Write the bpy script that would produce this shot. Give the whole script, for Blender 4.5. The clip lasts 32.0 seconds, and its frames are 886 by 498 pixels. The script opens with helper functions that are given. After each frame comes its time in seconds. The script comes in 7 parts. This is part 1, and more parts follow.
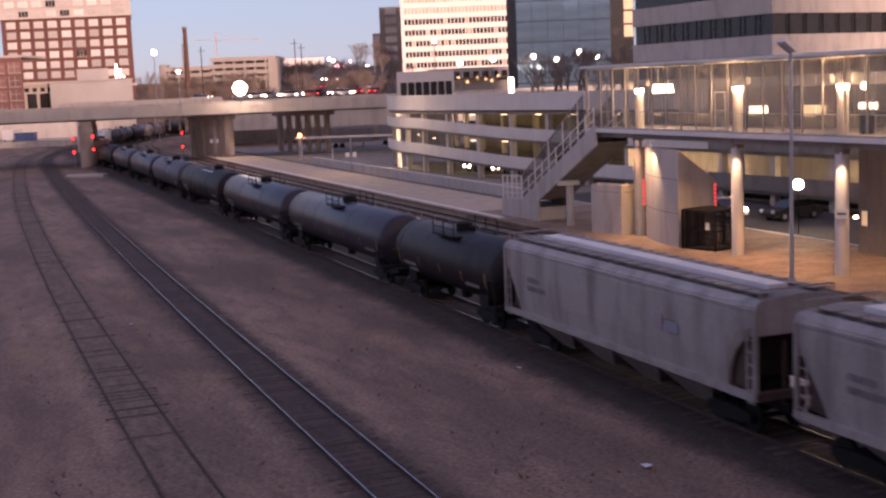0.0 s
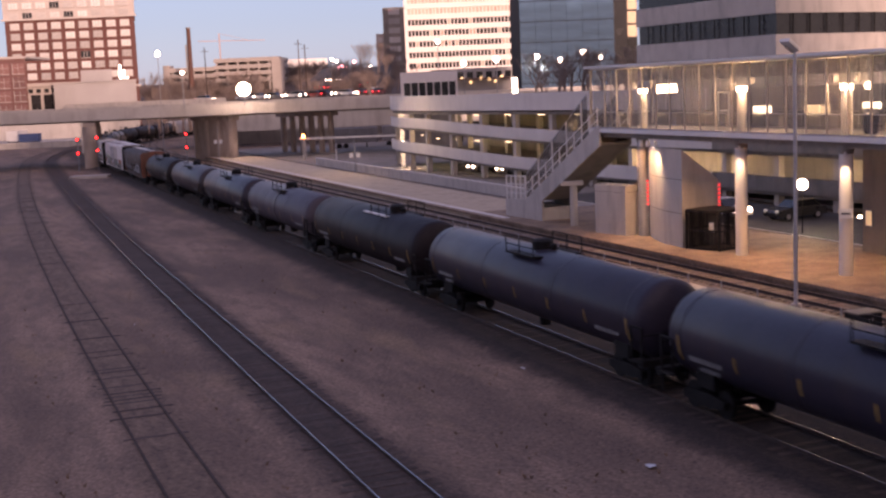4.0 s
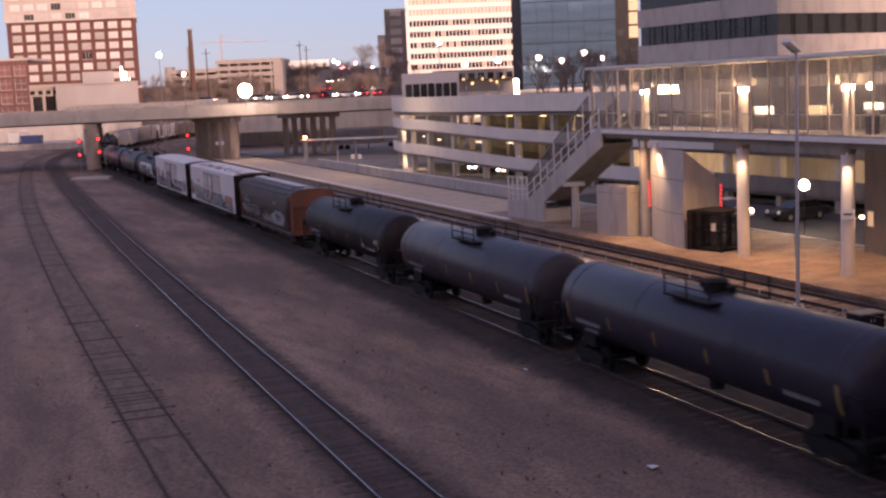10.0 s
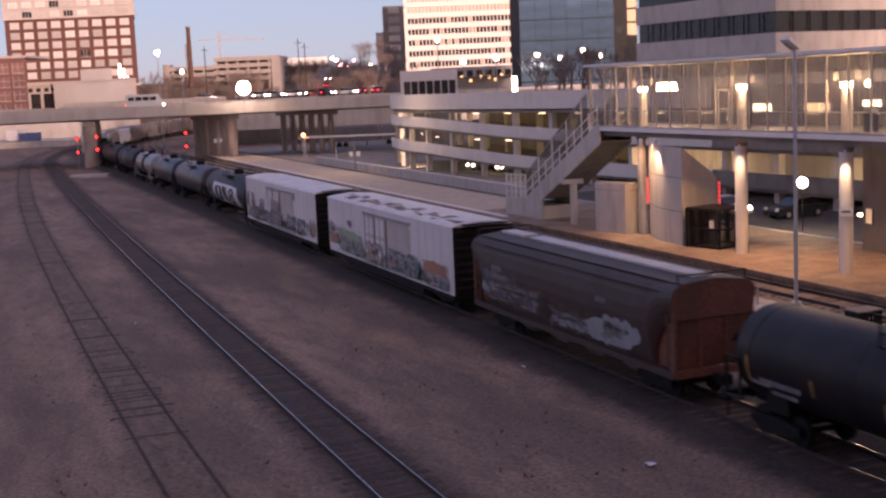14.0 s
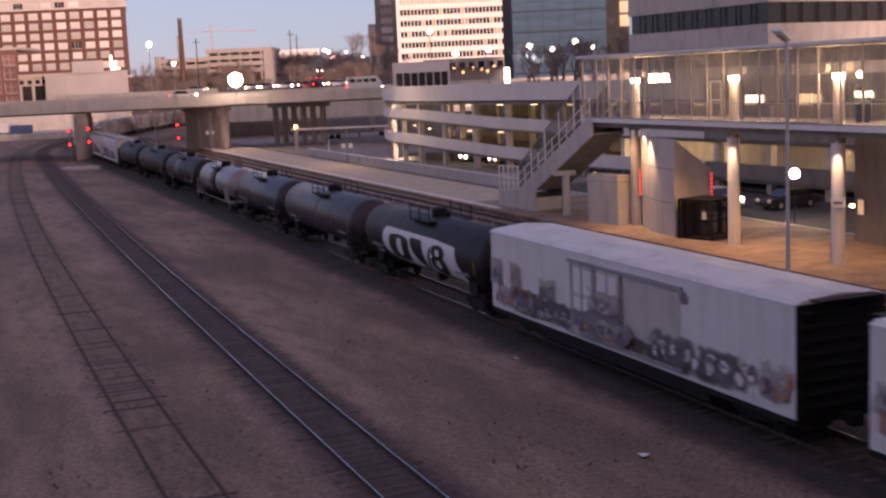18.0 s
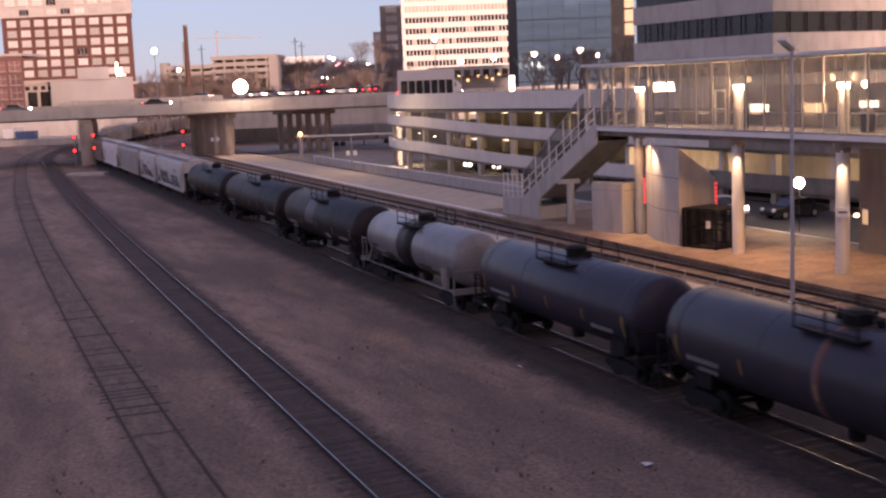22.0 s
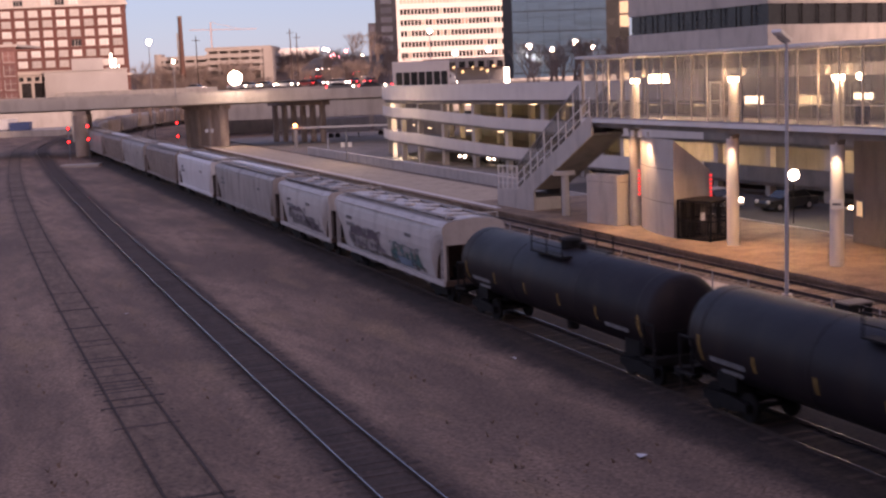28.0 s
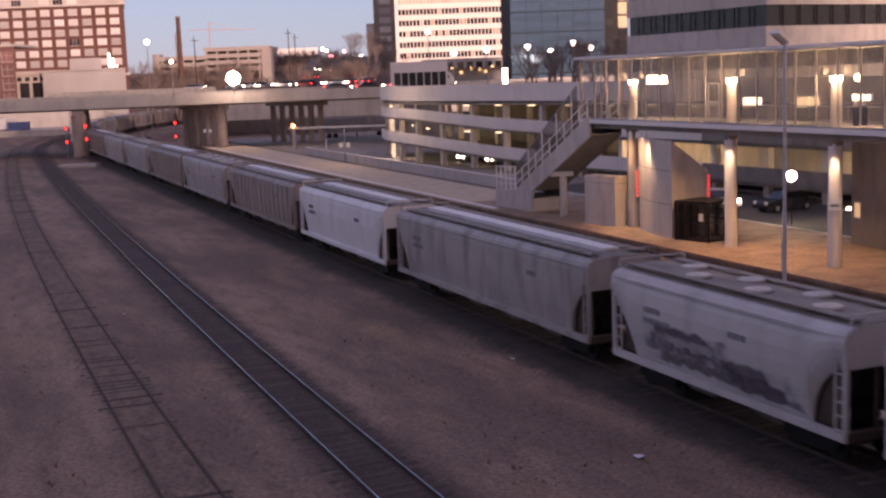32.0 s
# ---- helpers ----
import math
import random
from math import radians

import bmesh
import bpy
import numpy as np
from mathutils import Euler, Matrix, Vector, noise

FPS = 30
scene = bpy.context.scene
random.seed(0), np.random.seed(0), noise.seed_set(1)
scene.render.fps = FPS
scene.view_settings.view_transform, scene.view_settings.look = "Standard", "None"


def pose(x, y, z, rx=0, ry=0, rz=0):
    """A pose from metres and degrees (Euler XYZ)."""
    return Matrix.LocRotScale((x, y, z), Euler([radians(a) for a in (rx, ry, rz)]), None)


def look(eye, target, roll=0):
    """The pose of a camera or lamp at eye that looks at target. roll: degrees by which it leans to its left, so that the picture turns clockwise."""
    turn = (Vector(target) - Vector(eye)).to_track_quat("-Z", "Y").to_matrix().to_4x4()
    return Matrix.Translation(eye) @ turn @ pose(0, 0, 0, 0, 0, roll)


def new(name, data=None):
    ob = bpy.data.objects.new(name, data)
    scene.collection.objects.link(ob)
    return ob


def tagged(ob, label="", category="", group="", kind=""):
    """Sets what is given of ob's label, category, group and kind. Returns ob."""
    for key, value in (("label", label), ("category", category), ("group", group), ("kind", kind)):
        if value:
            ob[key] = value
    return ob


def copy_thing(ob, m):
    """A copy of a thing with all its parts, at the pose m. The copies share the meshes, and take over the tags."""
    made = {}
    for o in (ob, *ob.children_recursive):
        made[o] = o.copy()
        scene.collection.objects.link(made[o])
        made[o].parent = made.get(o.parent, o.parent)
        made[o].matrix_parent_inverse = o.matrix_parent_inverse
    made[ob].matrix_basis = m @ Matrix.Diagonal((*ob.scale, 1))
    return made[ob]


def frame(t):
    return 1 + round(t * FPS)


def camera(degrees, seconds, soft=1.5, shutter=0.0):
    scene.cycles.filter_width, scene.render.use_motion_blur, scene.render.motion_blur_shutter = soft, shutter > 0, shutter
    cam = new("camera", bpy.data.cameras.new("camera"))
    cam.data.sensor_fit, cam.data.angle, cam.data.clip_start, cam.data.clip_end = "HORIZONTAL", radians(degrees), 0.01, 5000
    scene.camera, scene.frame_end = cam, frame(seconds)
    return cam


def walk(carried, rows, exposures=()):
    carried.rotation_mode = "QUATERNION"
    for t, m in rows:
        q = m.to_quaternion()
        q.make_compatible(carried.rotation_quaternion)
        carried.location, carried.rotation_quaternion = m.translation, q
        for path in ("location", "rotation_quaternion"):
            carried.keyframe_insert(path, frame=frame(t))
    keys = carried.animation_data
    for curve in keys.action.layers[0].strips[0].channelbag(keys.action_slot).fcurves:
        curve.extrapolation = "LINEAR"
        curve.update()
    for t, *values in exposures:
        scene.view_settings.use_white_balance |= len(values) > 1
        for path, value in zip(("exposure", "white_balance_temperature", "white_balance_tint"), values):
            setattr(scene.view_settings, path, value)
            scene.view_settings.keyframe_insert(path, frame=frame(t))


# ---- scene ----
EYE = Vector((0, 0, 10.86))
cam = camera(39.23, 32.0, soft=2.4, shutter=0.5)


def aim(yaw, pitch, roll):
    a, b = radians(yaw), radians(pitch)
    return look(EYE, EYE + Vector((-math.sin(a) * math.cos(b), math.cos(a) * math.cos(b), math.sin(b))), roll)


# a hand-held camera on a footbridge: seconds, yaw, pitch, roll
walk(cam, [(t, aim(y, p, r)) for t, y, p, r in (
    (0, -0.218, -7.530, -2.345), (0.5, -0.190, -7.522, -2.296), (1, -0.142, -7.485, -2.331), (1.5, -0.110, -7.442, -2.349),
    (2, -0.092, -7.445, -2.376), (2.5, -0.067, -7.456, -2.378), (3, -0.062, -7.477, -2.431), (3.5, -0.048, -7.509, -2.440),
    (5.5, -0.006, -7.464, -2.470), (6, 0.034, -7.457, -2.494), (6.5, 0.024, -7.470, -2.467), (7, 0.024, -7.456, -2.500),
    (7.5, 0.036, -7.449, -2.529), (8, 0.036, -7.449, -2.529), (8.5, -0.005, -7.476, -2.485), (9, -0.001, -7.489, -2.530),
    (9.5, 0.032, -7.466, -2.461), (10, 0.035, -7.448, -2.521), (10.5, -0.006, -7.465, -2.470), (11, -0.025, -7.515, -2.438),
    (11.5, -0.039, -7.587, -2.460), (12, -0.067, -7.615, -2.497), (12.5, -0.108, -7.615, -2.528), (13, -0.075, -7.577, -2.546),
    (13.5, -0.036, -7.532, -2.532), (14, -0.035, -7.570, -2.528), (14.5, -0.075, -7.575, -2.538), (16.5, -0.396, -7.809, -2.609),
    (17, -0.374, -7.892, -2.541), (17.5, -0.369, -7.938, -2.519), (18, -0.356, -7.963, -2.601), (18.5, -0.334, -7.972, -2.557),
    (19, -0.285, -7.978, -2.554), (19.5, -0.288, -7.984, -2.535), (20, -0.200, -7.955, -2.328), (20.5, -0.022, -7.758, -2.491),
    (21, -0.040, -7.515, -2.487), (21.5, -0.133, -7.499, -2.484), (22, -0.186, -7.602, -2.341), (22.5, -0.195, -7.722, -2.450),
    (23, -0.232, -7.870, -2.425), (23.5, -0.296, -7.935, -2.373), (24, -0.343, -7.971, -2.371), (24.5, -0.385, -7.984, -2.306),
    (25, -0.403, -7.995, -2.301), (25.5, -0.357, -8.033, -2.391), (27.5, -0.414, -8.031, -2.277), (28, -0.413, -7.992, -2.278),
    (28.5, -0.418, -7.959, -2.302), (29, -0.408, -7.954, -2.285), (29.5, -0.446, -8.000, -2.308), (30, -0.429, -8.027, -2.250),
    (30.5, -0.482, -8.041, -2.227), (31, -0.570, -8.040, -2.194), (31.5, -0.560, -8.004, -2.174), (32, -0.508, -7.970, -2.169),
)], exposures=[(t, e + 0.16, 8800, 29) for t, e in ((0, 1.70), (13, 1.68), (16.5, 1.55), (19, 1.60), (20.2, 1.70), (28, 1.73), (30.5, 1.54), (32, 1.56))])

# ---- world and sun: a low dawn sun behind the camera, to its right ----
SUN_AZ, SUN_EL = 150.0, 9.0
world = bpy.data.worlds.new("dawn_sky")
scene.world = world
world.use_nodes = True
wn = world.node_tree
sky = wn.nodes.new("ShaderNodeTexSky")
sky.sky_type, sky.sun_disc = "NISHITA", False
sky.sun_elevation, sky.sun_rotation = radians(SUN_EL), radians(SUN_AZ)
sky.air_density, sky.dust_density, sky.ozone_density = 1.0, 0.15, 4.2
haze = wn.nodes.new("ShaderNodeHueSaturation")  # thin dawn cloud pales the blue
haze.inputs["Saturation"].default_value = 0.75
wn.links.new(sky.outputs[0], haze.inputs["Color"])
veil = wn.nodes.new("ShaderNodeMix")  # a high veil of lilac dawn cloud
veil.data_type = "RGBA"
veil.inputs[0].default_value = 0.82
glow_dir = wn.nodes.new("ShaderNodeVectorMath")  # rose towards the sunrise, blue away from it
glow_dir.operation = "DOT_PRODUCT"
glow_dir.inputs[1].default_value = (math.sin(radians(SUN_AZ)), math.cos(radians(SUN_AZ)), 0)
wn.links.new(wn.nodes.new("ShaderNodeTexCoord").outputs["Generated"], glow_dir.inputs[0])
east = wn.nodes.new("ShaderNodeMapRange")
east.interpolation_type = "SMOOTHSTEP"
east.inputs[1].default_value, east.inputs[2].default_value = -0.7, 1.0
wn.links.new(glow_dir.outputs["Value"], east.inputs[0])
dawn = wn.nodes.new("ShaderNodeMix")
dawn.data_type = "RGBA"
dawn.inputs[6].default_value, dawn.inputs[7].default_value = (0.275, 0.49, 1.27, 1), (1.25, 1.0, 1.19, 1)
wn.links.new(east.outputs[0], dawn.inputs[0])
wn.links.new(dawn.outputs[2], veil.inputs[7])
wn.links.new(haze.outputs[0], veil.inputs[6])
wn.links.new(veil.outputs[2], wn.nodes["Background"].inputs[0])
wn.nodes["Background"].inputs[1].default_value = 0.14
sun = new("sun", bpy.data.lights.new("sun", "SUN"))
sun.data.energy, sun.data.angle, sun.data.color = 1.4, radians(6), (1.0, 0.80, 0.76)
sun.matrix_world = look((0, 0, 0), (-math.sin(radians(SUN_AZ)), -math.cos(radians(SUN_AZ)), -math.tan(radians(SUN_EL))))


def lamp_light(kind, at, target, watts, colour, size=0.3, cone=100):
    d = bpy.data.lights.new(kind.lower() + "_lamp", kind)
    d.energy, d.color = watts, colour
    if kind == "AREA":
        d.size = size
    else:
        d.shadow_soft_size = size
    if kind == "SPOT":
        d.spot_size, d.spot_blend = radians(cone), 0.8
    ob = new(kind.lower() + "_lamp", d)
    ob.matrix_world = look(at, target)
    return ob


WARM, SODIUM = (1.0, 0.80, 0.58), (1.0, 0.64, 0.32)
# lamps under the walkway's deck, over the platform
for x, y, w in ((22.8, 59.5, 240), (19.3, 68.2, 640), (15.6, 73.6, 300), (12.9, 82.6, 260), (11.4, 88.6, 150)):
    lamp_light("SPOT", (x, y, 6.85), (x - 0.2, y - 0.5, 0), w, SODIUM, 0.2, 118)
# column lamps
for x, y in ((20.62, 63.15), (17.38, 71.98), (14.0, 81.6)):
    lamp_light("SPOT", (x - 0.12, y - 0.28, 6.5), (x + 0.2, y + 0.4, 3.0), 130, WARM, 0.05, 70)
# lamps inside the glazed walkway
for x, y in ((13.74, 83.6), (17.67, 72.54), (20.9, 63.7), (24.44, 54.6)):
    lamp_light("POINT", (x + 0.15, y + 0.0, 10.0), (x, y, 0), (75 if y > 80 else 120) if y > 60 else 190, (1.0, 0.79, 0.58), 0.3)
# the parking garage's tube lamps, and the flood lamp over the bridge
for x, y, z in ((2.0, 160.0, 6.6), (13.0, 141.0, 6.6), (2.0, 160.0, 3.2), (13.0, 141.0, 3.2), (21.5, 119.8, 3.2), (24.0, 115.5, 1.7), (31.2, 101.4, 1.9), (31.2, 101.4, 3.9), (31.2, 101.4, 6.4), (37.2, 87.0, 1.9), (37.2, 87.0, 3.9)):
    lamp_light("POINT", (x, y, z), (x, y, 0), 150 if y > 130 else (80 if y > 105 else 42), (1.0, 0.84, 0.56), 0.3)
for z in (7.0, 4.6, 1.7):
    lamp_light("POINT", (-4.2, 168.0, z), (-3, 160, 0), 160, (1.0, 0.93, 0.82), 0.3)
lamp_light("POINT", (-9.5, 156.5, 8.5), (-9, 156, 0), 300, (1.0, 0.86, 0.66), 0.3)
lamp_light("POINT", (-31.7, 205.0, 14.6), (-31.7, 200, 0), 400, (1.0, 0.86, 0.74), 0.5)
# spot on the lift tower's wall
lamp_light("SPOT", (13.72, 79.9, 6.3), (14.15, 80.1, 3.0), 260, WARM, 0.06, 90)
lamp_light("POINT", (23.6, 81.4, 3.5), (23, 80, 0), 150, (1.0, 0.93, 0.72), 0.2)


# ---- materials ----
def mat(name, a, b=None, rough=0.8, metal=0.0, scale=1.0, fine=30.0, bump=0.2, dirt=0.0, dirt_col=(0.05, 0.04, 0.035), rnd=0.0, spec=0.5):
    """Two tones mixed by coarse and fine noise at real size, with relief, stains and a little change from piece to piece."""
    m = bpy.data.materials.new(name)
    m.use_nodes = True
    nt = m.node_tree
    nd, ln = nt.nodes, nt.links
    bs = nd["Principled BSDF"]
    b = b or tuple(c * 0.7 for c in a)
    tc = nd.new("ShaderNodeTexCoord")
    n1, n2 = nd.new("ShaderNodeTexNoise"), nd.new("ShaderNodeTexNoise")
    n1.inputs["Scale"].default_value, n1.inputs["Detail"].default_value = scale, 6
    n2.inputs["Scale"].default_value, n2.inputs["Detail"].default_value = fine, 4
    for n in (n1, n2):
        ln.new(tc.outputs["Object"], n.inputs["Vector"])
    ad = nd.new("ShaderNodeMath")
    ad.operation = "MULTIPLY_ADD"
    ad.inputs[1].default_value, ad.inputs[2].default_value = 0.5, 0.0
    ln.new(n2.outputs[0], ad.inputs[0])
    sm = nd.new("ShaderNodeMath")
    sm.operation = "MULTIPLY_ADD"
    sm.inputs[1].default_value = 0.5
    ln.new(n1.outputs[0], sm.inputs[0])
    ln.new(ad.outputs[0], sm.inputs[2])
    mr = nd.new("ShaderNodeMapRange")
    mr.inputs[1].default_value, mr.inputs[2].default_value = 0.36, 0.64
    ln.new(sm.outputs[0], mr.inputs[0])
    mx = nd.new("ShaderNodeMix")
    mx.data_type = "RGBA"
    mx.inputs[6].default_value, mx.inputs[7].default_value = (*a, 1), (*b, 1)
    ln.new(mr.outputs[0], mx.inputs[0])
    col = mx.outputs[2]
    if dirt:
        n3 = nd.new("ShaderNodeTexNoise")
        n3.inputs["Scale"].default_value, n3.inputs["Detail"].default_value = scale * 2.3, 8
        mp = nd.new("ShaderNodeMapping")
        mp.inputs["Scale"].default_value = (1, 1, 0.25)
        ln.new(tc.outputs["Object"], mp.inputs[0])
        ln.new(mp.outputs[0], n3.inputs["Vector"])
        r3 = nd.new("ShaderNodeMapRange")
        r3.inputs[1].default_value, r3.inputs[2].default_value, r3.inputs[4].default_value = 0.48, 0.72, dirt
        ln.new(n3.outputs[0], r3.inputs[0])
        m2 = nd.new("ShaderNodeMix")
        m2.data_type = "RGBA"
        m2.inputs[7].default_value = (*dirt_col, 1)
        ln.new(r3.outputs[0], m2.inputs[0])
        ln.new(col, m2.inputs[6])
        col = m2.outputs[2]
    if rnd:
        oi = nd.new("ShaderNodeObjectInfo")
        hs = nd.new("ShaderNodeHueSaturation")
        r4 = nd.new("ShaderNodeMapRange")
        r4.inputs[3].default_value, r4.inputs[4].default_value = 1 - rnd, 1 + rnd
        ln.new(oi.outputs["Random"], r4.inputs[0])
        ln.new(r4.outputs[0], hs.inputs["Value"])
        ln.new(col, hs.inputs["Color"])
        col = hs.outputs[0]
    ln.new(col, bs.inputs["Base Color"])
    rr = nd.new("ShaderNodeMapRange")
    rr.inputs[3].default_value, rr.inputs[4].default_value = max(0.03, rough - 0.1), min(1, rough + 0.1)
    ln.new(n1.outputs[0], rr.inputs[0])
    ln.new(rr.outputs[0], bs.inputs["Roughness"])
    bs.inputs["Metallic"].default_value = metal
    bs.inputs["Specular IOR Level"].default_value = spec
    if bump:
        bp = nd.new("ShaderNodeBump")
        bp.inputs["Strength"].default_value, bp.inputs["Distance"].default_value = bump, 0.04
        ln.new(n2.outputs[0], bp.inputs["Height"])
        ln.new(bp.outputs[0], bs.inputs["Normal"])
    return m


def glow(name, col, power):
    m = bpy.data.materials.new(name)
    m.use_nodes = True
    bs = m.node_tree.nodes["Principled BSDF"]
    bs.inputs["Base Color"].default_value = (*col, 1)
    bs.inputs["Emission Color"].default_value = (*col, 1)
    bs.inputs["Emission Strength"].default_value = power
    return m


def glass_mat(name, col, alpha, rough=0.05):
    """Thin glazing: part clear, part glossy."""
    m = bpy.data.materials.new(name)
    m.use_nodes = True
    nt = m.node_tree
    bs, out = nt.nodes["Principled BSDF"], nt.nodes["Material Output"]
    bs.inputs["Base Color"].default_value, bs.inputs["Roughness"].default_value = (*col, 1), rough
    tr = nt.nodes.new("ShaderNodeBsdfTransparent")
    tr.inputs[0].default_value = (0.95, 0.95, 0.93, 1)
    mx = nt.nodes.new("ShaderNodeMixShader")
    nz = nt.nodes.new("ShaderNodeTexNoise")
    nz.inputs["Scale"].default_value = 0.8
    mr = nt.nodes.new("ShaderNodeMapRange")
    mr.inputs[3].default_value, mr.inputs[4].default_value = alpha - 0.06, alpha + 0.06
    nt.links.new(nz.outputs[0], mr.inputs[0])
    nt.links.new(mr.outputs[0], mx.inputs[0])
    nt.links.new(tr.outputs[0], mx.inputs[1])
    nt.links.new(bs.outputs[0], mx.inputs[2])
    nt.links.new(mx.outputs[0], out.inputs[0])
    return m


def gravel_mat(name, track=None):
    """Trodden yard gravel: wide pale and dark swathes along the tracks, ochre patches, stones of many tones.
    track: (colour, clean colour, inner, outer): darker tones beside a track's middle, by the bed's own across map."""
    m = bpy.data.materials.new(name)
    m.use_nodes = True
    nd, ln = m.node_tree.nodes, m.node_tree.links
    bs = nd["Principled BSDF"]
    tc = nd.new("ShaderNodeTexCoord")
    turn = nd.new("ShaderNodeMapping")
    turn.inputs["Rotation"].default_value = (0, 0, -0.365)
    ln.new(tc.outputs["Object"], turn.inputs[0])
    mp = nd.new("ShaderNodeMapping")
    mp.inputs["Scale"].default_value = (1, 0.3, 1)
    ln.new(turn.outputs[0], mp.inputs[0])

    def noise(scale, lo, hi, detail=4, vec=None):
        n = nd.new("ShaderNodeTexNoise")
        n.inputs["Scale"].default_value, n.inputs["Detail"].default_value = scale, detail
        ln.new(vec or tc.outputs["Object"], n.inputs["Vector"])
        r = nd.new("ShaderNodeMapRange")
        r.inputs[1].default_value, r.inputs[2].default_value = lo, hi
        ln.new(n.outputs[0], r.inputs[0])
        return n.outputs[0], r.outputs[0]

    def blend(f, a, b):
        x = nd.new("ShaderNodeMix")
        x.data_type = "RGBA"
        for k, v in ((0, f), (6, a), (7, b)):
            if isinstance(v, tuple):
                x.inputs[k].default_value = (*v, 1)
            else:
                ln.new(v, x.inputs[k])
        return x.outputs[2]

    wide = noise(0.2, 0.38, 0.62, 5, mp.outputs[0])[1]
    mid = noise(1.3, 0.42, 0.78, 6, mp.outputs[0])[1]
    patch = noise(0.33, 0.56, 0.72, 5, mp.outputs[0])[1]
    raw, grain = noise(7.0, 0.3, 0.7, 8)
    c = blend(wide, (0.305, 0.201, 0.148), (0.15, 0.098, 0.076))
    c = blend(mid, c, (0.145, 0.097, 0.077))
    c = blend(patch, c, (0.275, 0.182, 0.118))
    # the gravel gets darker towards the main line
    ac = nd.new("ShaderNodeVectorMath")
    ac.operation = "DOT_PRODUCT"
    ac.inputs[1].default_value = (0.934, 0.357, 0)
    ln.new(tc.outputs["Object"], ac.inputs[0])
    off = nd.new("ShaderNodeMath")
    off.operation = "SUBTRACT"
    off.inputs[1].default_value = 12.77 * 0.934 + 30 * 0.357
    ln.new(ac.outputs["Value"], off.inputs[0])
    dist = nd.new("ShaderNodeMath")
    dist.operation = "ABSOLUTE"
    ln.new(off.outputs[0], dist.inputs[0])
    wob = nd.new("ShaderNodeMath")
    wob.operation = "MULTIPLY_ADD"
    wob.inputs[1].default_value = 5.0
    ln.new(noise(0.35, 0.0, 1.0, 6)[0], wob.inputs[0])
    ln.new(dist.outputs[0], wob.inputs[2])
    main_dark = nd.new("ShaderNodeMapRange")
    main_dark.interpolation_type = "SMOOTHSTEP"
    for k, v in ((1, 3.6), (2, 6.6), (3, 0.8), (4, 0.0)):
        main_dark.inputs[k].default_value = v
    ln.new(wob.outputs[0], main_dark.inputs[0])
    c = blend(main_dark.outputs[0], c, (0.068, 0.046, 0.038))
    if track:
        uv = nd.new("ShaderNodeUVMap")
        su = nd.new("ShaderNodeSeparateXYZ")
        ln.new(uv.outputs[0], su.inputs[0])
        ab = nd.new("ShaderNodeMath")
        ab.operation = "ABSOLUTE"
        ln.new(su.outputs[0], ab.inputs[0])
        rag = nd.new("ShaderNodeMath")
        rag.operation = "MULTIPLY_ADD"
        rag.inputs[1].default_value = 1.1
        ln.new(noise(1.7, 0.0, 1.0, 7)[0], rag.inputs[0])
        ln.new(ab.outputs[0], rag.inputs[2])
        soak = nd.new("ShaderNodeMapRange")
        soak.interpolation_type = "SMOOTHSTEP"
        for k, v in ((1, track[2] + 0.55), (2, track[3] + 0.55), (3, 1.0), (4, 0.0)):
            soak.inputs[k].default_value = v
        ln.new(rag.outputs[0], soak.inputs[0])
        stain = blend(noise(2.4, 0.35, 0.68, 6, mp.outputs[0])[1], track[0], track[1])
        c = blend(soak.outputs[0], c, stain)
    vo = nd.new("ShaderNodeTexVoronoi")
    vo.inputs["Scale"].default_value = 11.0
    ln.new(tc.outputs["Object"], vo.inputs["Vector"])
    sp = nd.new("ShaderNodeSeparateColor")
    ln.new(vo.outputs["Color"], sp.inputs[0])
    va = nd.new("ShaderNodeMath")
    va.operation = "MULTIPLY_ADD"
    va.inputs[1].default_value = 0.42
    ln.new(sp.outputs[0], va.inputs[0])
    g2 = nd.new("ShaderNodeMath")
    g2.operation = "MULTIPLY_ADD"
    g2.inputs[1].default_value, g2.inputs[2].default_value = 0.62, 0.48
    ln.new(grain, g2.inputs[0])
    ln.new(g2.outputs[0], va.inputs[2])
    hs = nd.new("ShaderNodeHueSaturation")
    ln.new(va.outputs[0], hs.inputs["Value"])
    ln.new(c, hs.inputs["Color"])
    ln.new(hs.outputs[0], bs.inputs["Base Color"])
    bs.inputs["Roughness"].default_value = 0.95
    bp = nd.new("ShaderNodeBump")
    bp.inputs["Strength"].default_value, bp.inputs["Distance"].default_value = 0.6, 0.05
    ln.new(raw, bp.inputs["Height"])
    ln.new(bp.outputs[0], bs.inputs["Normal"])
    return m


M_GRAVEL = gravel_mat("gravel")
M_SOAKED = gravel_mat("oil_soaked_gravel", ((0.082, 0.053, 0.043), (0.05, 0.033, 0.028), 0.75, 2.0))
M_MAINBED = gravel_mat("near_black_gravel", ((0.046, 0.030, 0.026), (0.026, 0.018, 0.016), 2.2, 3.3))
M_SIDING = gravel_mat("siding_gravel", ((0.20, 0.135, 0.10), (0.13, 0.087, 0.066), 0.6, 1.5))
M_APRON = mat("pale_gravel_apron", (0.66, 0.56, 0.48), (0.50, 0.42, 0.36), 0.9, scale=0.5, fine=9, bump=0.4, dirt=0.4, dirt_col=(0.16, 0.125, 0.105))
M_BALLAST = mat("ballast", (0.30, 0.215, 0.165), (0.15, 0.105, 0.082), 0.95, scale=0.6, fine=14.0, bump=1.0, dirt=0.3)
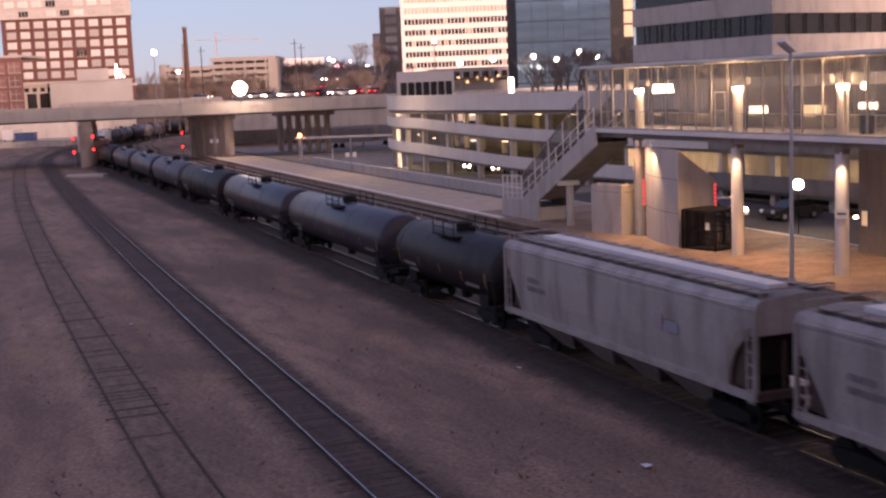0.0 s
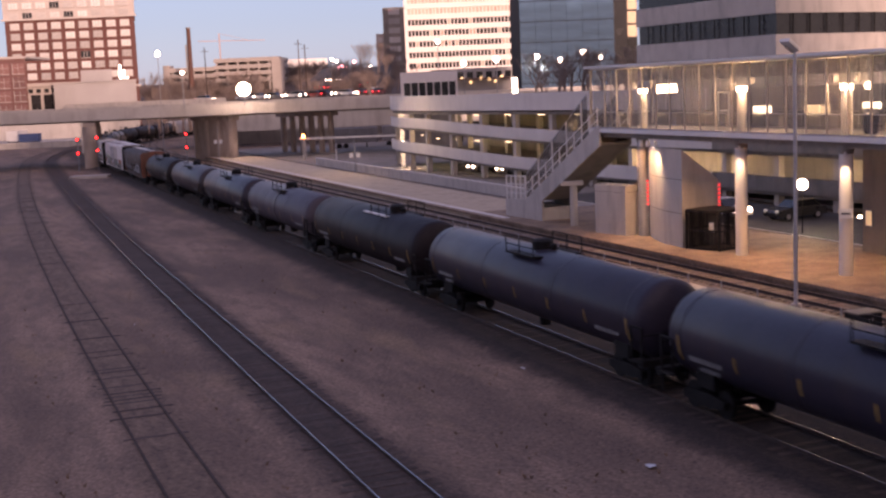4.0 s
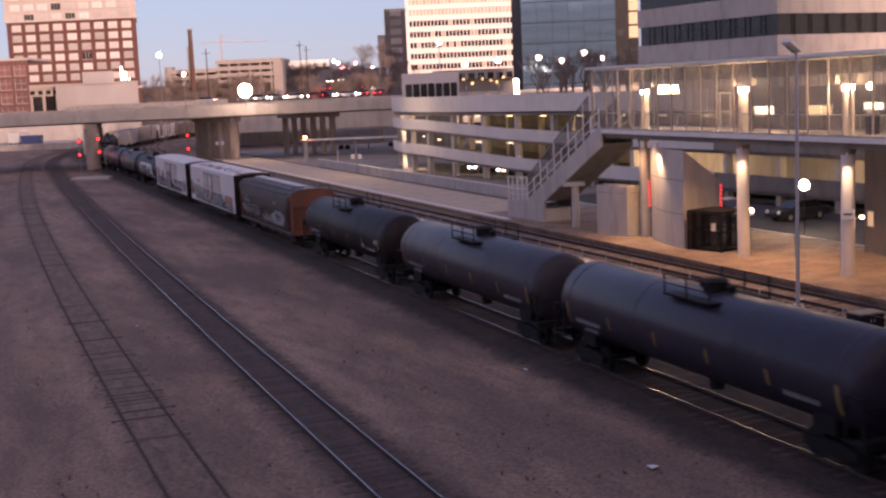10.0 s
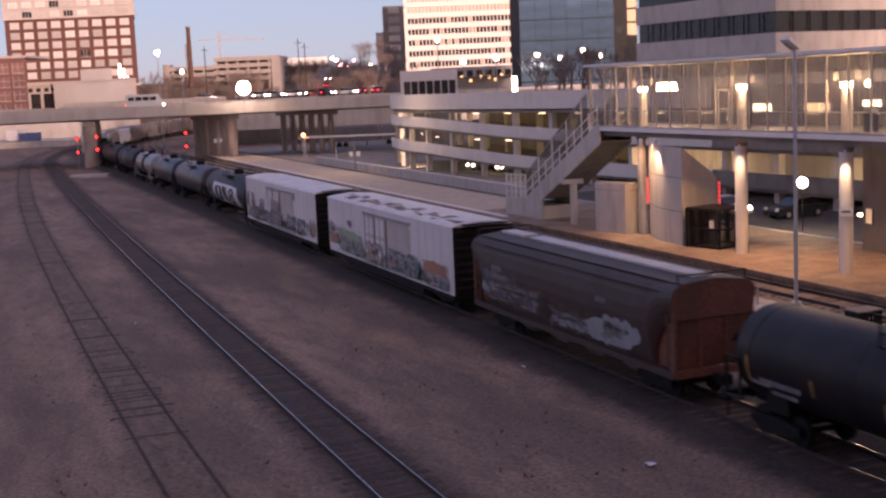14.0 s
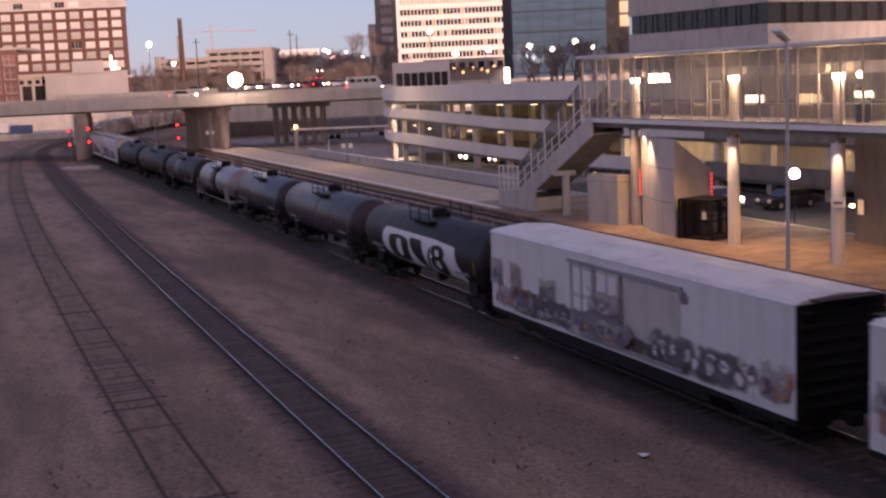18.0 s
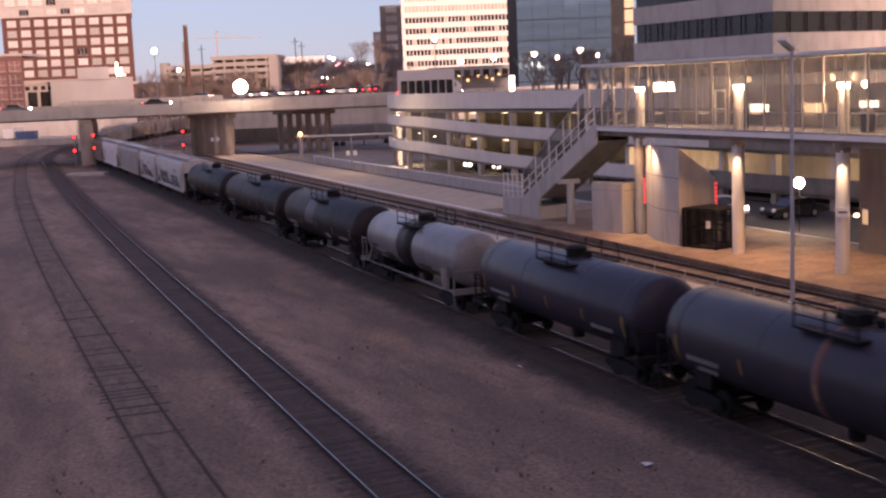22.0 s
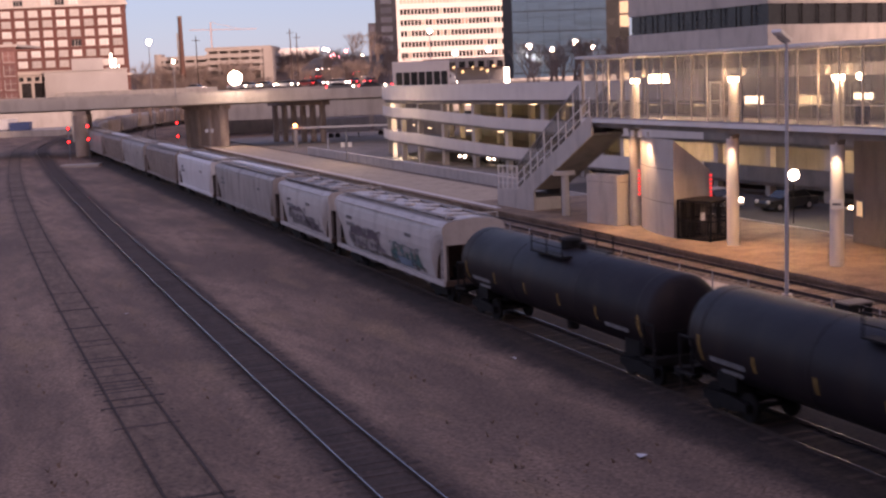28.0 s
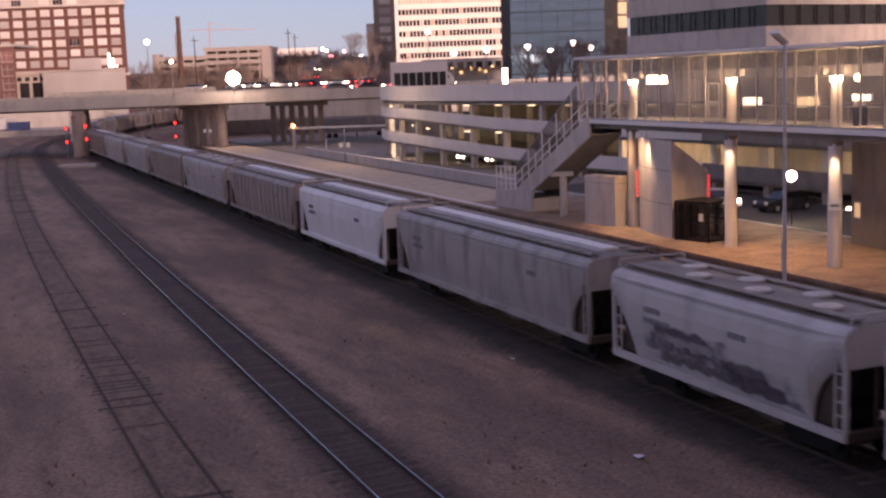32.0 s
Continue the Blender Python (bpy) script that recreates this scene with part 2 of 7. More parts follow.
M_PIER = mat("weathered_brown_concrete", (0.50, 0.405, 0.355), (0.37, 0.295, 0.255), 0.9, scale=0.4, fine=8, bump=0.3, dirt=0.4, dirt_col=(0.09, 0.065, 0.055))
M_BEAM = mat("pale_bridge_concrete", (0.60, 0.555, 0.515), (0.50, 0.46, 0.425), 0.85, scale=0.3, fine=8, bump=0.2, dirt=0.35, dirt_col=(0.24, 0.19, 0.17))
M_TIE = mat("tie_wood", (0.088, 0.06, 0.05), (0.05, 0.033, 0.028), 0.9, scale=3, fine=25, bump=0.6, rnd=0.35)
M_RAIL = mat("rail_steel", (0.5, 0.48, 0.49), (0.4, 0.38, 0.39), 0.2, metal=1.0, scale=1, fine=20, bump=0.03)
M_RUST = mat("rusty_rail", (0.075, 0.05, 0.042), (0.045, 0.03, 0.026), 0.9, metal=0.0, scale=2, fine=40, bump=0.3)
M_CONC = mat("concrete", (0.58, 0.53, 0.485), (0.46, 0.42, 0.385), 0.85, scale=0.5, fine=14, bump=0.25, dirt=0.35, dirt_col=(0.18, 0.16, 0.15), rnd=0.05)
# also the shaded copy of paler concrete on garage, stair and deck
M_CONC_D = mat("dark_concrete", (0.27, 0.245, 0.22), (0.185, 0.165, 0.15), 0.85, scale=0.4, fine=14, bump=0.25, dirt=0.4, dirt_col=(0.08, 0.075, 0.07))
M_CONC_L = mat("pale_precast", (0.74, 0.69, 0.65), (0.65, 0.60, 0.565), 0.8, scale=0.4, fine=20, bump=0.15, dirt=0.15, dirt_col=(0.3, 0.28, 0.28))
M_PLAT = mat("platform_paving", (0.56, 0.45, 0.335), (0.44, 0.35, 0.26), 0.85, scale=0.5, fine=12, bump=0.2, dirt=0.35, dirt_col=(0.16, 0.13, 0.12))
M_PAVER = mat("brown_paving", (0.36, 0.25, 0.175), (0.19, 0.13, 0.095), 0.85, scale=0.35, fine=7, bump=0.25, dirt=0.6, dirt_col=(0.10, 0.07, 0.055))
M_ASPH = mat("asphalt", (0.075, 0.07, 0.07), (0.05, 0.047, 0.046), 0.9, scale=0.3, fine=30, bump=0.4)
M_STEEL_W = mat("white_painted_steel", (0.78, 0.76, 0.74), (0.68, 0.66, 0.64), 0.45, scale=1, fine=10, bump=0.05)
M_STEEL_G = mat("grey_painted_steel", (0.33, 0.32, 0.34), (0.26, 0.25, 0.27), 0.5, scale=1, fine=15, bump=0.08, dirt=0.2)
M_GALV = mat("galvanised_steel", (0.26, 0.27, 0.30), (0.20, 0.21, 0.23), 0.5, metal=0.2, scale=2, fine=20, bump=0.05)
M_BLACK = mat("black_steel", (0.015, 0.0135, 0.014), (0.009, 0.008, 0.0085), 0.75, scale=2, fine=30, bump=0.2, spec=0.25)
M_BRICK = mat("red_brick", (0.135, 0.055, 0.048), (0.098, 0.042, 0.037), 0.85, scale=0.15, fine=3, bump=0.2)
M_BRICK2 = mat("brick_red_wall", (0.20, 0.098, 0.09), (0.155, 0.077, 0.07), 0.85, scale=0.2, fine=3, bump=0.2)
M_LIME = mat("limestone", (0.48, 0.43, 0.405), (0.40, 0.355, 0.33), 0.8, scale=0.2, fine=2, bump=0.15)
M_WHITEB = mat("white_facade", (0.86, 0.80, 0.77), (0.80, 0.74, 0.71), 0.7, scale=0.1, fine=1.5, bump=0.05)
M_STUCCO = mat("grey_stucco", (0.42, 0.40, 0.40), (0.355, 0.335, 0.335), 0.85, scale=0.15, fine=4, bump=0.1, dirt=0.2, dirt_col=(0.3, 0.28, 0.27))
M_PANE = mat("window_pane", (0.035, 0.035, 0.04), (0.02, 0.02, 0.022), 0.08, scale=0.4, fine=2, bump=0.0, rnd=0.4)
M_PANE_D = mat("dark_window", (0.02, 0.02, 0.022), (0.012, 0.012, 0.014), 0.25, scale=0.4, fine=2, bump=0.0, rnd=0.4)
M_BLIND = mat("window_with_blind", (0.54, 0.51, 0.495), (0.42, 0.39, 0.375), 0.5, scale=0.3, fine=2, bump=0.0, rnd=0.38)
M_CURTAIN = mat("mirror_curtain_wall", (0.33, 0.52, 0.70), (0.28, 0.46, 0.63), 0.06, metal=0.85, scale=0.05, fine=0.4, bump=0.02)
M_GLASS = glass_mat("walkway_glass", (0.37, 0.32, 0.285), 0.23, 0.25)
M_TWIG = mat("bare_twigs", (0.27, 0.205, 0.18), (0.17, 0.13, 0.115), 0.9, scale=0.5, fine=5, bump=0.0)
M_SCRUB = mat("winter_scrub", (0.16, 0.12, 0.105), (0.09, 0.067, 0.06), 0.95, scale=0.1, fine=1, bump=0.5)
M_BLUE = mat("blue_paint", (0.05, 0.09, 0.22), (0.035, 0.06, 0.15), 0.5, scale=1, fine=8, bump=0.1)
M_YELLOW = mat("reflective_yellow", (0.42, 0.26, 0.08), (0.33, 0.2, 0.055), 0.4, scale=3, fine=20, bump=0.0)
M_WHITE = mat("white_lettering", (0.72, 0.72, 0.74), (0.55, 0.55, 0.58), 0.6, scale=3, fine=20, bump=0.0)
M_SLATE_D = mat("dark_print", (0.08, 0.08, 0.1), (0.06, 0.06, 0.08), 0.6, bump=0)
M_TYRE = mat("tyre_rubber", (0.02, 0.02, 0.02), (0.015, 0.015, 0.015), 0.8, scale=3, fine=20, bump=0.1)
G_STREET = glow("street_lamp_glow", (1.0, 0.84, 0.76), 8)
G_RED = glow("signal_red", (1.0, 0.03, 0.035), 2.2)
G_TAIL = glow("tail_red", (1.0, 0.04, 0.06), 2.4)
G_HEAD = glow("head_lamp", (1.0, 0.88, 0.80), 8)
G_DIM = glow("lit_room", (1.0, 0.7, 0.4), 0.5)


# ---- mesh tools ----
class Mesh:
    """Collects vertices and faces of one part."""

    def __init__(self):
        self.v, self.f, self.mi, self.cur, self.smooth = [], [], [], 0, []

    def add(self, vs, fs, smooth=False):
        n = len(self.v)
        self.v += [tuple(p) for p in vs]
        for face in fs:
            self.f.append([n + i for i in face])
            self.mi.append(self.cur)
            self.smooth.append(smooth)
        return self

    def box(self, x0, x1, y0, y1, z0, z1):
        vs = [(x, y, z) for z in (z0, z1) for y in (y0, y1) for x in (x0, x1)]
        return self.add(vs, [(0, 2, 3, 1), (4, 5, 7, 6), (0, 1, 5, 4), (2, 6, 7, 3), (0, 4, 6, 2), (1, 3, 7, 5)])

    def bar(self, p, q, w, h):
        """A straight bar of width w and height h from p to q."""
        p, q = Vector(p), Vector(q)
        d = (q - p).normalized()
        s = d.cross(Vector((0, 0, 1)))
        s = s.normalized() if s.length > 1e-4 else Vector((1, 0, 0))
        u = s.cross(d)
        vs = [e + s * (a * w / 2) + u * (b * h / 2) for e in (p, q) for a, b in ((-1, -1), (1, -1), (1, 1), (-1, 1))]
        return self.add(vs, [(0, 1, 2, 3), (7, 6, 5, 4), (0, 4, 5, 1), (1, 5, 6, 2), (2, 6, 7, 3), (3, 7, 4, 0)])

    def tube(self, p, q, r, r2=None, n=8, cap=True):
        p, q = Vector(p), Vector(q)
        r2 = r if r2 is None else r2
        d = (q - p).normalized()
        s = d.orthogonal().normalized()
        u = d.cross(s)
        vs = [e + (s * math.cos(6.28318 * i / n) + u * math.sin(6.28318 * i / n)) * k for e, k in ((p, r), (q, r2)) for i in range(n)]
        self.add(vs, [(i, (i + 1) % n, n + (i + 1) % n, n + i) for i in range(n)], True)
        if cap:
            self.add(vs[:n], [tuple(range(n))[::-1]])
            self.add(vs[n:], [tuple(range(n))])
        return self

    def rings(self, rows, close=True, smooth=True, cap=True):
        """Skin over rows of points, all of one length."""
        n = len(rows[0])
        vs = [p for row in rows for p in row]
        fs = []
        for j in range(len(rows) - 1):
            for i in range(n if close else n - 1):
                fs.append((j * n + i, j * n + (i + 1) % n, (j + 1) * n + (i + 1) % n, (j + 1) * n + i))
        self.add(vs, fs, smooth)
        if cap and close:
            self.add(rows[0], [tuple(range(n))[::-1]])
            self.add(rows[-1], [tuple(range(n))])
        return self

    def prism(self, outline, z0, z1):
        """An upright prism over a plan outline."""
        n = len(outline)
        vs = [(x, y, z) for z in (z0, z1) for x, y in outline]
        return self.add(vs, [tuple(range(n))[::-1], tuple(range(n, 2 * n))] + [(i, (i + 1) % n, n + (i + 1) % n, n + i) for i in range(n)])

    def ball(self, c, r, n=10, m=6, sz=1.0):
        rows = []
        for j in range(m + 1):
            a = math.pi * j / m
            rows.append([(c[0] + r * math.sin(a) * math.cos(6.28318 * i / n), c[1] + r * math.sin(a) * math.sin(6.28318 * i / n), c[2] - r * sz * math.cos(a)) for i in range(n)])
        return self.rings(rows, cap=False)

    def data(self, name, *mats):
        me = bpy.data.meshes.new(name)
        me.from_pydata(self.v, [], self.f)
        for m in mats:
            me.materials.append(m)
        me.polygons.foreach_set("use_smooth", self.smooth)
        me.polygons.foreach_set("material_index", self.mi)
        me.update()
        b = bmesh.new()
        b.from_mesh(me)
        bmesh.ops.recalc_face_normals(b, faces=b.faces)
        b.to_mesh(me)
        b.free()
        return me


def part(name, shape, material, parent=None, label="", at=None):
    """One mesh object under a thing or a part. shape: a Mesh, or mesh data that alike pieces share."""
    me = shape.data(name, material) if isinstance(shape, Mesh) else shape
    ob = new(name, me)
    if parent:
        ob.parent = parent
    if at is not None:
        ob.matrix_basis = at
    return tagged(ob, label) if label else ob


def thing(name, label, category, at=None, group="", kind=""):
    ob = new(name)
    ob.empty_display_size = 0.3
    if at is not None:
        ob.matrix_basis = at
    return tagged(ob, label, category, group, kind)


# ---- the lines of the railway ----
def follow(x, y, a, k, bend, radius, s):
    """Plan place and heading s metres along a line that starts at x, y with heading a (from +y, to the right) and curvature k, and swings right from s = bend."""
    t = min(s, bend)
    steps = max(1, int(abs(t) / 20))
    for _ in range(steps):
        h = t / steps
        x, y = x + math.sin(a + k * h / 2) * h, y + math.cos(a + k * h / 2) * h
        a += k * h
    if s > bend:
        b = a + (s - bend) / radius
        x, y = x + radius * (math.cos(a) - math.cos(b)), y + radius * (math.sin(b) - math.sin(a))
        a = b
    return x, y, a


def line_main(s):
    return follow(12.77, 30.0, -0.3653, 0.0, 182, 330, s)


def line_second(s):
    return follow(-1.2, 32.2, -0.362, 0.00018, 195, 330, s)


def line_siding(s):
    return follow(-6.95, 32.8, -0.376, 0.00038, 200, 330, s)


def line_platform(s):
    return follow(18.3, 56.0, -0.3653, 0.00005, 190, 420, s)


def line_station(s):
    return follow(18.77, 56.18, -0.371, 0.00005, 190, 420, s)


def offset(line, s, o, z):
    """o metres to the right of the line, seen along growing s."""
    x, y, a = line(s)
    return Vector((x + math.cos(a) * o, y - math.sin(a) * o, z))


def sweep(line, s0, s1, step, profile):
    """A profile of (right, up) points swept along a line."""
    m = Mesh()
    n = max(2, int((s1 - s0) / step))
    m.rings([[offset(line, s0 + (s1 - s0) * i / n, o, z) for o, z in profile] for i in range(n + 1)], smooth=False)
    return m


GZ = -0.30  # the ground; rail heads lie at 0
gx = sorted({-2600, -1400, -700, -400, -250, 150, 300, 700, 1400, 2600} | set(range(-150, 100, 5)))
gy = sorted({-2000, -900, -300, -100, 500, 700, 1200, 2200, 4000} | set(range(-20, 420, 6)))
gm = Mesh()
gm.rings([[(x, y, GZ + (0.05 * noise.noise((x * 0.13, y * 0.13, 0)) if abs(x) < 160 and -30 < y < 430 else 0)) for x in gx] for y in gy], close=False)
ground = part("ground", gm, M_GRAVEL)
tagged(ground, "brown gravel rail yard with stains and tracks worn in", "ground", kind="structure")

rail_shape = [(-0.07, -0.17), (0.07, -0.17), (0.07, -0.15), (0.012, -0.13), (0.012, -0.045), (0.037, -0.035), (0.037, 0), (-0.037, 0), (-0.037, -0.035), (-0.012, -0.045), (-0.012, -0.13), (-0.07, -0.15)]
tie_sunk = Mesh().box(-1.06, 1.06, -0.1, 0.1, -0.17, 0).data("tie", M_TIE)
tie_near = Mesh().box(-1.3, 1.3, -0.115, 0.115, -0.17, 0).data("tie", M_TIE)
TRACKS = []


def bed_sheet(line, s0, s1, profile, m):
    """A sheet of ballast along a line; its map holds the metres across and along."""
    n = int((s1 - s0) / 3)
    st = [s0 + (s1 - s0) * i / n for i in range(n + 1)]
    k = len(profile)
    me = bpy.data.meshes.new("ballast_bed")
    me.from_pydata([offset(line, a, o, z) for a in st for o, z in profile], [], [(i * k + j, i * k + j + 1, (i + 1) * k + j + 1, (i + 1) * k + j) for i in range(n) for j in range(k - 1)])
    uv = me.uv_layers.new(name="across")
    for lp in me.loops:
        uv.data[lp.index].uv = (profile[lp.vertex_index % k][0], st[lp.vertex_index // k])
    me.materials.append(m)
    return me


BEDS = {
    "soaked": (M_SOAKED, -0.12, 1.3),
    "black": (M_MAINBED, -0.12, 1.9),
    "sunk": (M_SIDING, -0.052, 1.0),
    "grey": (M_BALLAST, -0.15, 1.0),
}


def railway(line, s0, s1, label, head, bed, tie_range):
    t = thing("railway_track", label, "railway track", group="tracks of the yard")
    m, top, half = BEDS[bed]
    side = [(half, top), (half + 0.7, top - 0.07), (half + 2.4, GZ - 0.12)]
    part("ballast_bed", bed_sheet(line, s0, s1, [(-o, z) for o, z in side[::-1]] + [(0, top)] + side, m), None, t)
    for o in (-0.7525, 0.7525):
        rl = part("rail", sweep(line, s0, s1, 4, [(o + a, b) for a, b in rail_shape]), M_RUST, t, "worn steel rail")
        if head is M_RAIL:
            part("running_surface", sweep(line, s0, s1, 4, [(o - 0.012, 0.0005), (o - 0.012, 0.004), (o + 0.012, 0.004), (o + 0.012, 0.0005)]), head, rl, "polished running surface")
    TRACKS.append((t, line, tie_range, top, bed == "sunk"))
    return t


railway(line_main, -160, 560, "main line track on near-black ballast under the train", M_RAIL, "black", (0, 110))
railway(line_second, -160, 420, "polished rails on dark ballast with wooden ties", M_RAIL, "soaked", (-12, 150))
railway(line_siding, -160, 420, "rusty siding rails sunk in brown gravel", M_RUST, "sunk", (-12, 150))
railway(line_station, -120, 330, "station track beside the platform edge", M_RAIL, "grey", (-10, 100))

# ---- platform ----
PZ = 0.2


def pf(x, y, z=PZ):
    return Vector((x * 0.9816, y * 0.9816, z))


plat = tagged(part("platform", sweep(line_platform, 50, 172, 6, [(2.1, GZ - 0.2), (2.1, PZ), (9.4, PZ), (9.4, GZ - 0.2)]), M_PLAT), "long worn concrete station platform", "platform", kind="structure")
part("platform_edge", sweep(line_platform, -42, 172, 6, [(1.96, PZ - 0.16), (1.96, PZ + 0.012), (2.5, PZ + 0.012), (2.5, PZ - 0.16)]), M_PAVER, plat, "brown edge strip")
part("edge_line", sweep(line_platform, 44, 172, 6, [(2.5, PZ - 0.05), (2.5, PZ + 0.01), (3.1, PZ + 0.01), (3.1, PZ - 0.05)]), M_CONC_L, plat, "pale line along the platform edge")
part("paved_end", sweep(line_platform, -42, 50, 6, [(2.1, GZ - 0.2), (2.1, PZ), (8.2, PZ), (8.2, GZ - 0.2)]), M_PAVER, plat, "brown brick-paved end")
tagged(part("pavement", sweep(line_platform, -42, 48, 6, [(8.2, GZ - 0.2), (8.2, PZ - 0.004), (13.2, PZ - 0.004), (13.2, GZ - 0.2)]), M_PAVER), "paved forecourt under the walkway", "pavement", kind="structure")
road = tagged(part("road", sweep(line_platform, -42, 60, 6, [(13.2, GZ - 0.2), (13.2, 0.05), (24, 0.05), (24, GZ - 0.2)]), M_ASPH), "dark asphalt lane beside the parking garage", "road", kind="structure")
part("kerb", sweep(line_platform, -42, 60, 6, [(13.0, GZ), (13.0, PZ + 0.03), (13.25, PZ + 0.03), (13.25, GZ)]), M_CONC, road, "pale kerb")
tagged(part("planting_strip", sweep(line_platform, 52, 172, 6, [(9.404, GZ - 0.1), (9.404, 0.06), (10.9, 0.06), (10.9, GZ - 0.1)]), M_SCRUB), "dark low strip behind the platform", "planting strip", kind="structure")
lot = tagged(part("parking_lot", Mesh().prism([offset(line_platform, a, o, 0)[:2] for a, o in ((58, 11.3), (200, 11.3), (200, 60), (58, 60))], GZ - 0.1, -0.1), mat("worn_pale_asphalt", (0.30, 0.265, 0.24), (0.21, 0.185, 0.165), 0.85, scale=0.15, fine=4, bump=0.1, dirt=0.4)), "worn pale asphalt lot round the garage", "parking lot", kind="structure")
low_wall = tagged(part("low_wall", sweep(line_platform, 56, 131, 6, [(10.9, GZ), (10.9, 1.05), (11.2, 1.05), (11.2, GZ)]), M_CONC), "long low concrete wall behind the platform", "wall", kind="structure")
part("coping", sweep(line_platform, 56, 131, 6, [(10.84, 1.054), (10.84, 1.13), (11.26, 1.13), (11.26, 1.054)]), M_CONC_L, low_wall, "pale coping")
apron = tagged(part("apron", sweep(line_platform, -60, 172, 6, [(-10.8, GZ - 0.2), (-10.6, -0.2), (-1.5, -0.13), (-1.2, GZ - 0.2)]), M_APRON), "pale gravel strip between the station track and the main line", "apron", kind="structure")

# fence of thin posts between the station track and the apron
fence = thing("fence", "low fence of thin dark posts on pale gravel", "fence")
post_me = Mesh().box(-0.025, 0.025, -0.025, 0.025, -0.2, 0.72).box(-0.06, 0.06, -0.06, 0.06, -0.2, -0.13).data("post", M_STEEL_G)
for i in range(31):
    p = offset(line_platform, -30 + 3 * i, -2.6, 0)
    part("post", post_me, None, fence, at=pose(p.x, p.y, 0, rz=21))
for z in (0.3, 0.7):
    part("wire", sweep(line_platform, -30, 60, 6, [(-2.606, z - 0.006), (-2.606, z + 0.006), (-2.594, z + 0.006), (-2.594, z - 0.006)]), M_STEEL_G, fence)
cab = thing("trackside_cabinet", "dark steel trackside cabinet with a grey lid", "cabinet", at=pose(17.9, 52.3, -0.24, rz=21))
part("body", Mesh().box(-0.62, 0.62, -0.45, 0.45, 0.08, 0.72), M_BLACK, cab)
part("lid", Mesh().box(-0.68, 0.68, -0.5, 0.5, 0.72, 0.78), M_CONC_D, cab, "dull grey lid")
part("plinth", Mesh().box(-0.7, 0.7, -0.52, 0.52, 0, 0.08), M_CONC, cab)
for o in (-0.31, 0.31):
    dr_ = part("door", Mesh().box(o - 0.28, o + 0.28, -0.47, -0.452, 0.14, 0.68), M_BLACK, cab)
    part("handle", Mesh().box(o * 0.3 - 0.02, o * 0.3 + 0.02, -0.5, -0.472, 0.38, 0.5), M_STEEL_G, dr_)


# ---- tall lamp post beside the tracks ----
M_POLE = mat("pale_grey_pole", (0.42, 0.43, 0.47), (0.36, 0.37, 0.41), 0.5, scale=2, fine=20, bump=0.04)
lamp = thing("lamp_post", "tall grey steel lamp post with unlit flood head", "street lamp", at=pose(16.2, 56.4, GZ))
part("pole", Mesh().tube((0, 0, 0), (0, 0, 12.0), 0.1, 0.075, 10), M_POLE, lamp)
part("base", Mesh().tube((0, 0, 0), (0, 0, 0.5), 0.28, 0.25, 10), M_CONC, lamp)
part("arm", Mesh().bar((0, 0, 11.9), (-0.5, -0.2, 12.25), 0.07, 0.07), M_GALV, lamp)
part("lamp_head", Mesh().bar((0.05, 0.05, 12.05), (-0.55, -0.35, 12.5), 0.55, 0.16), M_STEEL_W, lamp, "pale flat lamp head")

# ---- glass walkway over the platform ----
A, B = Vector((10.9, 88.3, 0)), Vector((27.1, 46.0, 0))
WD = (B - A).normalized()
WN = Vector((-WD.y, WD.x, 0))  # towards the garage
WL = (B - A).length


def on_walk(d, n, z):
    return A + WD * d + WN * n + Vector((0, 0, z))


def slab(d0, d1, n0, n1, z0, z1):
    return Mesh().prism([on_walk(d, n, 0)[:2] for d, n in ((d0, n0), (d1, n0), (d1, n1), (d0, n1))], z0, z1)


walkway = thing("walkway", "glazed pedestrian walkway with pale steel frame on columns", "footbridge")
part("deck", slab(0, WL, 0.004, 5, 7.16, 7.38), M_CONC, walkway)
# the shade below the deck is put into the girders' dark colour
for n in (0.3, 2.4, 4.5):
    part("girder", slab(0, WL, n, n + 0.25, 6.8, 7.156), M_CONC_D, walkway, "deck girder coloured dark as shade")
part("edge_beam", slab(-0.1, WL, -0.14, 0, 7.14, 7.4), M_STEEL_W, walkway, "white edge beam")
part("floor_edge", slab(-0.05, WL, -0.06, 0.1, 7.404, 7.5), M_STEEL_G, walkway)
part("roof", slab(-0.3, WL, -0.35, 5.3, 11.55, 11.72), M_STEEL_W, walkway, "thin pale roof")
part("ceiling_panel", slab(0, WL, 0.1, 4.9, 11.45, 11.546), M_STEEL_W, walkway)
BAY = 1.69
M_FRAME = mat("champagne_frame", (0.44, 0.38, 0.33), (0.36, 0.31, 0.27), 0.5, scale=1, fine=12, bump=0.05)
mull = Mesh().box(-0.035, 0.035, -0.05, 0.05, 7.5, 11.45).data("mullion", M_FRAME)
mull_back = Mesh().box(-0.03, 0.03, -0.04, 0.04, 7.5, 11.45).data("mullion", M_CONC_D)
pane_me = Mesh().box(-BAY / 2 + 0.05, BAY / 2 - 0.05, -0.012, 0.012, 7.5, 11.44).data("pane", M_GLASS)
wrz = math.degrees(math.atan2(WD.y, WD.x))
nb = int(WL / BAY)
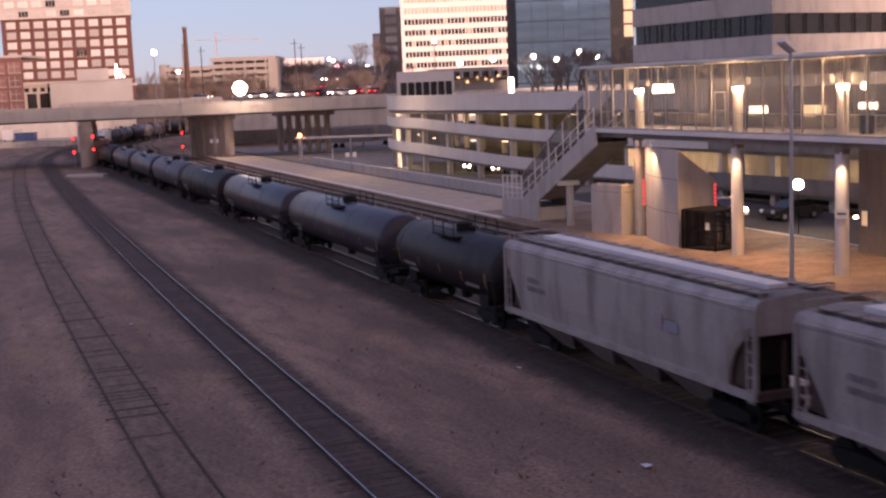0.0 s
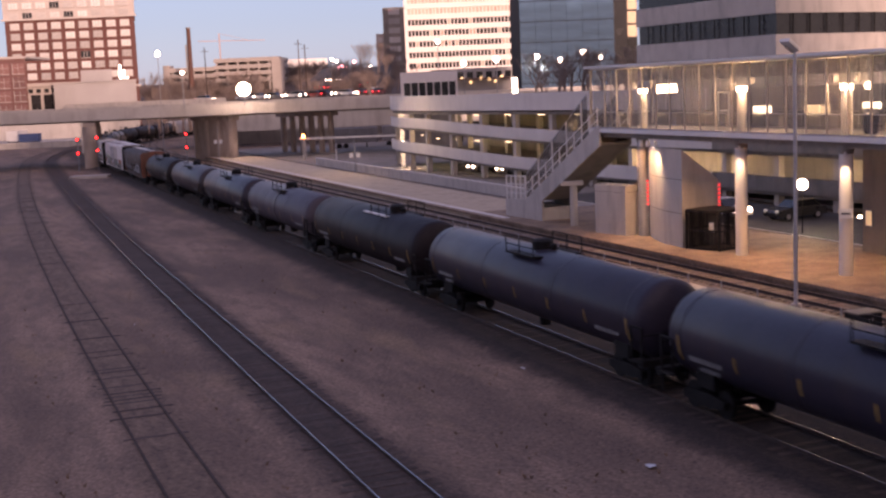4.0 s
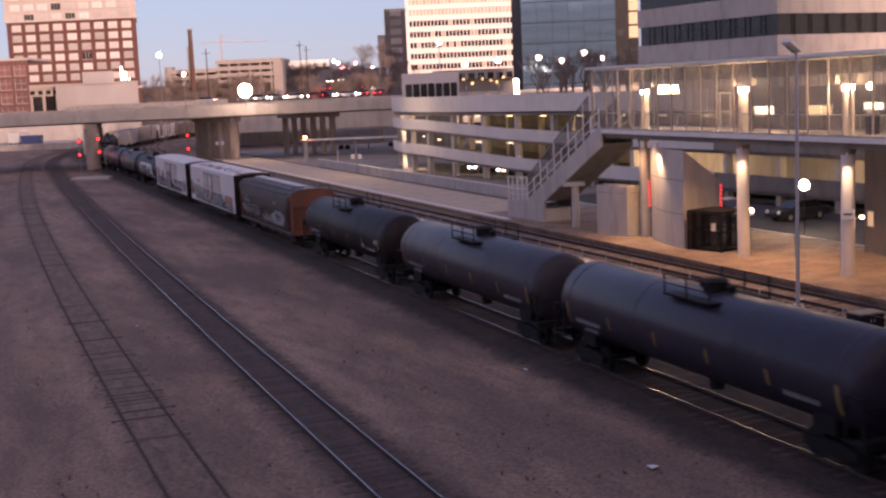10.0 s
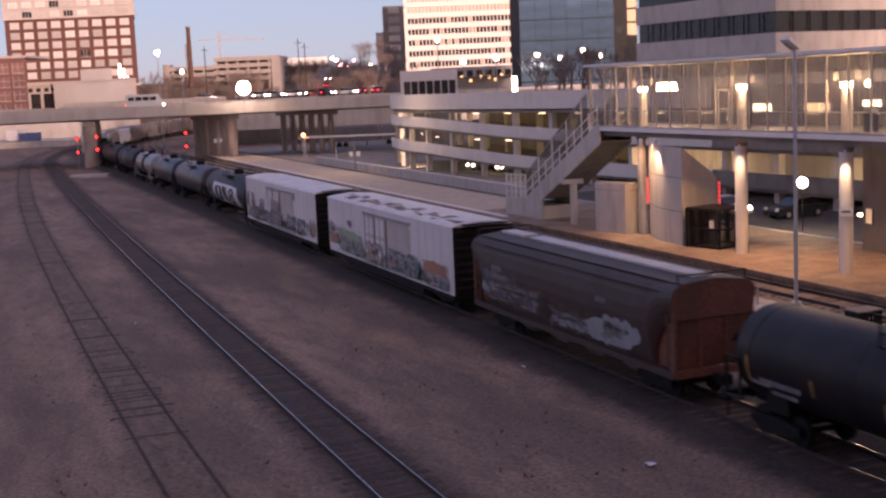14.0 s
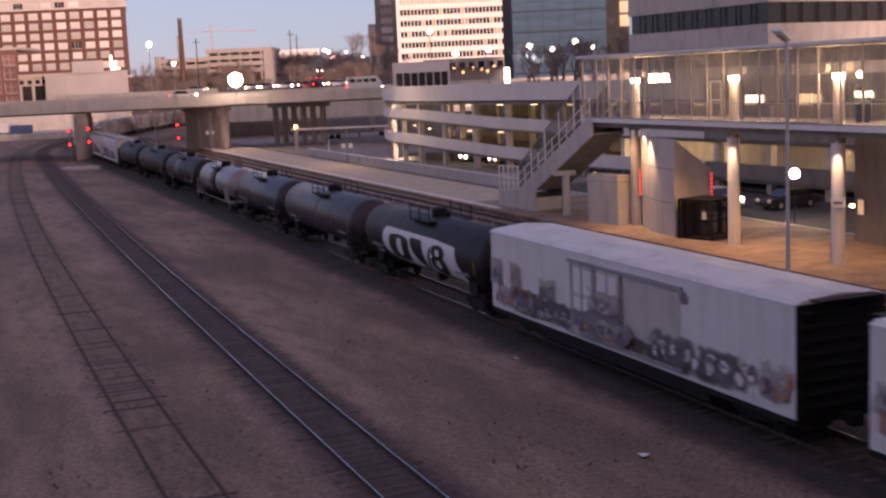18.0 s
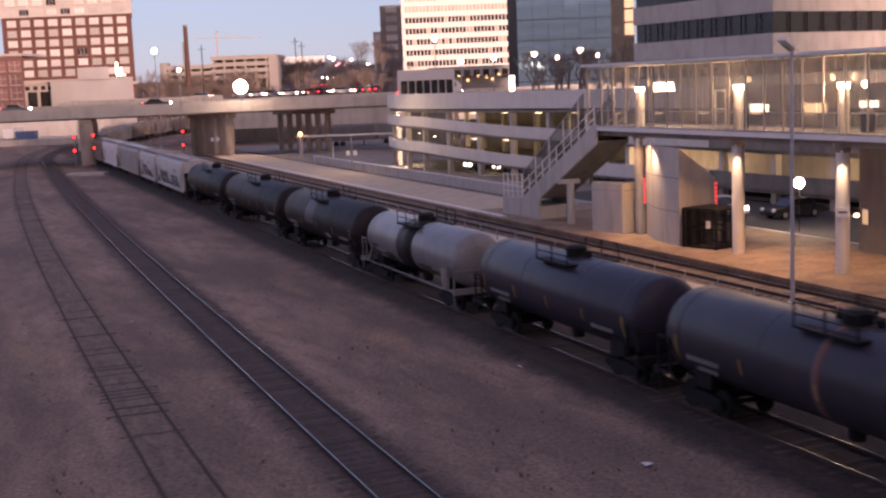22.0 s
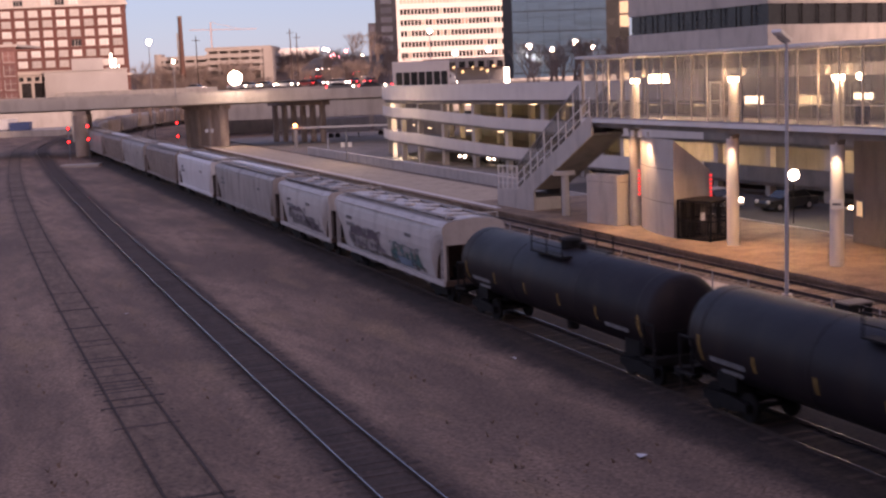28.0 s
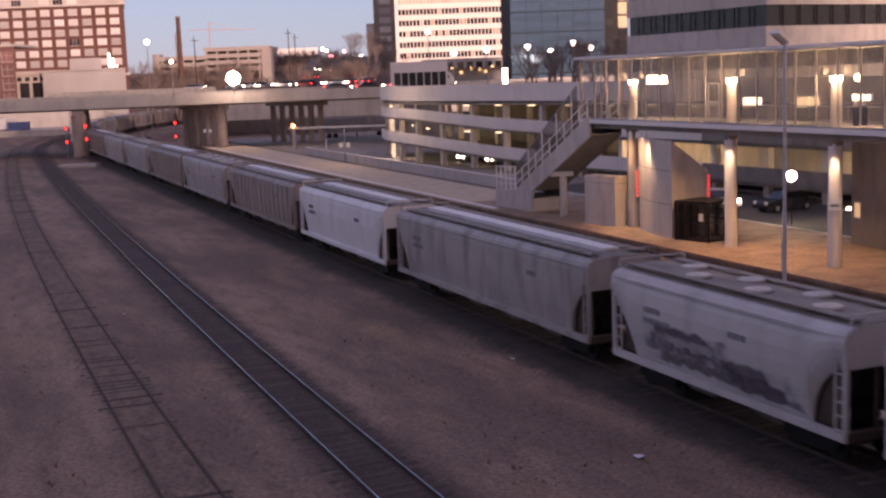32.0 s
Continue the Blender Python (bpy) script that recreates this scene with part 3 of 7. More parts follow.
for i in range(nb + 1):
    for n in (0.08, 4.92):
        p = on_walk(i * BAY + (0.27 if i else 0), n, 0)
        if n < 1 or i % 3 == 0:
            part("mullion", mull if n < 1 else mull_back, None, walkway, at=pose(p.x, p.y, 0, rz=wrz))
        if i < nb:
            q = on_walk((i + 0.5) * BAY + 0.27, n, 0)
            part("pane", pane_me, None, walkway, at=pose(q.x, q.y, 0, rz=wrz)).visible_shadow = False
for z in (8.5,):
    part("hand_rail", slab(0, WL, 0.2, 0.26, z, z + 0.05), M_STEEL_W, walkway)
for n in (0.0, 1.67, 3.33, 5.0):
    p = on_walk(0, n, 0)
    part("mullion", mull, None, walkway, at=pose(p.x, p.y, 0, rz=wrz))

COLS = [(21.3, 64.9), (18.0, 73.9), (14.0, 85.2)]
CAP = glow("column_uplight", (1.0, 0.86, 0.66), 5)
for i, (x, y) in enumerate(COLS + [(24.9, 55.6)]):
    p = pf(x, y)
    c = thing("column", "round pale concrete column lit from its top" if i != 2 else "round grey column beside the lift tower", "column", at=pose(p.x, p.y, PZ), group="columns under the walkway")
    part("shaft", Mesh().tube((0, 0, 0), (0, 0, 6.3), 0.36, 0.36, 20), M_CONC_L if i != 2 else M_STEEL_G, c)
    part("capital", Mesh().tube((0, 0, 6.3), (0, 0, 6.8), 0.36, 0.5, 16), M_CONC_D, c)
    part("light_ring", Mesh().tube((-0.2, -0.46, 6.28), (-0.2, -0.46, 6.42), 0.06, 0.06, 8), M_STEEL_W, c, "small white lamp can")
    part("upper_shaft", Mesh().tube((0.2, 0.5, 7.2), (0.2, 0.5, 9.55), 0.3, 0.3, 16), M_CONC_L, c)
    part("upper_lamp", Mesh().tube((0.2, 0.5, 9.55), (0.2, 0.5, 9.85), 0.304, 0.33, 16), CAP, c, "glowing ring lamp")
    for o in (-1, 1):
        part("speaker", Mesh().box(0.2 + o * 0.6 - 0.13, 0.2 + o * 0.6 + 0.13, 0.38, 0.62, 9.95, 10.35), M_CONC_D, c)

# fittings inside the walkway
for d in (6.95, 8.2):
    w = on_walk(d, 1.6, 0)
    sc = thing("ceiling_lantern", "glowing box lantern hung in the walkway", "lamp", at=pose(w.x, w.y, 0, rz=wrz), group="lanterns in the walkway")
    part("rod", Mesh().tube((0, 0, 10.3), (0, 0, 11.46), 0.03, 0.03, 6), M_STEEL_G, sc)
    part("lantern", Mesh().tube((0, 0, 9.75), (0, 0, 10.3), 0.40, 0.30, 14), CAP, sc)
for d, n_ in ((14.3, 3.0), (25.5, 3.0)):
    w = on_walk(d, n_, 7.38)
    wb = thing("waste_bin", "dark round waste bin in the walkway", "bin", at=pose(w.x, w.y, 7.38), group="bins in the walkway")
    part("body", Mesh().tube((0, 0, 0), (0, 0, 1.05), 0.36, 0.4, 16), M_BLACK, wb)
    part("lid", Mesh().tube((0, 0, 1.05), (0, 0, 1.25), 0.42, 0.25, 16), M_STEEL_G, wb)
dr = thing("walkway_door", "glazed door with pale frame in the walkway", "door")
for d in (8.9, 10.1):
    part("jamb", slab(d, d + 0.08, 4.6, 4.7, 7.384, 9.6), M_STEEL_W, dr)
part("head", slab(8.9, 10.18, 4.6, 4.7, 9.6, 9.7), M_STEEL_W, dr)
part("mid_rail", slab(8.98, 10.1, 4.62, 4.68, 8.4, 8.5), M_STEEL_W, dr)
PANEL_HI, PANEL_LO = glow("panel_light", (1.0, 0.88, 0.72), 2.2), glow("panel_light_dim", (1.0, 0.82, 0.58), 0.5)
for d0, d1, z0, z1, lit_by in ((12.3, 14.2, 8.3, 8.75, PANEL_HI), (17.4, 19.7, 8.3, 8.8, PANEL_LO), (22.5, 24.0, 8.6, 8.95, PANEL_HI)):
    bd_ = thing("light_box", "lit strip panel on the far side of the walkway" if lit_by is PANEL_LO else "bright lit strip panel on the far side of the walkway", "panel", group="light boxes in the walkway")
    part("housing", slab(d0 - 0.06, d1 + 0.06, 5.0, 5.1, z0 - 0.06, z1 + 0.06), M_STEEL_G, bd_)
    part("panel", slab(d0, d1, 4.96, 4.996, z0, z1), lit_by, bd_)
w = on_walk(26.5, 2.0, 0)
pl_ = thing("pendant_lamp", "small bright pendant lamp in the walkway", "lamp", at=pose(w.x, w.y, 0))
part("rod", Mesh().tube((0, 0, 10.1), (0, 0, 11.46), 0.02, 0.02, 6), M_STEEL_G, pl_)
part("globe", Mesh().ball((0, 0, 9.92), 0.2, 12, 8), CAP, pl_)

w = pf(21.3, 64.9)
nt_ = thing("column_notice", "small white notice strapped to a column", "notice", at=pose(w.x - 0.13, w.y - 0.36, PZ + 3.0, rz=-20))
part("plate", Mesh().box(-0.32, 0.32, -0.03, 0.02, 0, 0.5), M_WHITE, nt_)
part("print_bar", Mesh().box(-0.22, 0.22, -0.036, -0.031, 0.2, 0.3), M_SLATE_D, nt_)

# ---- stair from the platform to the walkway ----
S0, S1 = pf(5.8, 102.4), Vector((10.95, 88.6, 7.38))
sd = Vector((S1.x - S0.x, S1.y - S0.y, 0))
sl = sd.length
sd.normalize()
sn = Vector((-sd.y, sd.x, 0))
stair = thing("staircase", "grey steel and concrete outdoor stair with white railings", "stairs")


def on_stair(d, n, z):
    return S0 + sd * d + sn * n + Vector((0, 0, z - PZ))


def side_plate(n0, n1, pts):
    m = Mesh()
    k = len(pts)
    m.add([on_stair(d, n0, z) for d, z in pts] + [on_stair(d, n1, z) for d, z in pts], [tuple(range(k)), tuple(range(k, 2 * k))[::-1]] + [(i, (i + 1) % k, k + (i + 1) % k, k + i) for i in range(k)])
    return m


S0 -= sn * 0.3
LAND, TOP = 3.4, sl + 1.4  # the flight's foot and head along the stair
NS = 33
rise, run = (7.38 - PZ - 1.4) / NS, (TOP - LAND - 0.2) / NS
slope_pts = [(0, PZ), (0, 1.6), (LAND, 1.7), (TOP, 7.55), (TOP + 0.3, 7.55), (TOP + 0.3, 6.2), (6.1, 1.75), (6.1, PZ)]
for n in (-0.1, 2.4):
    # far plate is the same part in a darker, shaded colour
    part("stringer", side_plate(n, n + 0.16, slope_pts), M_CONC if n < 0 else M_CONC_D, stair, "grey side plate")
for i in range(NS):
    z = 1.4 + PZ + rise * i
    d = LAND + 0.2 + run * i
    part("step", side_plate(0.065, 2.395, [(d, z - 0.05), (d, z + rise - 0.05), (d + run + 0.03, z + rise - 0.05), (d + run + 0.03, z - 0.05)]), M_CONC, stair)
part("landing", side_plate(0.065, 2.395, [(0, 1.2), (0, 1.4), (LAND + 0.2, 1.4), (LAND + 0.2, 1.2)]), M_CONC, stair)
part("base_block", side_plate(0.07, 2.38, [(0.1, PZ), (0.1, 1.19), (6.0, 1.19), (6.0, PZ)]), M_CONC, stair)
# panel added under the flight, with its shade put into the colour
part("soffit", side_plate(0.07, 2.39, [(6.12, 1.8), (TOP + 0.28, 6.25), (TOP + 0.28, 6.4), (6.12, 1.95)]), M_CONC_D, stair, "underside coloured dark as shade")
M_SCREEN = glass_mat("brown_mesh_screen", (0.16, 0.13, 0.115), 0.42, 0.6)


def rail_foot(d):
    return 1.6 + 0.1 * d / LAND if d < LAND else 1.7 + (d - LAND) * (7.55 - 1.7) / (TOP - LAND)


def rail_head(d):
    return 3.55 if d < LAND else 3.55 + (9.75 - 3.55) * (d - LAND) / (sl - LAND)


for n in (-0.02, 2.48):
    for i in range(5):
        d = 0.1 + (LAND - 0.2) * i / 4
        part("baluster", Mesh().bar(on_stair(d, n, rail_foot(d) - 0.1), on_stair(d, n, rail_foot(d) + 1.8), 0.1, 0.1), M_STEEL_W, stair)
    for i in range(11):
        d = LAND + (TOP - LAND) * i / 10
        tall = i % 2 == 0 and d <= sl
        part("baluster", Mesh().bar(on_stair(d, n, rail_foot(d) - 0.1), on_stair(d, n, rail_head(d) if tall else rail_foot(d) + 1.3), 0.09, 0.09), M_STEEL_W, stair)
    for a, b in ((0.0, LAND), (LAND, TOP)):
        for h in (0.45, 1.15):
            part("hand_rail", Mesh().bar(on_stair(a, n, rail_foot(a) + h), on_stair(b, n, rail_foot(b) + h), 0.06, 0.06), M_STEEL_W, stair)
    part("hand_rail", Mesh().bar(on_stair(0, n, rail_foot(0) + 1.8), on_stair(LAND, n, rail_foot(LAND) + 1.8), 0.07, 0.07), M_STEEL_W, stair)
    part("top_rail", Mesh().bar(on_stair(LAND, n, rail_head(LAND)), on_stair(sl, n, rail_head(sl)), 0.06, 0.06), M_STEEL_G, stair)
    part("mesh_screen", side_plate(n + 0.03, n + 0.045, [(LAND, rail_foot(LAND)), (sl, rail_foot(sl)), (sl, rail_head(sl)), (LAND, rail_head(LAND))]), M_SCREEN, stair, "brown see-through mesh screen")
p = pf(10.0, 92.6)
sup = thing("stair_support", "pale T-headed concrete post under the stair", "column", at=pose(p.x, p.y, PZ))
part("post", Mesh().tube((0, 0, 0), (0, 0, 3.0), 0.28, 0.28, 14), M_CONC, sup)
part("head", Mesh().box(-0.9, 0.7, -0.4, 0.4, 3.0, 3.3), M_CONC, sup)

# ---- lift tower, concrete shelters and the mesh enclosure ----
tower = thing("lift_tower", "board-marked concrete lift tower with a sloping shoulder", "tower")
q0, q1, q2, q3 = pf(14.3, 84.4), pf(15.25, 78.0), pf(17.8, 79.2), pf(17.4, 86.2)
tm = Mesh()
n = 10
arc = [q0.lerp(q1, i / n) + Vector((-0.934, -0.357, 0)) * 0.35 * math.sin(math.pi * i / n) for i in range(n + 1)]
base = arc + [q2, q3]
tops = [Vector((*p[:2], 6.3)) for p in arc] + [Vector((*q2[:2], 4.3)), Vector((*q3[:2], 4.3))]
k = len(base)
tm.add(base + tops, [tuple(range(k))[::-1], tuple(range(k, 2 * k))] + [(i, (i + 1) % k, k + (i + 1) % k, k + i) for i in range(k)])
part("wall", tm, M_CONC, tower)
for z in (2.3, 4.4):
    m = Mesh()
    m.rings([[Vector((*(p + Vector((-0.934, -0.357, 0)) * 0.012)[:2], h)) for p in arc] for h in (z, z + 0.05)], close=False, smooth=False)
    part("joint", m, M_CONC_D, tower, "dark casting joint")
for o in (0.0, 0.9, 1.8):
    p = arc[3] + Vector((0.36, -0.93, 0)) * (o - 0.6) + Vector((-0.6, -0.2, 0))
    part("spot_lamp", Mesh().tube((p.x, p.y, 6.35), (p.x, p.y, 6.75), 0.13, 0.13, 10), M_STEEL_W, tower)
dots = glow("red_sign_dots", (0.8, 0.05, 0.06), 0.5)
for p in (q0 + Vector((-0.1, 0.25, 0)), q2 + Vector((0.05, 0.0, 0))):
    s = thing("lit_sign", "narrow vertical red lettered sign", "sign", at=pose(p.x, p.y, 2.2, rz=20))
    part("board", Mesh().box(-0.12, 0.12, -0.02, 0.04, 0, 1.9), M_STEEL_G, s)
    for i in range(7):
        part("letter_bar", Mesh().box(-0.08, 0.08, -0.03, -0.021, 0.1 + i * 0.26, 0.24 + i * 0.26), dots, s)
c0, c1, c2 = pf(11.0, 87.9), pf(12.75, 85.2), pf(13.7, 85.9)
for k, (name, z) in enumerate((("concrete_shelter", 3.6),)):
    sh = thing(name, "squat concrete stair head block with open top", "shelter")
    back = c0 + (c2 - c1)
    for u, v in ((c0, c1), (c1, c2), (c2, back), (back, c0)):
        d = (v - u).normalized()
        nn = Vector((-d.y, d.x, 0)) * 0.25
        part("wall", Mesh().prism([u[:2], v[:2], (v + nn)[:2], (u + nn)[:2]], PZ, z), M_CONC, sh)
    part("rim", Mesh().prism([(c0 + Vector((0, 0, 0)))[:2], c1[:2], c2[:2], back[:2]], z - 0.5, z - 0.45), M_CONC_D, sh)
b0, b1 = pf(15.4, 77.6), pf(17.0, 75.5)
bd = (b1 - b0).normalized()
bn = Vector((-bd.y, bd.x, 0))
cage = thing("mesh_enclosure", "black steel mesh enclosure with a notice plate", "enclosure")
ce = [b0, b1, b1 + bn * 2.6, b0 + bn * 2.6]
for u, v in zip(ce, ce[1:] + ce[:1]):
    part("post", Mesh().tube(u, u + Vector((0, 0, 2.4)), 0.06, 0.06, 8), M_BLACK, cage)
    for z in (0.08, 1.2, 2.36):
        part("rail_bar", Mesh().bar(u + Vector((0, 0, z)), v + Vector((0, 0, z)), 0.06, 0.08), M_BLACK, cage)
    nb2 = int((v - u).length / 0.12)
    for i in range(1, nb2):
        w = u.lerp(v, i / nb2)
        part("bar", Mesh().bar(w + Vector((0, 0, 0.05)), w + Vector((0, 0, 2.36)), 0.045, 0.045), M_BLACK, cage)
part("lid", Mesh().prism([p[:2] for p in ce], PZ + 2.4, PZ + 2.46), M_BLACK, cage)
w = b0.lerp(b1, 0.8) - bn * 0.06
part("notice", Mesh().bar(w + Vector((0, 0, 1.3)), w + Vector((0, 0, 1.75)), 0.28, 0.02), M_WHITE, cage, "small white notice")

end_wall = tagged(part("forecourt_wall", Mesh().prism([(24.6, 72.0), (27.5, 60.0), (28.0, 60.1), (25.1, 72.1)], GZ, 6.9), M_CONC_D), "grey concrete wall beside the forecourt", "wall", kind="structure")
sconce = thing("wall_lamp", "dim cream wall lamp on the concrete wall", "lamp", at=pose(24.77, 71.3, 1.7, rz=-76.4))
part("housing", Mesh().box(-0.36, 0.36, -0.06, 0.0, 0.0, 1.0), M_STEEL_G, sconce)
part("diffuser", Mesh().box(-0.28, 0.28, -0.08, -0.061, 0.08, 0.92), glow("sconce_cream", (1.0, 0.78, 0.5), 0.1), sconce)
bracket = thing("bracket_lamp", "small bright lamp on a column bracket", "lamp", at=pose(*pf(21.3, 64.9, 3.15)))
part("arm", Mesh().bar((0.3, 0, 0), (0.62, -0.1, 0.08), 0.06, 0.06), M_STEEL_G, bracket)
part("bulb", Mesh().ball((0.68, -0.12, 0.08), 0.13, 10, 6, 0.7), CAP, bracket)

# ---- parking garage ----
garage = thing("parking_garage", "four-level precast parking garage with a rounded end", "parking garage")
front = []
for i in range(9):
    a = i / 8
    front.append(Vector((-6.5, 178, 0)).lerp(Vector((-5.5, 163, 0)), a).lerp(Vector((-5.5, 163, 0)).lerp(Vector((1.0, 151.5, 0)), a), a))
front += [Vector(p) for p in ((7.5, 140.2, 0), (14, 129, 0), (24, 109, 0), (32, 91, 0), (42, 68, 0))]


def along_front(rise, z0, z1, inner, outer=0.0, pts=None, start=0.0):
    """A wall that follows the garage's front, from outer to inner metres behind it."""
    pts = pts or front
    m = Mesh()
    rows = []
    far = start
    for i, p in enumerate(pts):
        far += (p - pts[i - 1]).length if i else 0
        dz = rise * min(26, max(0, far - 22))
        d = (pts[min(i + 1, len(pts) - 1)] - pts[max(i - 1, 0)]).normalized()
        b = Vector((-d.y, d.x, 0))
        rows.append([(p + b * o + Vector((0, 0, z + dz))) for o, z in ((outer, z0), (outer, z1), (inner, z1), (inner, z0))])
    return m.rings(rows, smooth=False)


split = sum((b - a).length for a, b in zip(front[:11], front[1:12]))
for z0, z1, up in ((2.35, 3.65, -0.05), (5.52, 6.78, -0.047), (7.75, 9.65, 0.0)):
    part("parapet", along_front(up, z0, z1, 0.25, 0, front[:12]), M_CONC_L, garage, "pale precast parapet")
    # same parapet, with the walkway's shade put into a darker colour
    part("parapet", along_front(up, z0, z1 - 0.02, 0.25, 0.0, front[11:], split), M_CONC_D, garage, "precast parapet coloured darker for the walkway's shade")
for z, up in ((-0.3, 0.0), (2.05, -0.05), (5.22, -0.047), (7.3, 0.0)):
    part("floor_slab", along_front(up, z, z + 0.3, 26, 0.3 if z > 0 else 2.5, front[:12]), M_CONC_D, garage)
    part("floor_slab", along_front(up, z, z + 0.3, 26, 0.3 if z > 0 else 2.5, front[11:], split), M_CONC_D, garage)
part("back_wall", along_front(0, GZ, 8, 26.5, 26.1), M_CONC_D, garage)
part("roof_slab", along_front(0, 8.9, 9.1, 26, 0.3), M_CONC_D, garage)
part("inner_wall", along_front(0, GZ, 7.2, 7.4, 7.1, front[10:]), M_CONC, garage, "grey inner wall")
# dark wall added to hide sun patches deeper in the garage
part("ramp_wall", along_front(0, GZ, 7.25, 13.3, 13.0, front[:11]), M_CONC_D, garage, "dark wall added in front of the sunlit back wall")
gcol = Mesh().box(-0.3, 0.3, -0.3, 0.3, GZ, 7.6).data("pillar", M_CONC)
tube_me = Mesh().box(-0.6, 0.6, -0.08, 0.08, 0, 0.06).data("ceiling_tube", glow("garage_tube", (1.0, 0.82, 0.55), 1.6))
run_total = 0
for u, v in zip(front, front[1:]):
    L = (v - u).length
    d = (v - u) / L
    b = Vector((-d.y, d.x, 0))
    s = (7 - run_total % 7) % 7
    while s < L:
        p = u + d * s + b * 0.9
        part("pillar", gcol, None, garage, at=pose(p.x, p.y, 0, rz=math.degrees(math.atan2(d.y, d.x))))
        p2 = p + b * 8
        part("pillar", gcol, None, garage, at=pose(p2.x, p2.y, 0, rz=math.degrees(math.atan2(d.y, d.x))))
        for z in (3.85, 7.05):
            p3 = p + b * 3.5
            part("ceiling_tube", tube_me, None, garage, "glowing tube lamp", at=pose(p3.x, p3.y, z, rz=math.degrees(math.atan2(d.y, d.x))))
        s += 7
    run_total += L

# ---- road bridge ----
bridge = thing("road_bridge", "long pale concrete road overpass on wide piers", "bridge")
BX = [(-260, 187), (-100, 201), (-74, 203.5), (-40, 208), (-4, 213), (140, 233)]
bp = [Vector((x, y, 0)) for x, y in BX]
part("deck", along_front(0, 7.9, 8.75, 16, 0.5, bp), M_CONC_D, bridge)
part("fascia", along_front(0, 7.5, 8.6, 0.5, 0.0, bp), M_BEAM, bridge)
part("parapet", along_front(0, 8.6, 9.3, 0.3, -0.03, bp), M_BEAM, bridge, "pale parapet")
part("far_parapet", along_front(0, 8.75, 9.6, 16.2, 15.9, bp), M_CONC, bridge)
for o in (3, 6.5, 10, 13.5):
    part("girder", along_front(0, 7.2, 7.9, o + 0.35, o - 0.35, bp), M_CONC_D, bridge)


def pier(x, y, n, d, r, w, cap_z):
    for i in range(n):
        q = Vector((x, y, 0)) + d * (i * (w / max(1, n - 1)))
        part("pier_column", Mesh().tube((q.x, q.y, GZ), (q.x, q.y, cap_z), r, r, 14), M_PIER, bridge)
    q = Vector((x, y, 0)) + d * w
    part("pier_cap", Mesh().bar(Vector((x, y, cap_z + 0.35)) - d * 1.0, Vector((q.x, q.y, cap_z + 0.35)) + d * 1.0, 1.9, 0.7), M_PIER, bridge)


pier(-57.2, 206.0, 3, Vector((-0.2, 1, 0)).normalized(), 1.15, 11, 6.5)
pier(-34.6, 211.0, 4, Vector((-0.62, 0.78, 0)), 0.85, 12, 6.5)
part("pier_wall", Mesh().bar((-34.6, 211.0, 3.1), (-42.04, 220.36, 3.1), 1.0, 6.8), M_PIER, bridge)
pier(-18.6, 219.5, 6, Vector((-0.72, 0.69, 0)), 0.55, 13, 6.4)

# ---- retaining wall and ground beyond the bridge ----
tagged(part("retaining_wall", along_front(0, GZ, 6.2, 1.0, 0.0, [Vector(p) for p in ((-46, 278, 0), (-20, 283, 0), (10, 288, 0), (50, 290, 0))]), M_CONC), "tall grey concrete retaining wall", "wall", kind="structure")
tagged(part("abutment_wall", along_front(0, 3.0, 9.4, 1.0, 0.0, [Vector(p) for p in ((-44, 262, 0), (-10, 266, 0), (40, 270, 0))]), M_BEAM), "pale concrete side of a second overpass", "wall", kind="structure")
hill = Mesh()
hx = list(range(-320, 330, 14))
hill.rings([[(x, y, GZ - 0.5 + max(0, (h + 1.5 * noise.noise((x * 0.03, y * 0.03, 2))) * min(1, max(0, (x + (48 if y < 440 else -5 if y < 500 else 900)) / 16)) if x > -60 or y < 560 else h)) for x in hx] for y, h in ((290, 0), (300, 6.5), (330, 8.5), (380, 12), (435, 15.5), (500, 16), (565, 17), (640, 18), (800, 18), (1200, 14))], close=False)
tagged(part("backdrop_hill", hill, M_SCRUB), "brown winter hillside with roads behind the yard", "hill", kind="structure")


# ---- unseen block added behind the camera, to shade the yard from the low sun ----
sx, sy = math.sin(radians(SUN_AZ)), math.cos(radians(SUN_AZ))
blk = thing("city_block", "plain unseen block added to keep the sun off the yard", "building")
for l0, l1, h in ((-80, 10, 60), (10, 70, 90), (70, 98, 90)):
    part("wall", Mesh().prism([(sx * a - sy * l, sy * a + sx * l) for a, l in ((190, l0), (190, l1), (215, l1), (215, l0))], GZ, h), M_STUCCO, blk)


# unseen block added at the right to cut sky light on near ground
side = thing("station_building", "plain unseen block added to shade the near ground", "building")
part("wall", Mesh().box(25, 45, -45, 46, GZ, 24), M_STUCCO, side)
part("roof", Mesh().box(24.8, 45.2, -45.2, 46.2, 24, 24.4), M_CONC_D, side)
# unseen block added behind the camera; it dims the foreground
hall = thing("station_hall", "plain unseen block added behind the camera to dim the sky light", "building")
part("wall", Mesh().box(-48, 22, -46, -7, GZ, 22), M_STUCCO, hall)
part("roof", Mesh().box(-48.3, 22.3, -46.3, -6.7, 22, 22.5), M_CONC_D, hall)


# ---- buildings ----
def shell(t, x0, x1, y0, y1, z0, z1, m):
    """A block whose sides fan out slightly towards the back."""
    k = y1 / y0
    a, b = (x0 * k if x0 > 0 else x0), (x1 * k if x1 < 0 else x1)
    return part("wall", Mesh().prism([(x0, y0), (x1, y0), (b, y1), (a, y1)], z0, z1), m, t)


hotel = thing("brick_hotel", "tall red brick hotel with stone top storeys", "building")
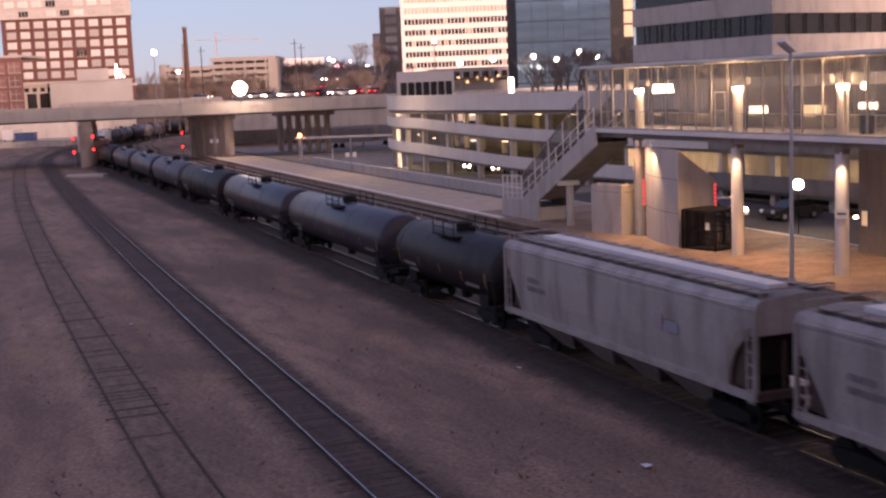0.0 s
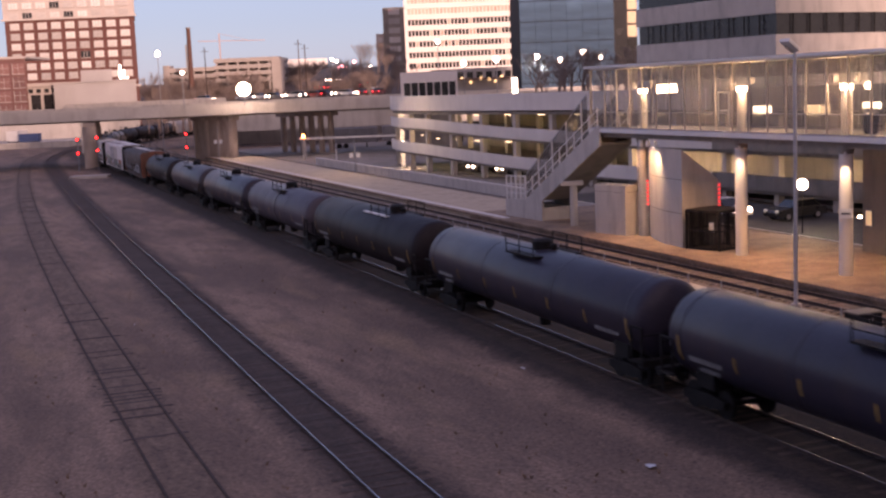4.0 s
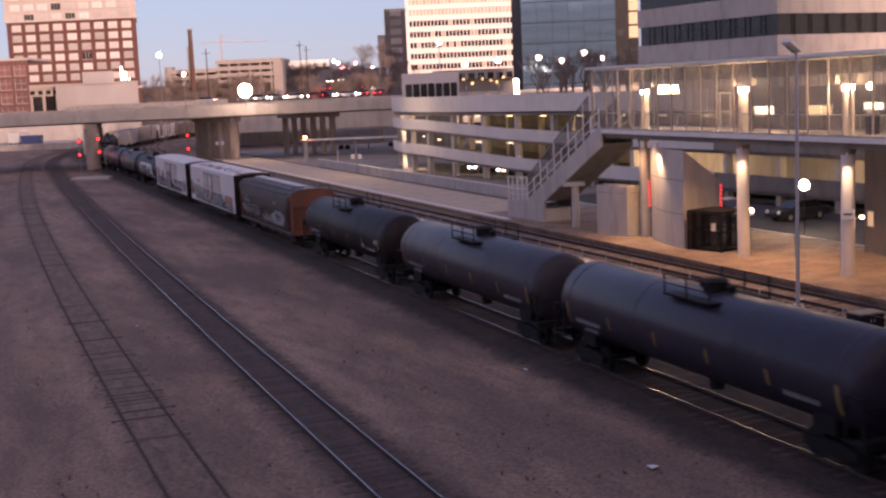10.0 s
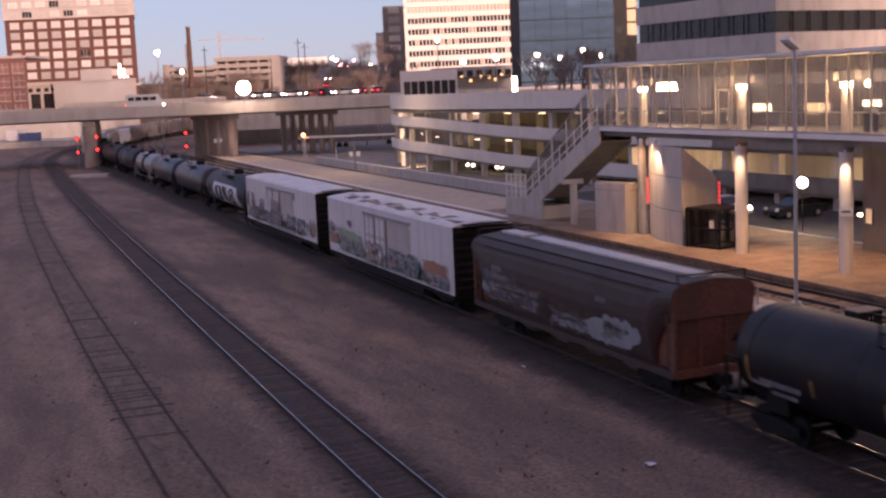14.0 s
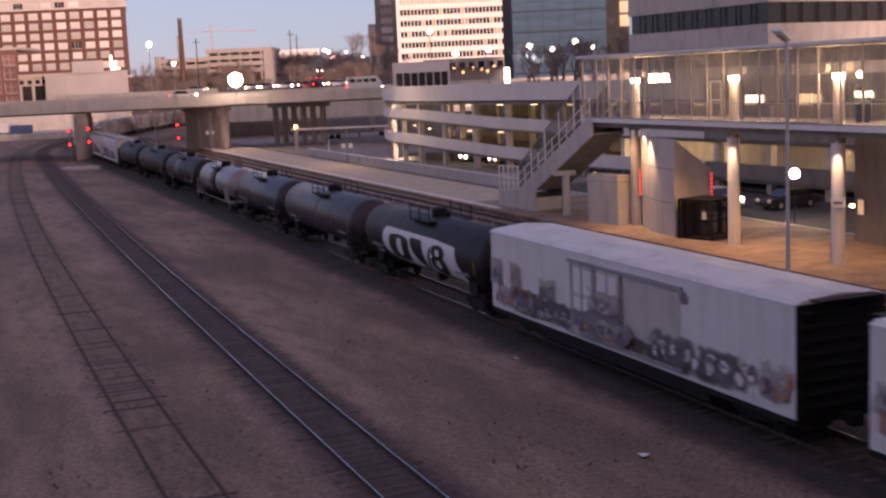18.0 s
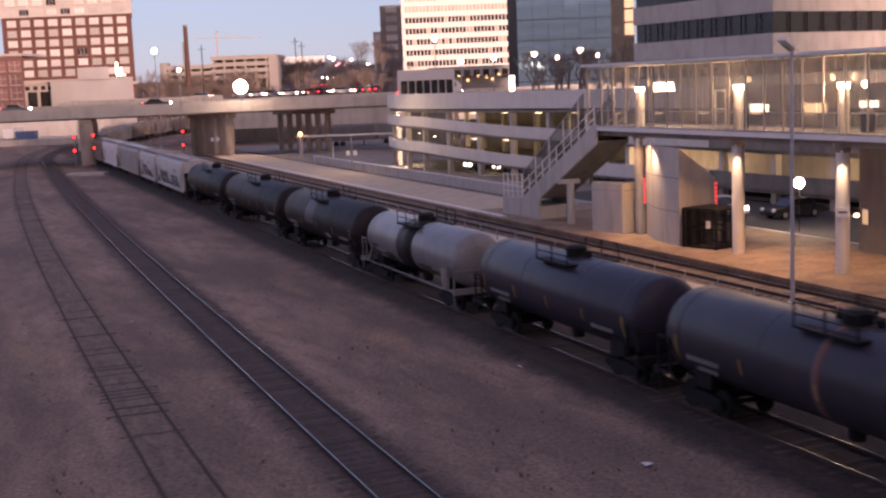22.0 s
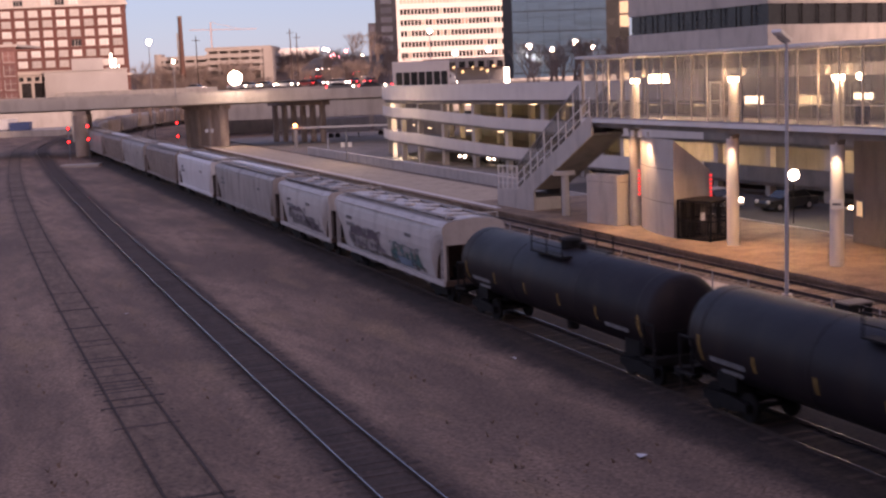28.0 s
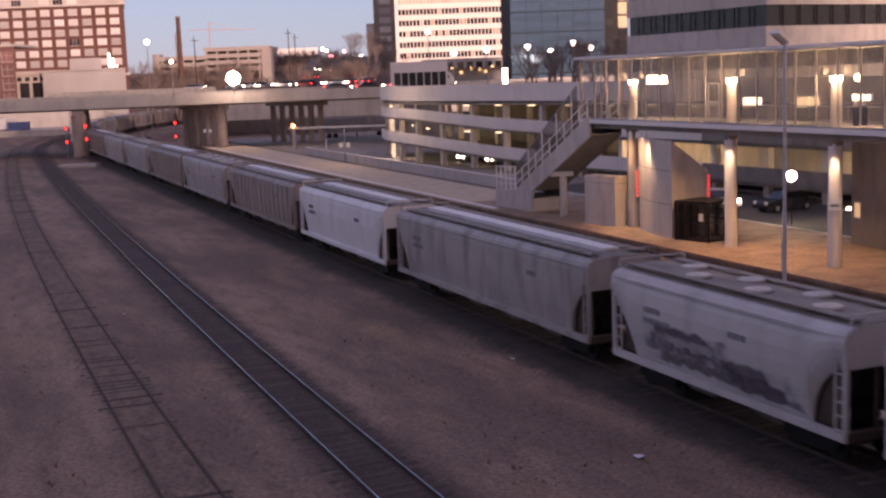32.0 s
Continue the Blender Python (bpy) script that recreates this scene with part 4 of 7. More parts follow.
shell(hotel, -135.2, -94.2, 400, 425, GZ, 36.6, M_BRICK)
shell(hotel, -135.5, -93.9, 399.7, 425.2, 36.6, 48, M_LIME)
part("cornice", Mesh().box(-135.9, -93.5, 399.2, 400, 36.6, 37.2), M_LIME, hotel)
part("cornice", Mesh().box(-135.9, -93.5, 399.2, 400, 14.6, 15.3), M_LIME, hotel)
win_b = Mesh().box(-1.45, 1.45, -0.12, 0.1, -0.98, 0.98).data("window", M_BLIND)
win_d = Mesh().box(-1.45, 1.45, -0.12, 0.1, -0.98, 0.98).data("window", M_PANE)
sill_me = Mesh().box(-1.6, 1.6, -0.25, 0.05, -1.15, -1.0).data("sill", M_LIME)
bar_me = Mesh().box(-0.06, 0.06, -0.17, -0.12, -0.98, 0.98).data("window_bar", M_LIME)
rg = random.Random(4)
for r in range(12):
    for c in range(9):
        z, x = 34.8 - r * 3.15, -132.1 + c * 4.35
        if r >= 9:
            z = 38.0 + (r - 9) * 3.15
        w = part("window", win_b if rg.random() < 0.93 else win_d, None, hotel, at=pose(x, 399.96 if r < 9 else 399.64, z))
        part("sill", sill_me, None, w)
        for o in (-0.48, 0.48):
            part("window_bar", bar_me, None, w, at=pose(o, 0, 0))

annex = thing("hotel_annex", "low stone and stucco building in front of the hotel", "building")
shell(annex, -113.3, -101, 347, 360, GZ, 16.1, M_LIME)
shell(annex, -104.4, -81.8, 344, 366, GZ, 15.7, M_STUCCO)
shell(annex, -96.6, -88, 343.4, 356, 15.7, 19.0, M_STUCCO)
part("cornice", Mesh().box(-113.7, -104.5, 346.4, 347, 15.0, 15.6), M_LIME, annex)
for x in (-110.4, -106.9):
    part("window", Mesh().box(x - 1.3, x + 1.3, 346.85, 347.1, 8.7, 12.9), M_PANE, annex)
for x in (-111.6, -109.4, -107.2, -105.2):
    part("window", Mesh().box(x - 0.7, x + 0.5, 346.88, 347.1, 13.4, 14.5), M_PANE, annex)
for x in (-108.65, -105.0):
    part("pilaster", Mesh().box(x - 0.35, x + 0.35, 346.7, 347.0, 6.0, 13.1), M_LIME, annex)
for x in range(-100, -84, 5):
    part("blind_window", Mesh().box(x, x + 2.2, 343.94, 344.02, 9.5, 12.4), M_STUCCO, annex)
part("parapet", Mesh().box(-104.6, -81.6, 343.7, 344.1, 15.7, 16.0), M_LIME, annex)
lit = thing("lit_facade_sign", "bright white lit sign on the building's corner", "sign")
part("frame", Mesh().box(-87.2, -83.6, 343.6, 343.9, 15.9, 16.3), M_STEEL_G, lit)
for i, (a, b, z) in enumerate(((-86.1, -85.6, 20.6), (-85.1, -84.6, 19.2), (-84.1, -83.7, 17.3))):
    part("tube", Mesh().box(a, b, 343.5, 343.8, 16.3, z - 0.5), glow("sign_tube", (1.0, 0.95, 0.9), 1.6), lit)
brick2 = thing("brick_warehouse", "red brick warehouse with large grid windows", "building")
shell(brick2, -128, -107, 330, 350, GZ, 22.4, M_BRICK2)
part("parapet", Mesh().box(-128.3, -106.7, 329.7, 350.3, 22.4, 23.0), M_LIME, brick2)
wm = Mesh().box(-1.5, 1.5, -0.1, 0.1, -1.35, 1.35).data("window", mat("dim_factory_glass", (0.24, 0.12, 0.11), (0.16, 0.08, 0.075), 0.3, rnd=0.25, bump=0))
wb_ = Mesh().box(-1.6, 1.6, -0.16, -0.1, -1.5, -1.3).box(-0.05, 0.05, -0.14, -0.1, -1.3, 1.35).box(-1.5, 1.5, -0.14, -0.1, 0.2, 0.3).box(-1.6, -1.45, -0.14, -0.1, -1.3, 1.4).data("window_frame", M_LIME)
for r in range(5):
    for c in range(5):
        part("window_frame", wb_, None, part("window", wm, None, brick2, at=pose(-125 + c * 4, 329.95, 19.8 - r * 3.6)))

office = thing("office_block", "white office block with rows of narrow windows", "building")
shell(office, -8.9, 27.2, 400, 430, GZ, 42.6, M_WHITEB)
ow = Mesh().box(-0.42, 0.42, -0.02, 0.25, -0.85, 0.85).data("window", M_PANE_D)
# the dawn's pink reflection is put into these panes' colour
oc = Mesh().box(-0.42, 0.42, -0.02, 0.25, -0.85, 0.85).data("window", mat("dawn_pink_window", (0.62, 0.45, 0.38), (0.5, 0.36, 0.3), 0.35, rnd=0.25, bump=0))
hood = Mesh().box(-8.6, 26.9, -0.5, 0, -0.14, 0.14).data("spandrel_edge", M_WHITEB)
for r in range(8):
    z = 17.2 + r * 3.4
    for c in range(30):
        part("window", oc if (r > 4 or rg.random() < 0.12) else ow, None, office, at=pose(-7.3 + c * 1.14, 399.9, z))
    part("spandrel_edge", hood, None, office, at=pose(0, 400, z - 1.2))
    part("spandrel_edge", hood, None, office, at=pose(0, 400, z + 1.2))
lobby = thing("low_pavilion", "low white pavilion with tall dark windows", "building")
shell(lobby, -5.5, 3.6, 200, 212, 8.0, 13.1, M_WHITEB)
part("legs", Mesh().box(-4, 2, 202, 210, GZ, 8.0), M_CONC_D, lobby)
for c in range(7):
    part("window", Mesh().box(-4.95 + c * 1.2, -3.95 + c * 1.2, 199.9, 200.1, 9.2, 11.4), M_PANE_D, lobby)
low2 = thing("shop_row", "low dark shop row with warm lit windows", "building")
shell(low2, -1, 24, 330, 345, GZ, 14.9, M_STUCCO)
for c in range(9):
    part("window", Mesh().box(1 + c * 2.5, 2.6 + c * 2.5, 329.9, 330.1, 12.4, 14.0), M_PANE, low2)
for c in range(7):
    part("shop_lamp", Mesh().ball((5.5 + c * 2.1 + 0.5 * math.sin(c * 5), 329.6, 11.9 + 0.6 * math.sin(c * 2.3)), 0.4, 8, 6), G_DIM, low2)
part("canopy", Mesh().box(2, 23, 327.5, 330, 12.0, 12.3), M_BRICK2, low2)

tower2 = thing("glass_tower", "blue mirror-glass office tower with floor lines", "building")
part("core", Mesh().box(17.9, 37.4, 260.4, 290, GZ, 35.7), M_BLACK, tower2)
for r in range(8):
    z = 2 + r * 4.2
    for c in range(6):
        tilt = rg.uniform(-0.25, 0.25)
        part("pane", Mesh().box(-1.6, 1.6, -0.03, 0.03, 0.05, 4.1), M_CURTAIN, tower2, at=pose(17.95 + 1.63 + c * 3.25, 260.3, z, rx=tilt))
dark = thing("dark_side_tower", "black glass slab with reflected sunrise coloured on its edge", "building")
# gold colour on the upper panes stands for reflected sunrise
M_GOLD = mat("sunrise_gold_pane", (0.80, 0.62, 0.42), (0.62, 0.47, 0.31), 0.3, scale=0.3, fine=2, bump=0)
shell(dark, 37.5, 42.5, 262, 290, GZ, 36, M_PANE_D)
for r in range(9):
    part("pane", Mesh().box(40.5, 42.4, 261.9, 262.0, 8 + r * 2.8, 10.4 + r * 2.8), M_GOLD if r > 3 else M_PANE_D, dark)
grey = thing("grey_apartments", "grey apartment block with stacked windows", "building")
shell(grey, -17.6, -9.0, 450, 470, GZ, 39, M_CONC_D)
shell(grey, -20.4, -17.6, 452, 470, GZ, 30, M_LIME)
for r in range(6):
    part("window", Mesh().box(-15.6, -11.6, 449.9, 450.1, 20 + r * 3.3, 22 + r * 3.3), M_BLIND, grey)
    part("window", Mesh().box(-19.8, -18.2, 451.9, 452.1, 12 + r * 3.0, 13.8 + r * 3.0), M_BLIND, grey)

# banded offices behind the walkway
band = thing("banded_offices", "pale office building with continuous dark window bands", "building")
C, Lp, Rp = Vector((32.4, 119, 0)), Vector((22.6, 140, 0)), Vector((64, 138, 0))
Bk = Vector((55, 165, 0))


def faceted(z0, z1, out, m, name, parent):
    cen = (C + Lp + Rp + Bk) / 4
    o = [(p + (p - cen).normalized() * out)[:2] for p in (Lp, C, Rp, Bk)]
    return part(name, Mesh().prism(o, z0, z1), m, parent)


for r in range(9):
    faceted(10.4 - 11.7 + r * 3.9, 12.4 - 11.7 + r * 3.9 + 0.02, -0.35, M_PANE_D, "window_band", band)
    faceted(12.4 - 11.7 + r * 3.9, 14.3 - 11.7 + r * 3.9, 0.0, M_CONC, "wall_band", band)
for r in (3, 4):
    for a, b, n in ((C, Rp, 16), (C, Lp, 10)):
        for i in range(1, n):
            p = a.lerp(b, i / n)
            part("window_mullion", Mesh().box(p.x - 0.06, p.x + 0.06, p.y - 0.06, p.y + 0.06, 10.4 - 11.7 + r * 3.9, 12.4 - 11.7 + r * 3.9), M_BLACK, band)

M_CREAM = mat("cream_precast", (0.34, 0.305, 0.29), (0.29, 0.26, 0.245), 0.85, scale=0.1, fine=1.5, bump=0.05)
far_garage = thing("distant_garage", "distant tan parking structure with open decks", "parking garage")
for x0, x1, z0, n in ((-101, -84, 15.0, 3), (-84, -59, 15.4, 4)):
    for r in range(n):
        part("deck", Mesh().box(x0, x1, 480, 510, z0 + r * 2.5, z0 + 1.5 + r * 2.5), M_CREAM, far_garage, "pale deck edge")
    part("core", Mesh().box(x0 + 0.5, x1 - 0.5, 486, 509, GZ, z0 + n * 2.5 - 1.1), M_CREAM, far_garage)
    for x in range(int(x0) + 1, int(x1), 4):
        part("pillar", Mesh().box(x - 0.35, x + 0.35, 480.2, 481, 12, z0 + n * 2.5 - 1.6), M_CREAM, far_garage)
part("stair_tower", Mesh().box(-62, -58.5, 479.5, 488, GZ, 23.4), M_CREAM, far_garage)
part("stair_tower", Mesh().box(-103.5, -101, 480, 488, GZ, 22.6), M_CREAM, far_garage)
store = thing("distant_store", "long white flat-roofed store in the distance", "building")
shell(store, -68, -47.5, 560, 580, 10, 25.0, M_WHITEB)
for x in range(-66, -48, 4):
    part("window", Mesh().box(x, x + 2.6, 559.9, 560.1, 20.2, 21.6), M_PANE, store)
stack = thing("smoke_stack", "tall dark brick smoke stack", "chimney", at=pose(-87.1, 450, 10))
part("shaft", Mesh().tube((0, 0, -10), (0, 0, 24.5), 1.1, 0.72, 14), mat("sooty_brick", (0.12, 0.06, 0.05), (0.08, 0.042, 0.036), 0.9, scale=0.3, fine=3), stack)
part("rim", Mesh().tube((0, 0, 24.5), (0, 0, 25), 0.85, 0.85, 14), M_CONC_D, stack)
M_ORANGE = mat("crane_orange", (0.42, 0.33, 0.33), (0.36, 0.28, 0.28), 0.6)
for x, h in ((-84.7, 34.8), (-92.2, 29.8)):
    crane = thing("tower_crane", "distant slim construction crane", "crane", at=pose(x, 500 if h > 30 else 470, 10))
    part("mast", Mesh().box(-0.24, 0.24, -0.24, 0.24, -10, h - 10), M_ORANGE if h > 30 else M_CONC_D, crane)
    if h > 30:
        part("jib", Mesh().bar((-8.4, 0, h - 12.7), (18, 0, h - 13.2), 0.25, 0.3), M_ORANGE, crane)
        part("tie_bar", Mesh().bar((0, 0, h - 10), (12, 0, h - 13.1), 0.15, 0.15), M_ORANGE, crane)
        part("counterweight", Mesh().box(-1.8, 1.8, -1, 1, 11.0, 14.5), M_ORANGE, crane)


# ---- bare trees and scrub on the slopes ----
def bare_tree(seed, h):
    g = random.Random(seed)
    trunk, crown = Mesh(), Mesh()
    trunk.tube((0, 0, 0), (g.uniform(-0.2, 0.2), 0, h * 0.4), 0.22, 0.13, 7)

    def grow(p, d, length, r, depth):
        q = p + d * length
        (trunk if depth < 2 else crown).tube(p, q, r, r * 0.6, 5 if depth < 2 else 3, cap=False)
        if depth >= 4:
            return
        for _ in range(3 if depth < 3 else 4):
            e = (d + Vector((g.uniform(-0.8, 0.8), g.uniform(-0.8, 0.8), g.uniform(-0.2, 0.7)))).normalized()
            grow(q, e, length * g.uniform(0.6, 0.85), r * 0.55, depth + 1)

    for _ in range(3):
        grow(Vector((0, 0, h * 0.36)), Vector((g.uniform(-0.6, 0.6), g.uniform(-0.6, 0.6), 1)).normalized(), h * 0.22, 0.12, 1)
    return trunk.data("trunk", M_TWIG), crown.data("crown", M_TWIG)


kinds = [bare_tree(s, 8.5) for s in (1, 2, 3)]


def tree(i, x, y, z, k=1.0):
    t = thing("bare_tree", "bare brown winter tree on the slope", "tree", at=pose(x, y, z, rz=i * 67), group="trees on the far slope")
    t.scale = (k, k, k)
    part("trunk", kinds[i % 3][0], None, t)
    part("crown", kinds[i % 3][1], None, t)


tg = random.Random(9)
n = 0
for x0, x1, y0, y1, z, cnt, k in ((-36, -12, 302, 332, 5.5, 40, 1.1), (-104, -66, 445, 470, -1, 64, 2.2), (-66, -36, 500, 540, 2, 40, 2.3), (-72, -40, 300, 330, 2, 46, 1.15), (-30, -6, 345, 372, 9, 20, 1.1), (16, 40, 181, 202, 6, 26, 1.05), (-24, -12, 380, 430, 12, 8, 1.5)):
    for _ in range(cnt):
        tree(n, tg.uniform(x0, x1), tg.uniform(y0, y1), z, k * tg.uniform(0.75, 1.2))
        n += 1
bank = tagged(part("planted_bank", Mesh().box(16.5, 45, 180, 204, GZ, 6.5), M_SCRUB), "dark planted terrace behind the garage", "terrace", kind="structure")


# ---- street lamps ----
def street_lamp(x, y, z0, z, r, material, label, energy=0):
    t = thing("street_lamp", label, "street lamp", at=pose(x, y, z0), group="street lamps")
    part("pole", Mesh().tube((0, 0, 0), (0, 0, z - z0 - r * 0.7), 0.1, 0.07, 8), M_STEEL_G, t)
    part("globe", Mesh().ball((0, 0, z - z0), r, 12, 8), material, t, "glowing lamp globe")
    return t


for x, z, r in ((0.8, 19.1, 0.42), (5.6, 14.8, 0.5), (11.9, 15.3, 0.52), (19.7, 15.5, 0.5), (24.1, 14.7, 0.42), (28.5, 15.9, 0.55), (31.8, 14.9, 0.42)):
    street_lamp(x * 0.86, 240 * 0.86, 6, 10.86 + (z - 10.86) * 0.86, r * 0.86, G_STREET, "street lamp with glowing pinkish globe")
street_lamp(-52.6, 240, GZ, 19.1, 0.5, G_STREET, "tall lit street lamp beyond the bridge")
street_lamp(-48.2 * 0.86, 206.5, 9.0, 10.86 + 4.44 * 0.86, 0.3, G_STREET, "lit lamp on the bridge parapet")
# globe and bulb are oversized, their shape standing in for glare
big = glow("flood_lamp", (1.0, 0.9, 0.8), 9)
street_lamp(-31.7, 207.6, 9.0, 11.6, 1.15, big, "very bright flood lamp on the bridge")
wl = pf(24.6, 84.0)
star = thing("wall_flood_lamp", "bright white flood lamp on a post", "lamp", at=pose(wl.x, wl.y, 0.05))
part("post", Mesh().tube((0, 0, 0), (0, 0, 3.1), 0.03, 0.03, 8), M_BLACK, star)
part("bulb", Mesh().ball((0, 0, 3.25), 0.36, 12, 8), big, star)


# bright white lamp post, built as a glowing panel on a base
py = thing("lit_pylon", "white glowing lamp post beside the terrace", "sign", at=pose(13.1, 206, 6))
part("base", Mesh().box(-0.3, 0.3, -0.3, 0.3, -6.3, 2.6), M_CONC, py)
part("light_panel", Mesh().box(-0.42, 0.42, -0.2, 0.2, 2.6, 5.6), glow("lamp_post_white", (1.0, 0.93, 0.84), 2.0), py)


# ---- rail signals at the bridge pier ----
def signal(x, y, h, heads):
    t = thing("rail_signal", "slim signal mast showing red lights", "signal", at=pose(x, y, GZ), group="signals at the bridge")
    part("mast", Mesh().tube((0, 0, 0), (0, 0, h), 0.07, 0.07, 8), M_GALV, t)
    for z in heads:
        hd = part("signal_head", Mesh().tube((0, -0.05, z), (0, 0.15, z), 0.34, 0.34, 14), M_BLACK, t)
        part("lens", Mesh().tube((0, -0.12, z), (0, -0.06, z), 0.2, 0.2, 12), G_RED, hd, "glowing red lens")


signal(-57.0, 197.8, 5.6, (2.9, 5.0))
signal(-54.0, 198.2, 5.9, (3.2, 5.25))
signal(-42.8, 212.8, 7.8, (2.5, 4.8))
tagged(part("signal_base", Mesh().box(-53.0, -47.6, 178.6, 181.0, GZ - 0.1, 0.1), M_CONC), "pale concrete slab at the signals", "slab")
for x, y in ((-51.5, 199), (-16, 196)):
    mk = thing("marker_post", "short white marker post beside the track", "post", at=pose(x, y, GZ))
    part("post", Mesh().tube((0, 0, 0), (0, 0, 1.9), 0.1, 0.1, 8), M_WHITE, mk)
for x, y, z in ((-10.6, 158.5, 3.5), (-36.0, 205, 4.2)):
    sg = thing("platform_sign", "pair of small white sign plates on a post", "sign", at=pose(x, y, GZ))
    part("post", Mesh().tube((0, 0, 0), (0, 0, z + 1.5), 0.07, 0.07, 8), M_GALV, sg)
    for o in (-0.45, 0.45):
        part("plate", Mesh().box(o - 0.25, o + 0.25, -0.06, -0.02, z - 1.0, z - 0.4), M_WHITE, sg)
arm = thing("barrier_gate", "long pale horizontal gate arm on a post", "barrier", at=pose(-22.2, 200, GZ))
part("post", Mesh().tube((0.8, 0, 0), (0.8, 0, 3.7), 0.3, 0.3, 8), M_CONC, arm)
part("arm", Mesh().bar((0, 0, 3.6), (15.9, 0, 3.5), 0.25, 0.3), M_STEEL_W, arm)
part("warning_lamp", Mesh().ball((0.8, -0.3, 4.0), 0.3, 8, 6), glow("amber_lamp", (1.0, 0.35, 0.12), 6), arm)
box1 = thing("dumpster", "blue steel roll-off container", "container", at=pose(-100.4, 308.5, 1.2))
part("body", Mesh().box(-2.4, 2.4, -1.2, 1.2, 0.1, 2.1), M_BLUE, box1)
part("rib_band", Mesh().box(-2.5, 2.5, -1.3, 1.3, 1.8, 2.0), M_BLUE, box1)


# ---- yard edge under the bridge ----
tagged(part("loading_bank", Mesh().box(-175, -88, 306, 330, GZ - 0.1, 1.2), M_CONC), "pale concrete loading bank beyond the bridge", "loading bank", kind="structure")
yard_wall = tagged(part("yard_wall", Mesh().box(-180, -78, 328.5, 329.5, GZ, 8.6), M_BEAM), "long pale wall beyond the bridge", "wall", kind="structure")
trailer = thing("box_trailer", "white box trailer parked by the wall", "trailer", at=pose(-105.2, 311, 1.2))
part("box", Mesh().box(-1.5, 1.4, -1.5, 6, 0.4, 2.8), M_STEEL_W, trailer)
for x in (-1.2, 1.1):
    part("wheel", Mesh().tube((x - 0.12, -0.8, 0.4), (x + 0.12, -0.8, 0.4), 0.4, 0.4, 12), M_TYRE, trailer)
for x, y, n in ((-15.5, 236, 8.5), (-6.0, 240, 9.0), (3.0, 244, 8.0)):
    tr = thing("parked_trailer", "grey box trailer parked behind the bridge", "trailer", at=pose(x, y, GZ, rz=3), group="trailers by the wall")
    part("box", Mesh().box(-n / 2, n / 2, -1.25, 1.25, 1.1, 3.9), M_STEEL_G, tr)
    part("door_frame", Mesh().box(-n / 2 - 0.03, -n / 2, -1.2, 1.2, 1.15, 3.85), M_STEEL_W, tr)
    for o in (-n / 2 + 1.2, -n / 2 + 2.4):
        part("wheel", Mesh().tube((o, -1.2, 0.5), (o, 1.2, 0.5), 0.5, 0.5, 12), M_TYRE, tr)
    part("landing_leg", Mesh().box(n / 2 - 2.2, n / 2 - 2.0, -0.9, 0.9, 0, 1.1), M_BLACK, tr)
for x, y, z0, z1 in ((-32.2, 300, 6, 23), (-31.0, 303, 6, 22), (-54.9, 302, 6, 22.2)):
    up = thing("utility_pole", "tall dark wooden utility pole", "pole", at=pose(x, y, z0))
    part("pole", Mesh().tube((0, 0, -7), (0, 0, z1 - z0), 0.17, 0.11, 8), M_TIE, up)
    part("cross_arm", Mesh().bar((-0.9, 0, z1 - z0 - 1), (0.9, 0, z1 - z0 - 1), 0.12, 0.12), M_TIE, up)


# ---- vehicles ----
PAINTS = [mat("vehicle_" + n, c, tuple(0.85 * v for v in c), 0.3, scale=2, fine=20, bump=0.0) for n, c in (("silver", (0.42, 0.42, 0.43)), ("black", (0.03, 0.03, 0.033)), ("white", (0.7, 0.7, 0.7)), ("red", (0.3, 0.04, 0.04)), ("grey", (0.16, 0.165, 0.17)))]
wheel_car = Mesh().tube((0, -0.11, 0), (0, 0.11, 0), 0.33, 0.33, 14).data("wheel", M_TYRE)
rim_car = Mesh().tube((0, -0.115, 0), (0, 0.115, 0), 0.2, 0.2, 10).data("rim", M_STEEL_G)


def body_of(outline, half):
    m = Mesh()
    k = len(outline)
    m.add([(x, -half, z) for x, z in outline] + [(x, half, z) for x, z in outline], [tuple(range(k)), tuple(range(k, 2 * k))[::-1]] + [(i, (i + 1) % k, k + (i + 1) % k, k + i) for i in range(k)])
    return m


saloon = body_of([(-2.2, 0.3), (2.2, 0.3), (2.25, 0.6), (2.1, 0.78), (1.1, 0.92), (-1.5, 0.95), (-2.2, 0.9), (-2.28, 0.6)], 0.88)
cabin = body_of([(-1.75, 0.95), (1.05, 0.93), (0.35, 1.4), (-1.1, 1.43)], 0.76)
van_body = body_of([(-3.0, 0.45), (3.0, 0.45), (3.05, 1.3), (2.3, 2.35), (2.0, 2.5), (-3.0, 2.5)], 1.05)


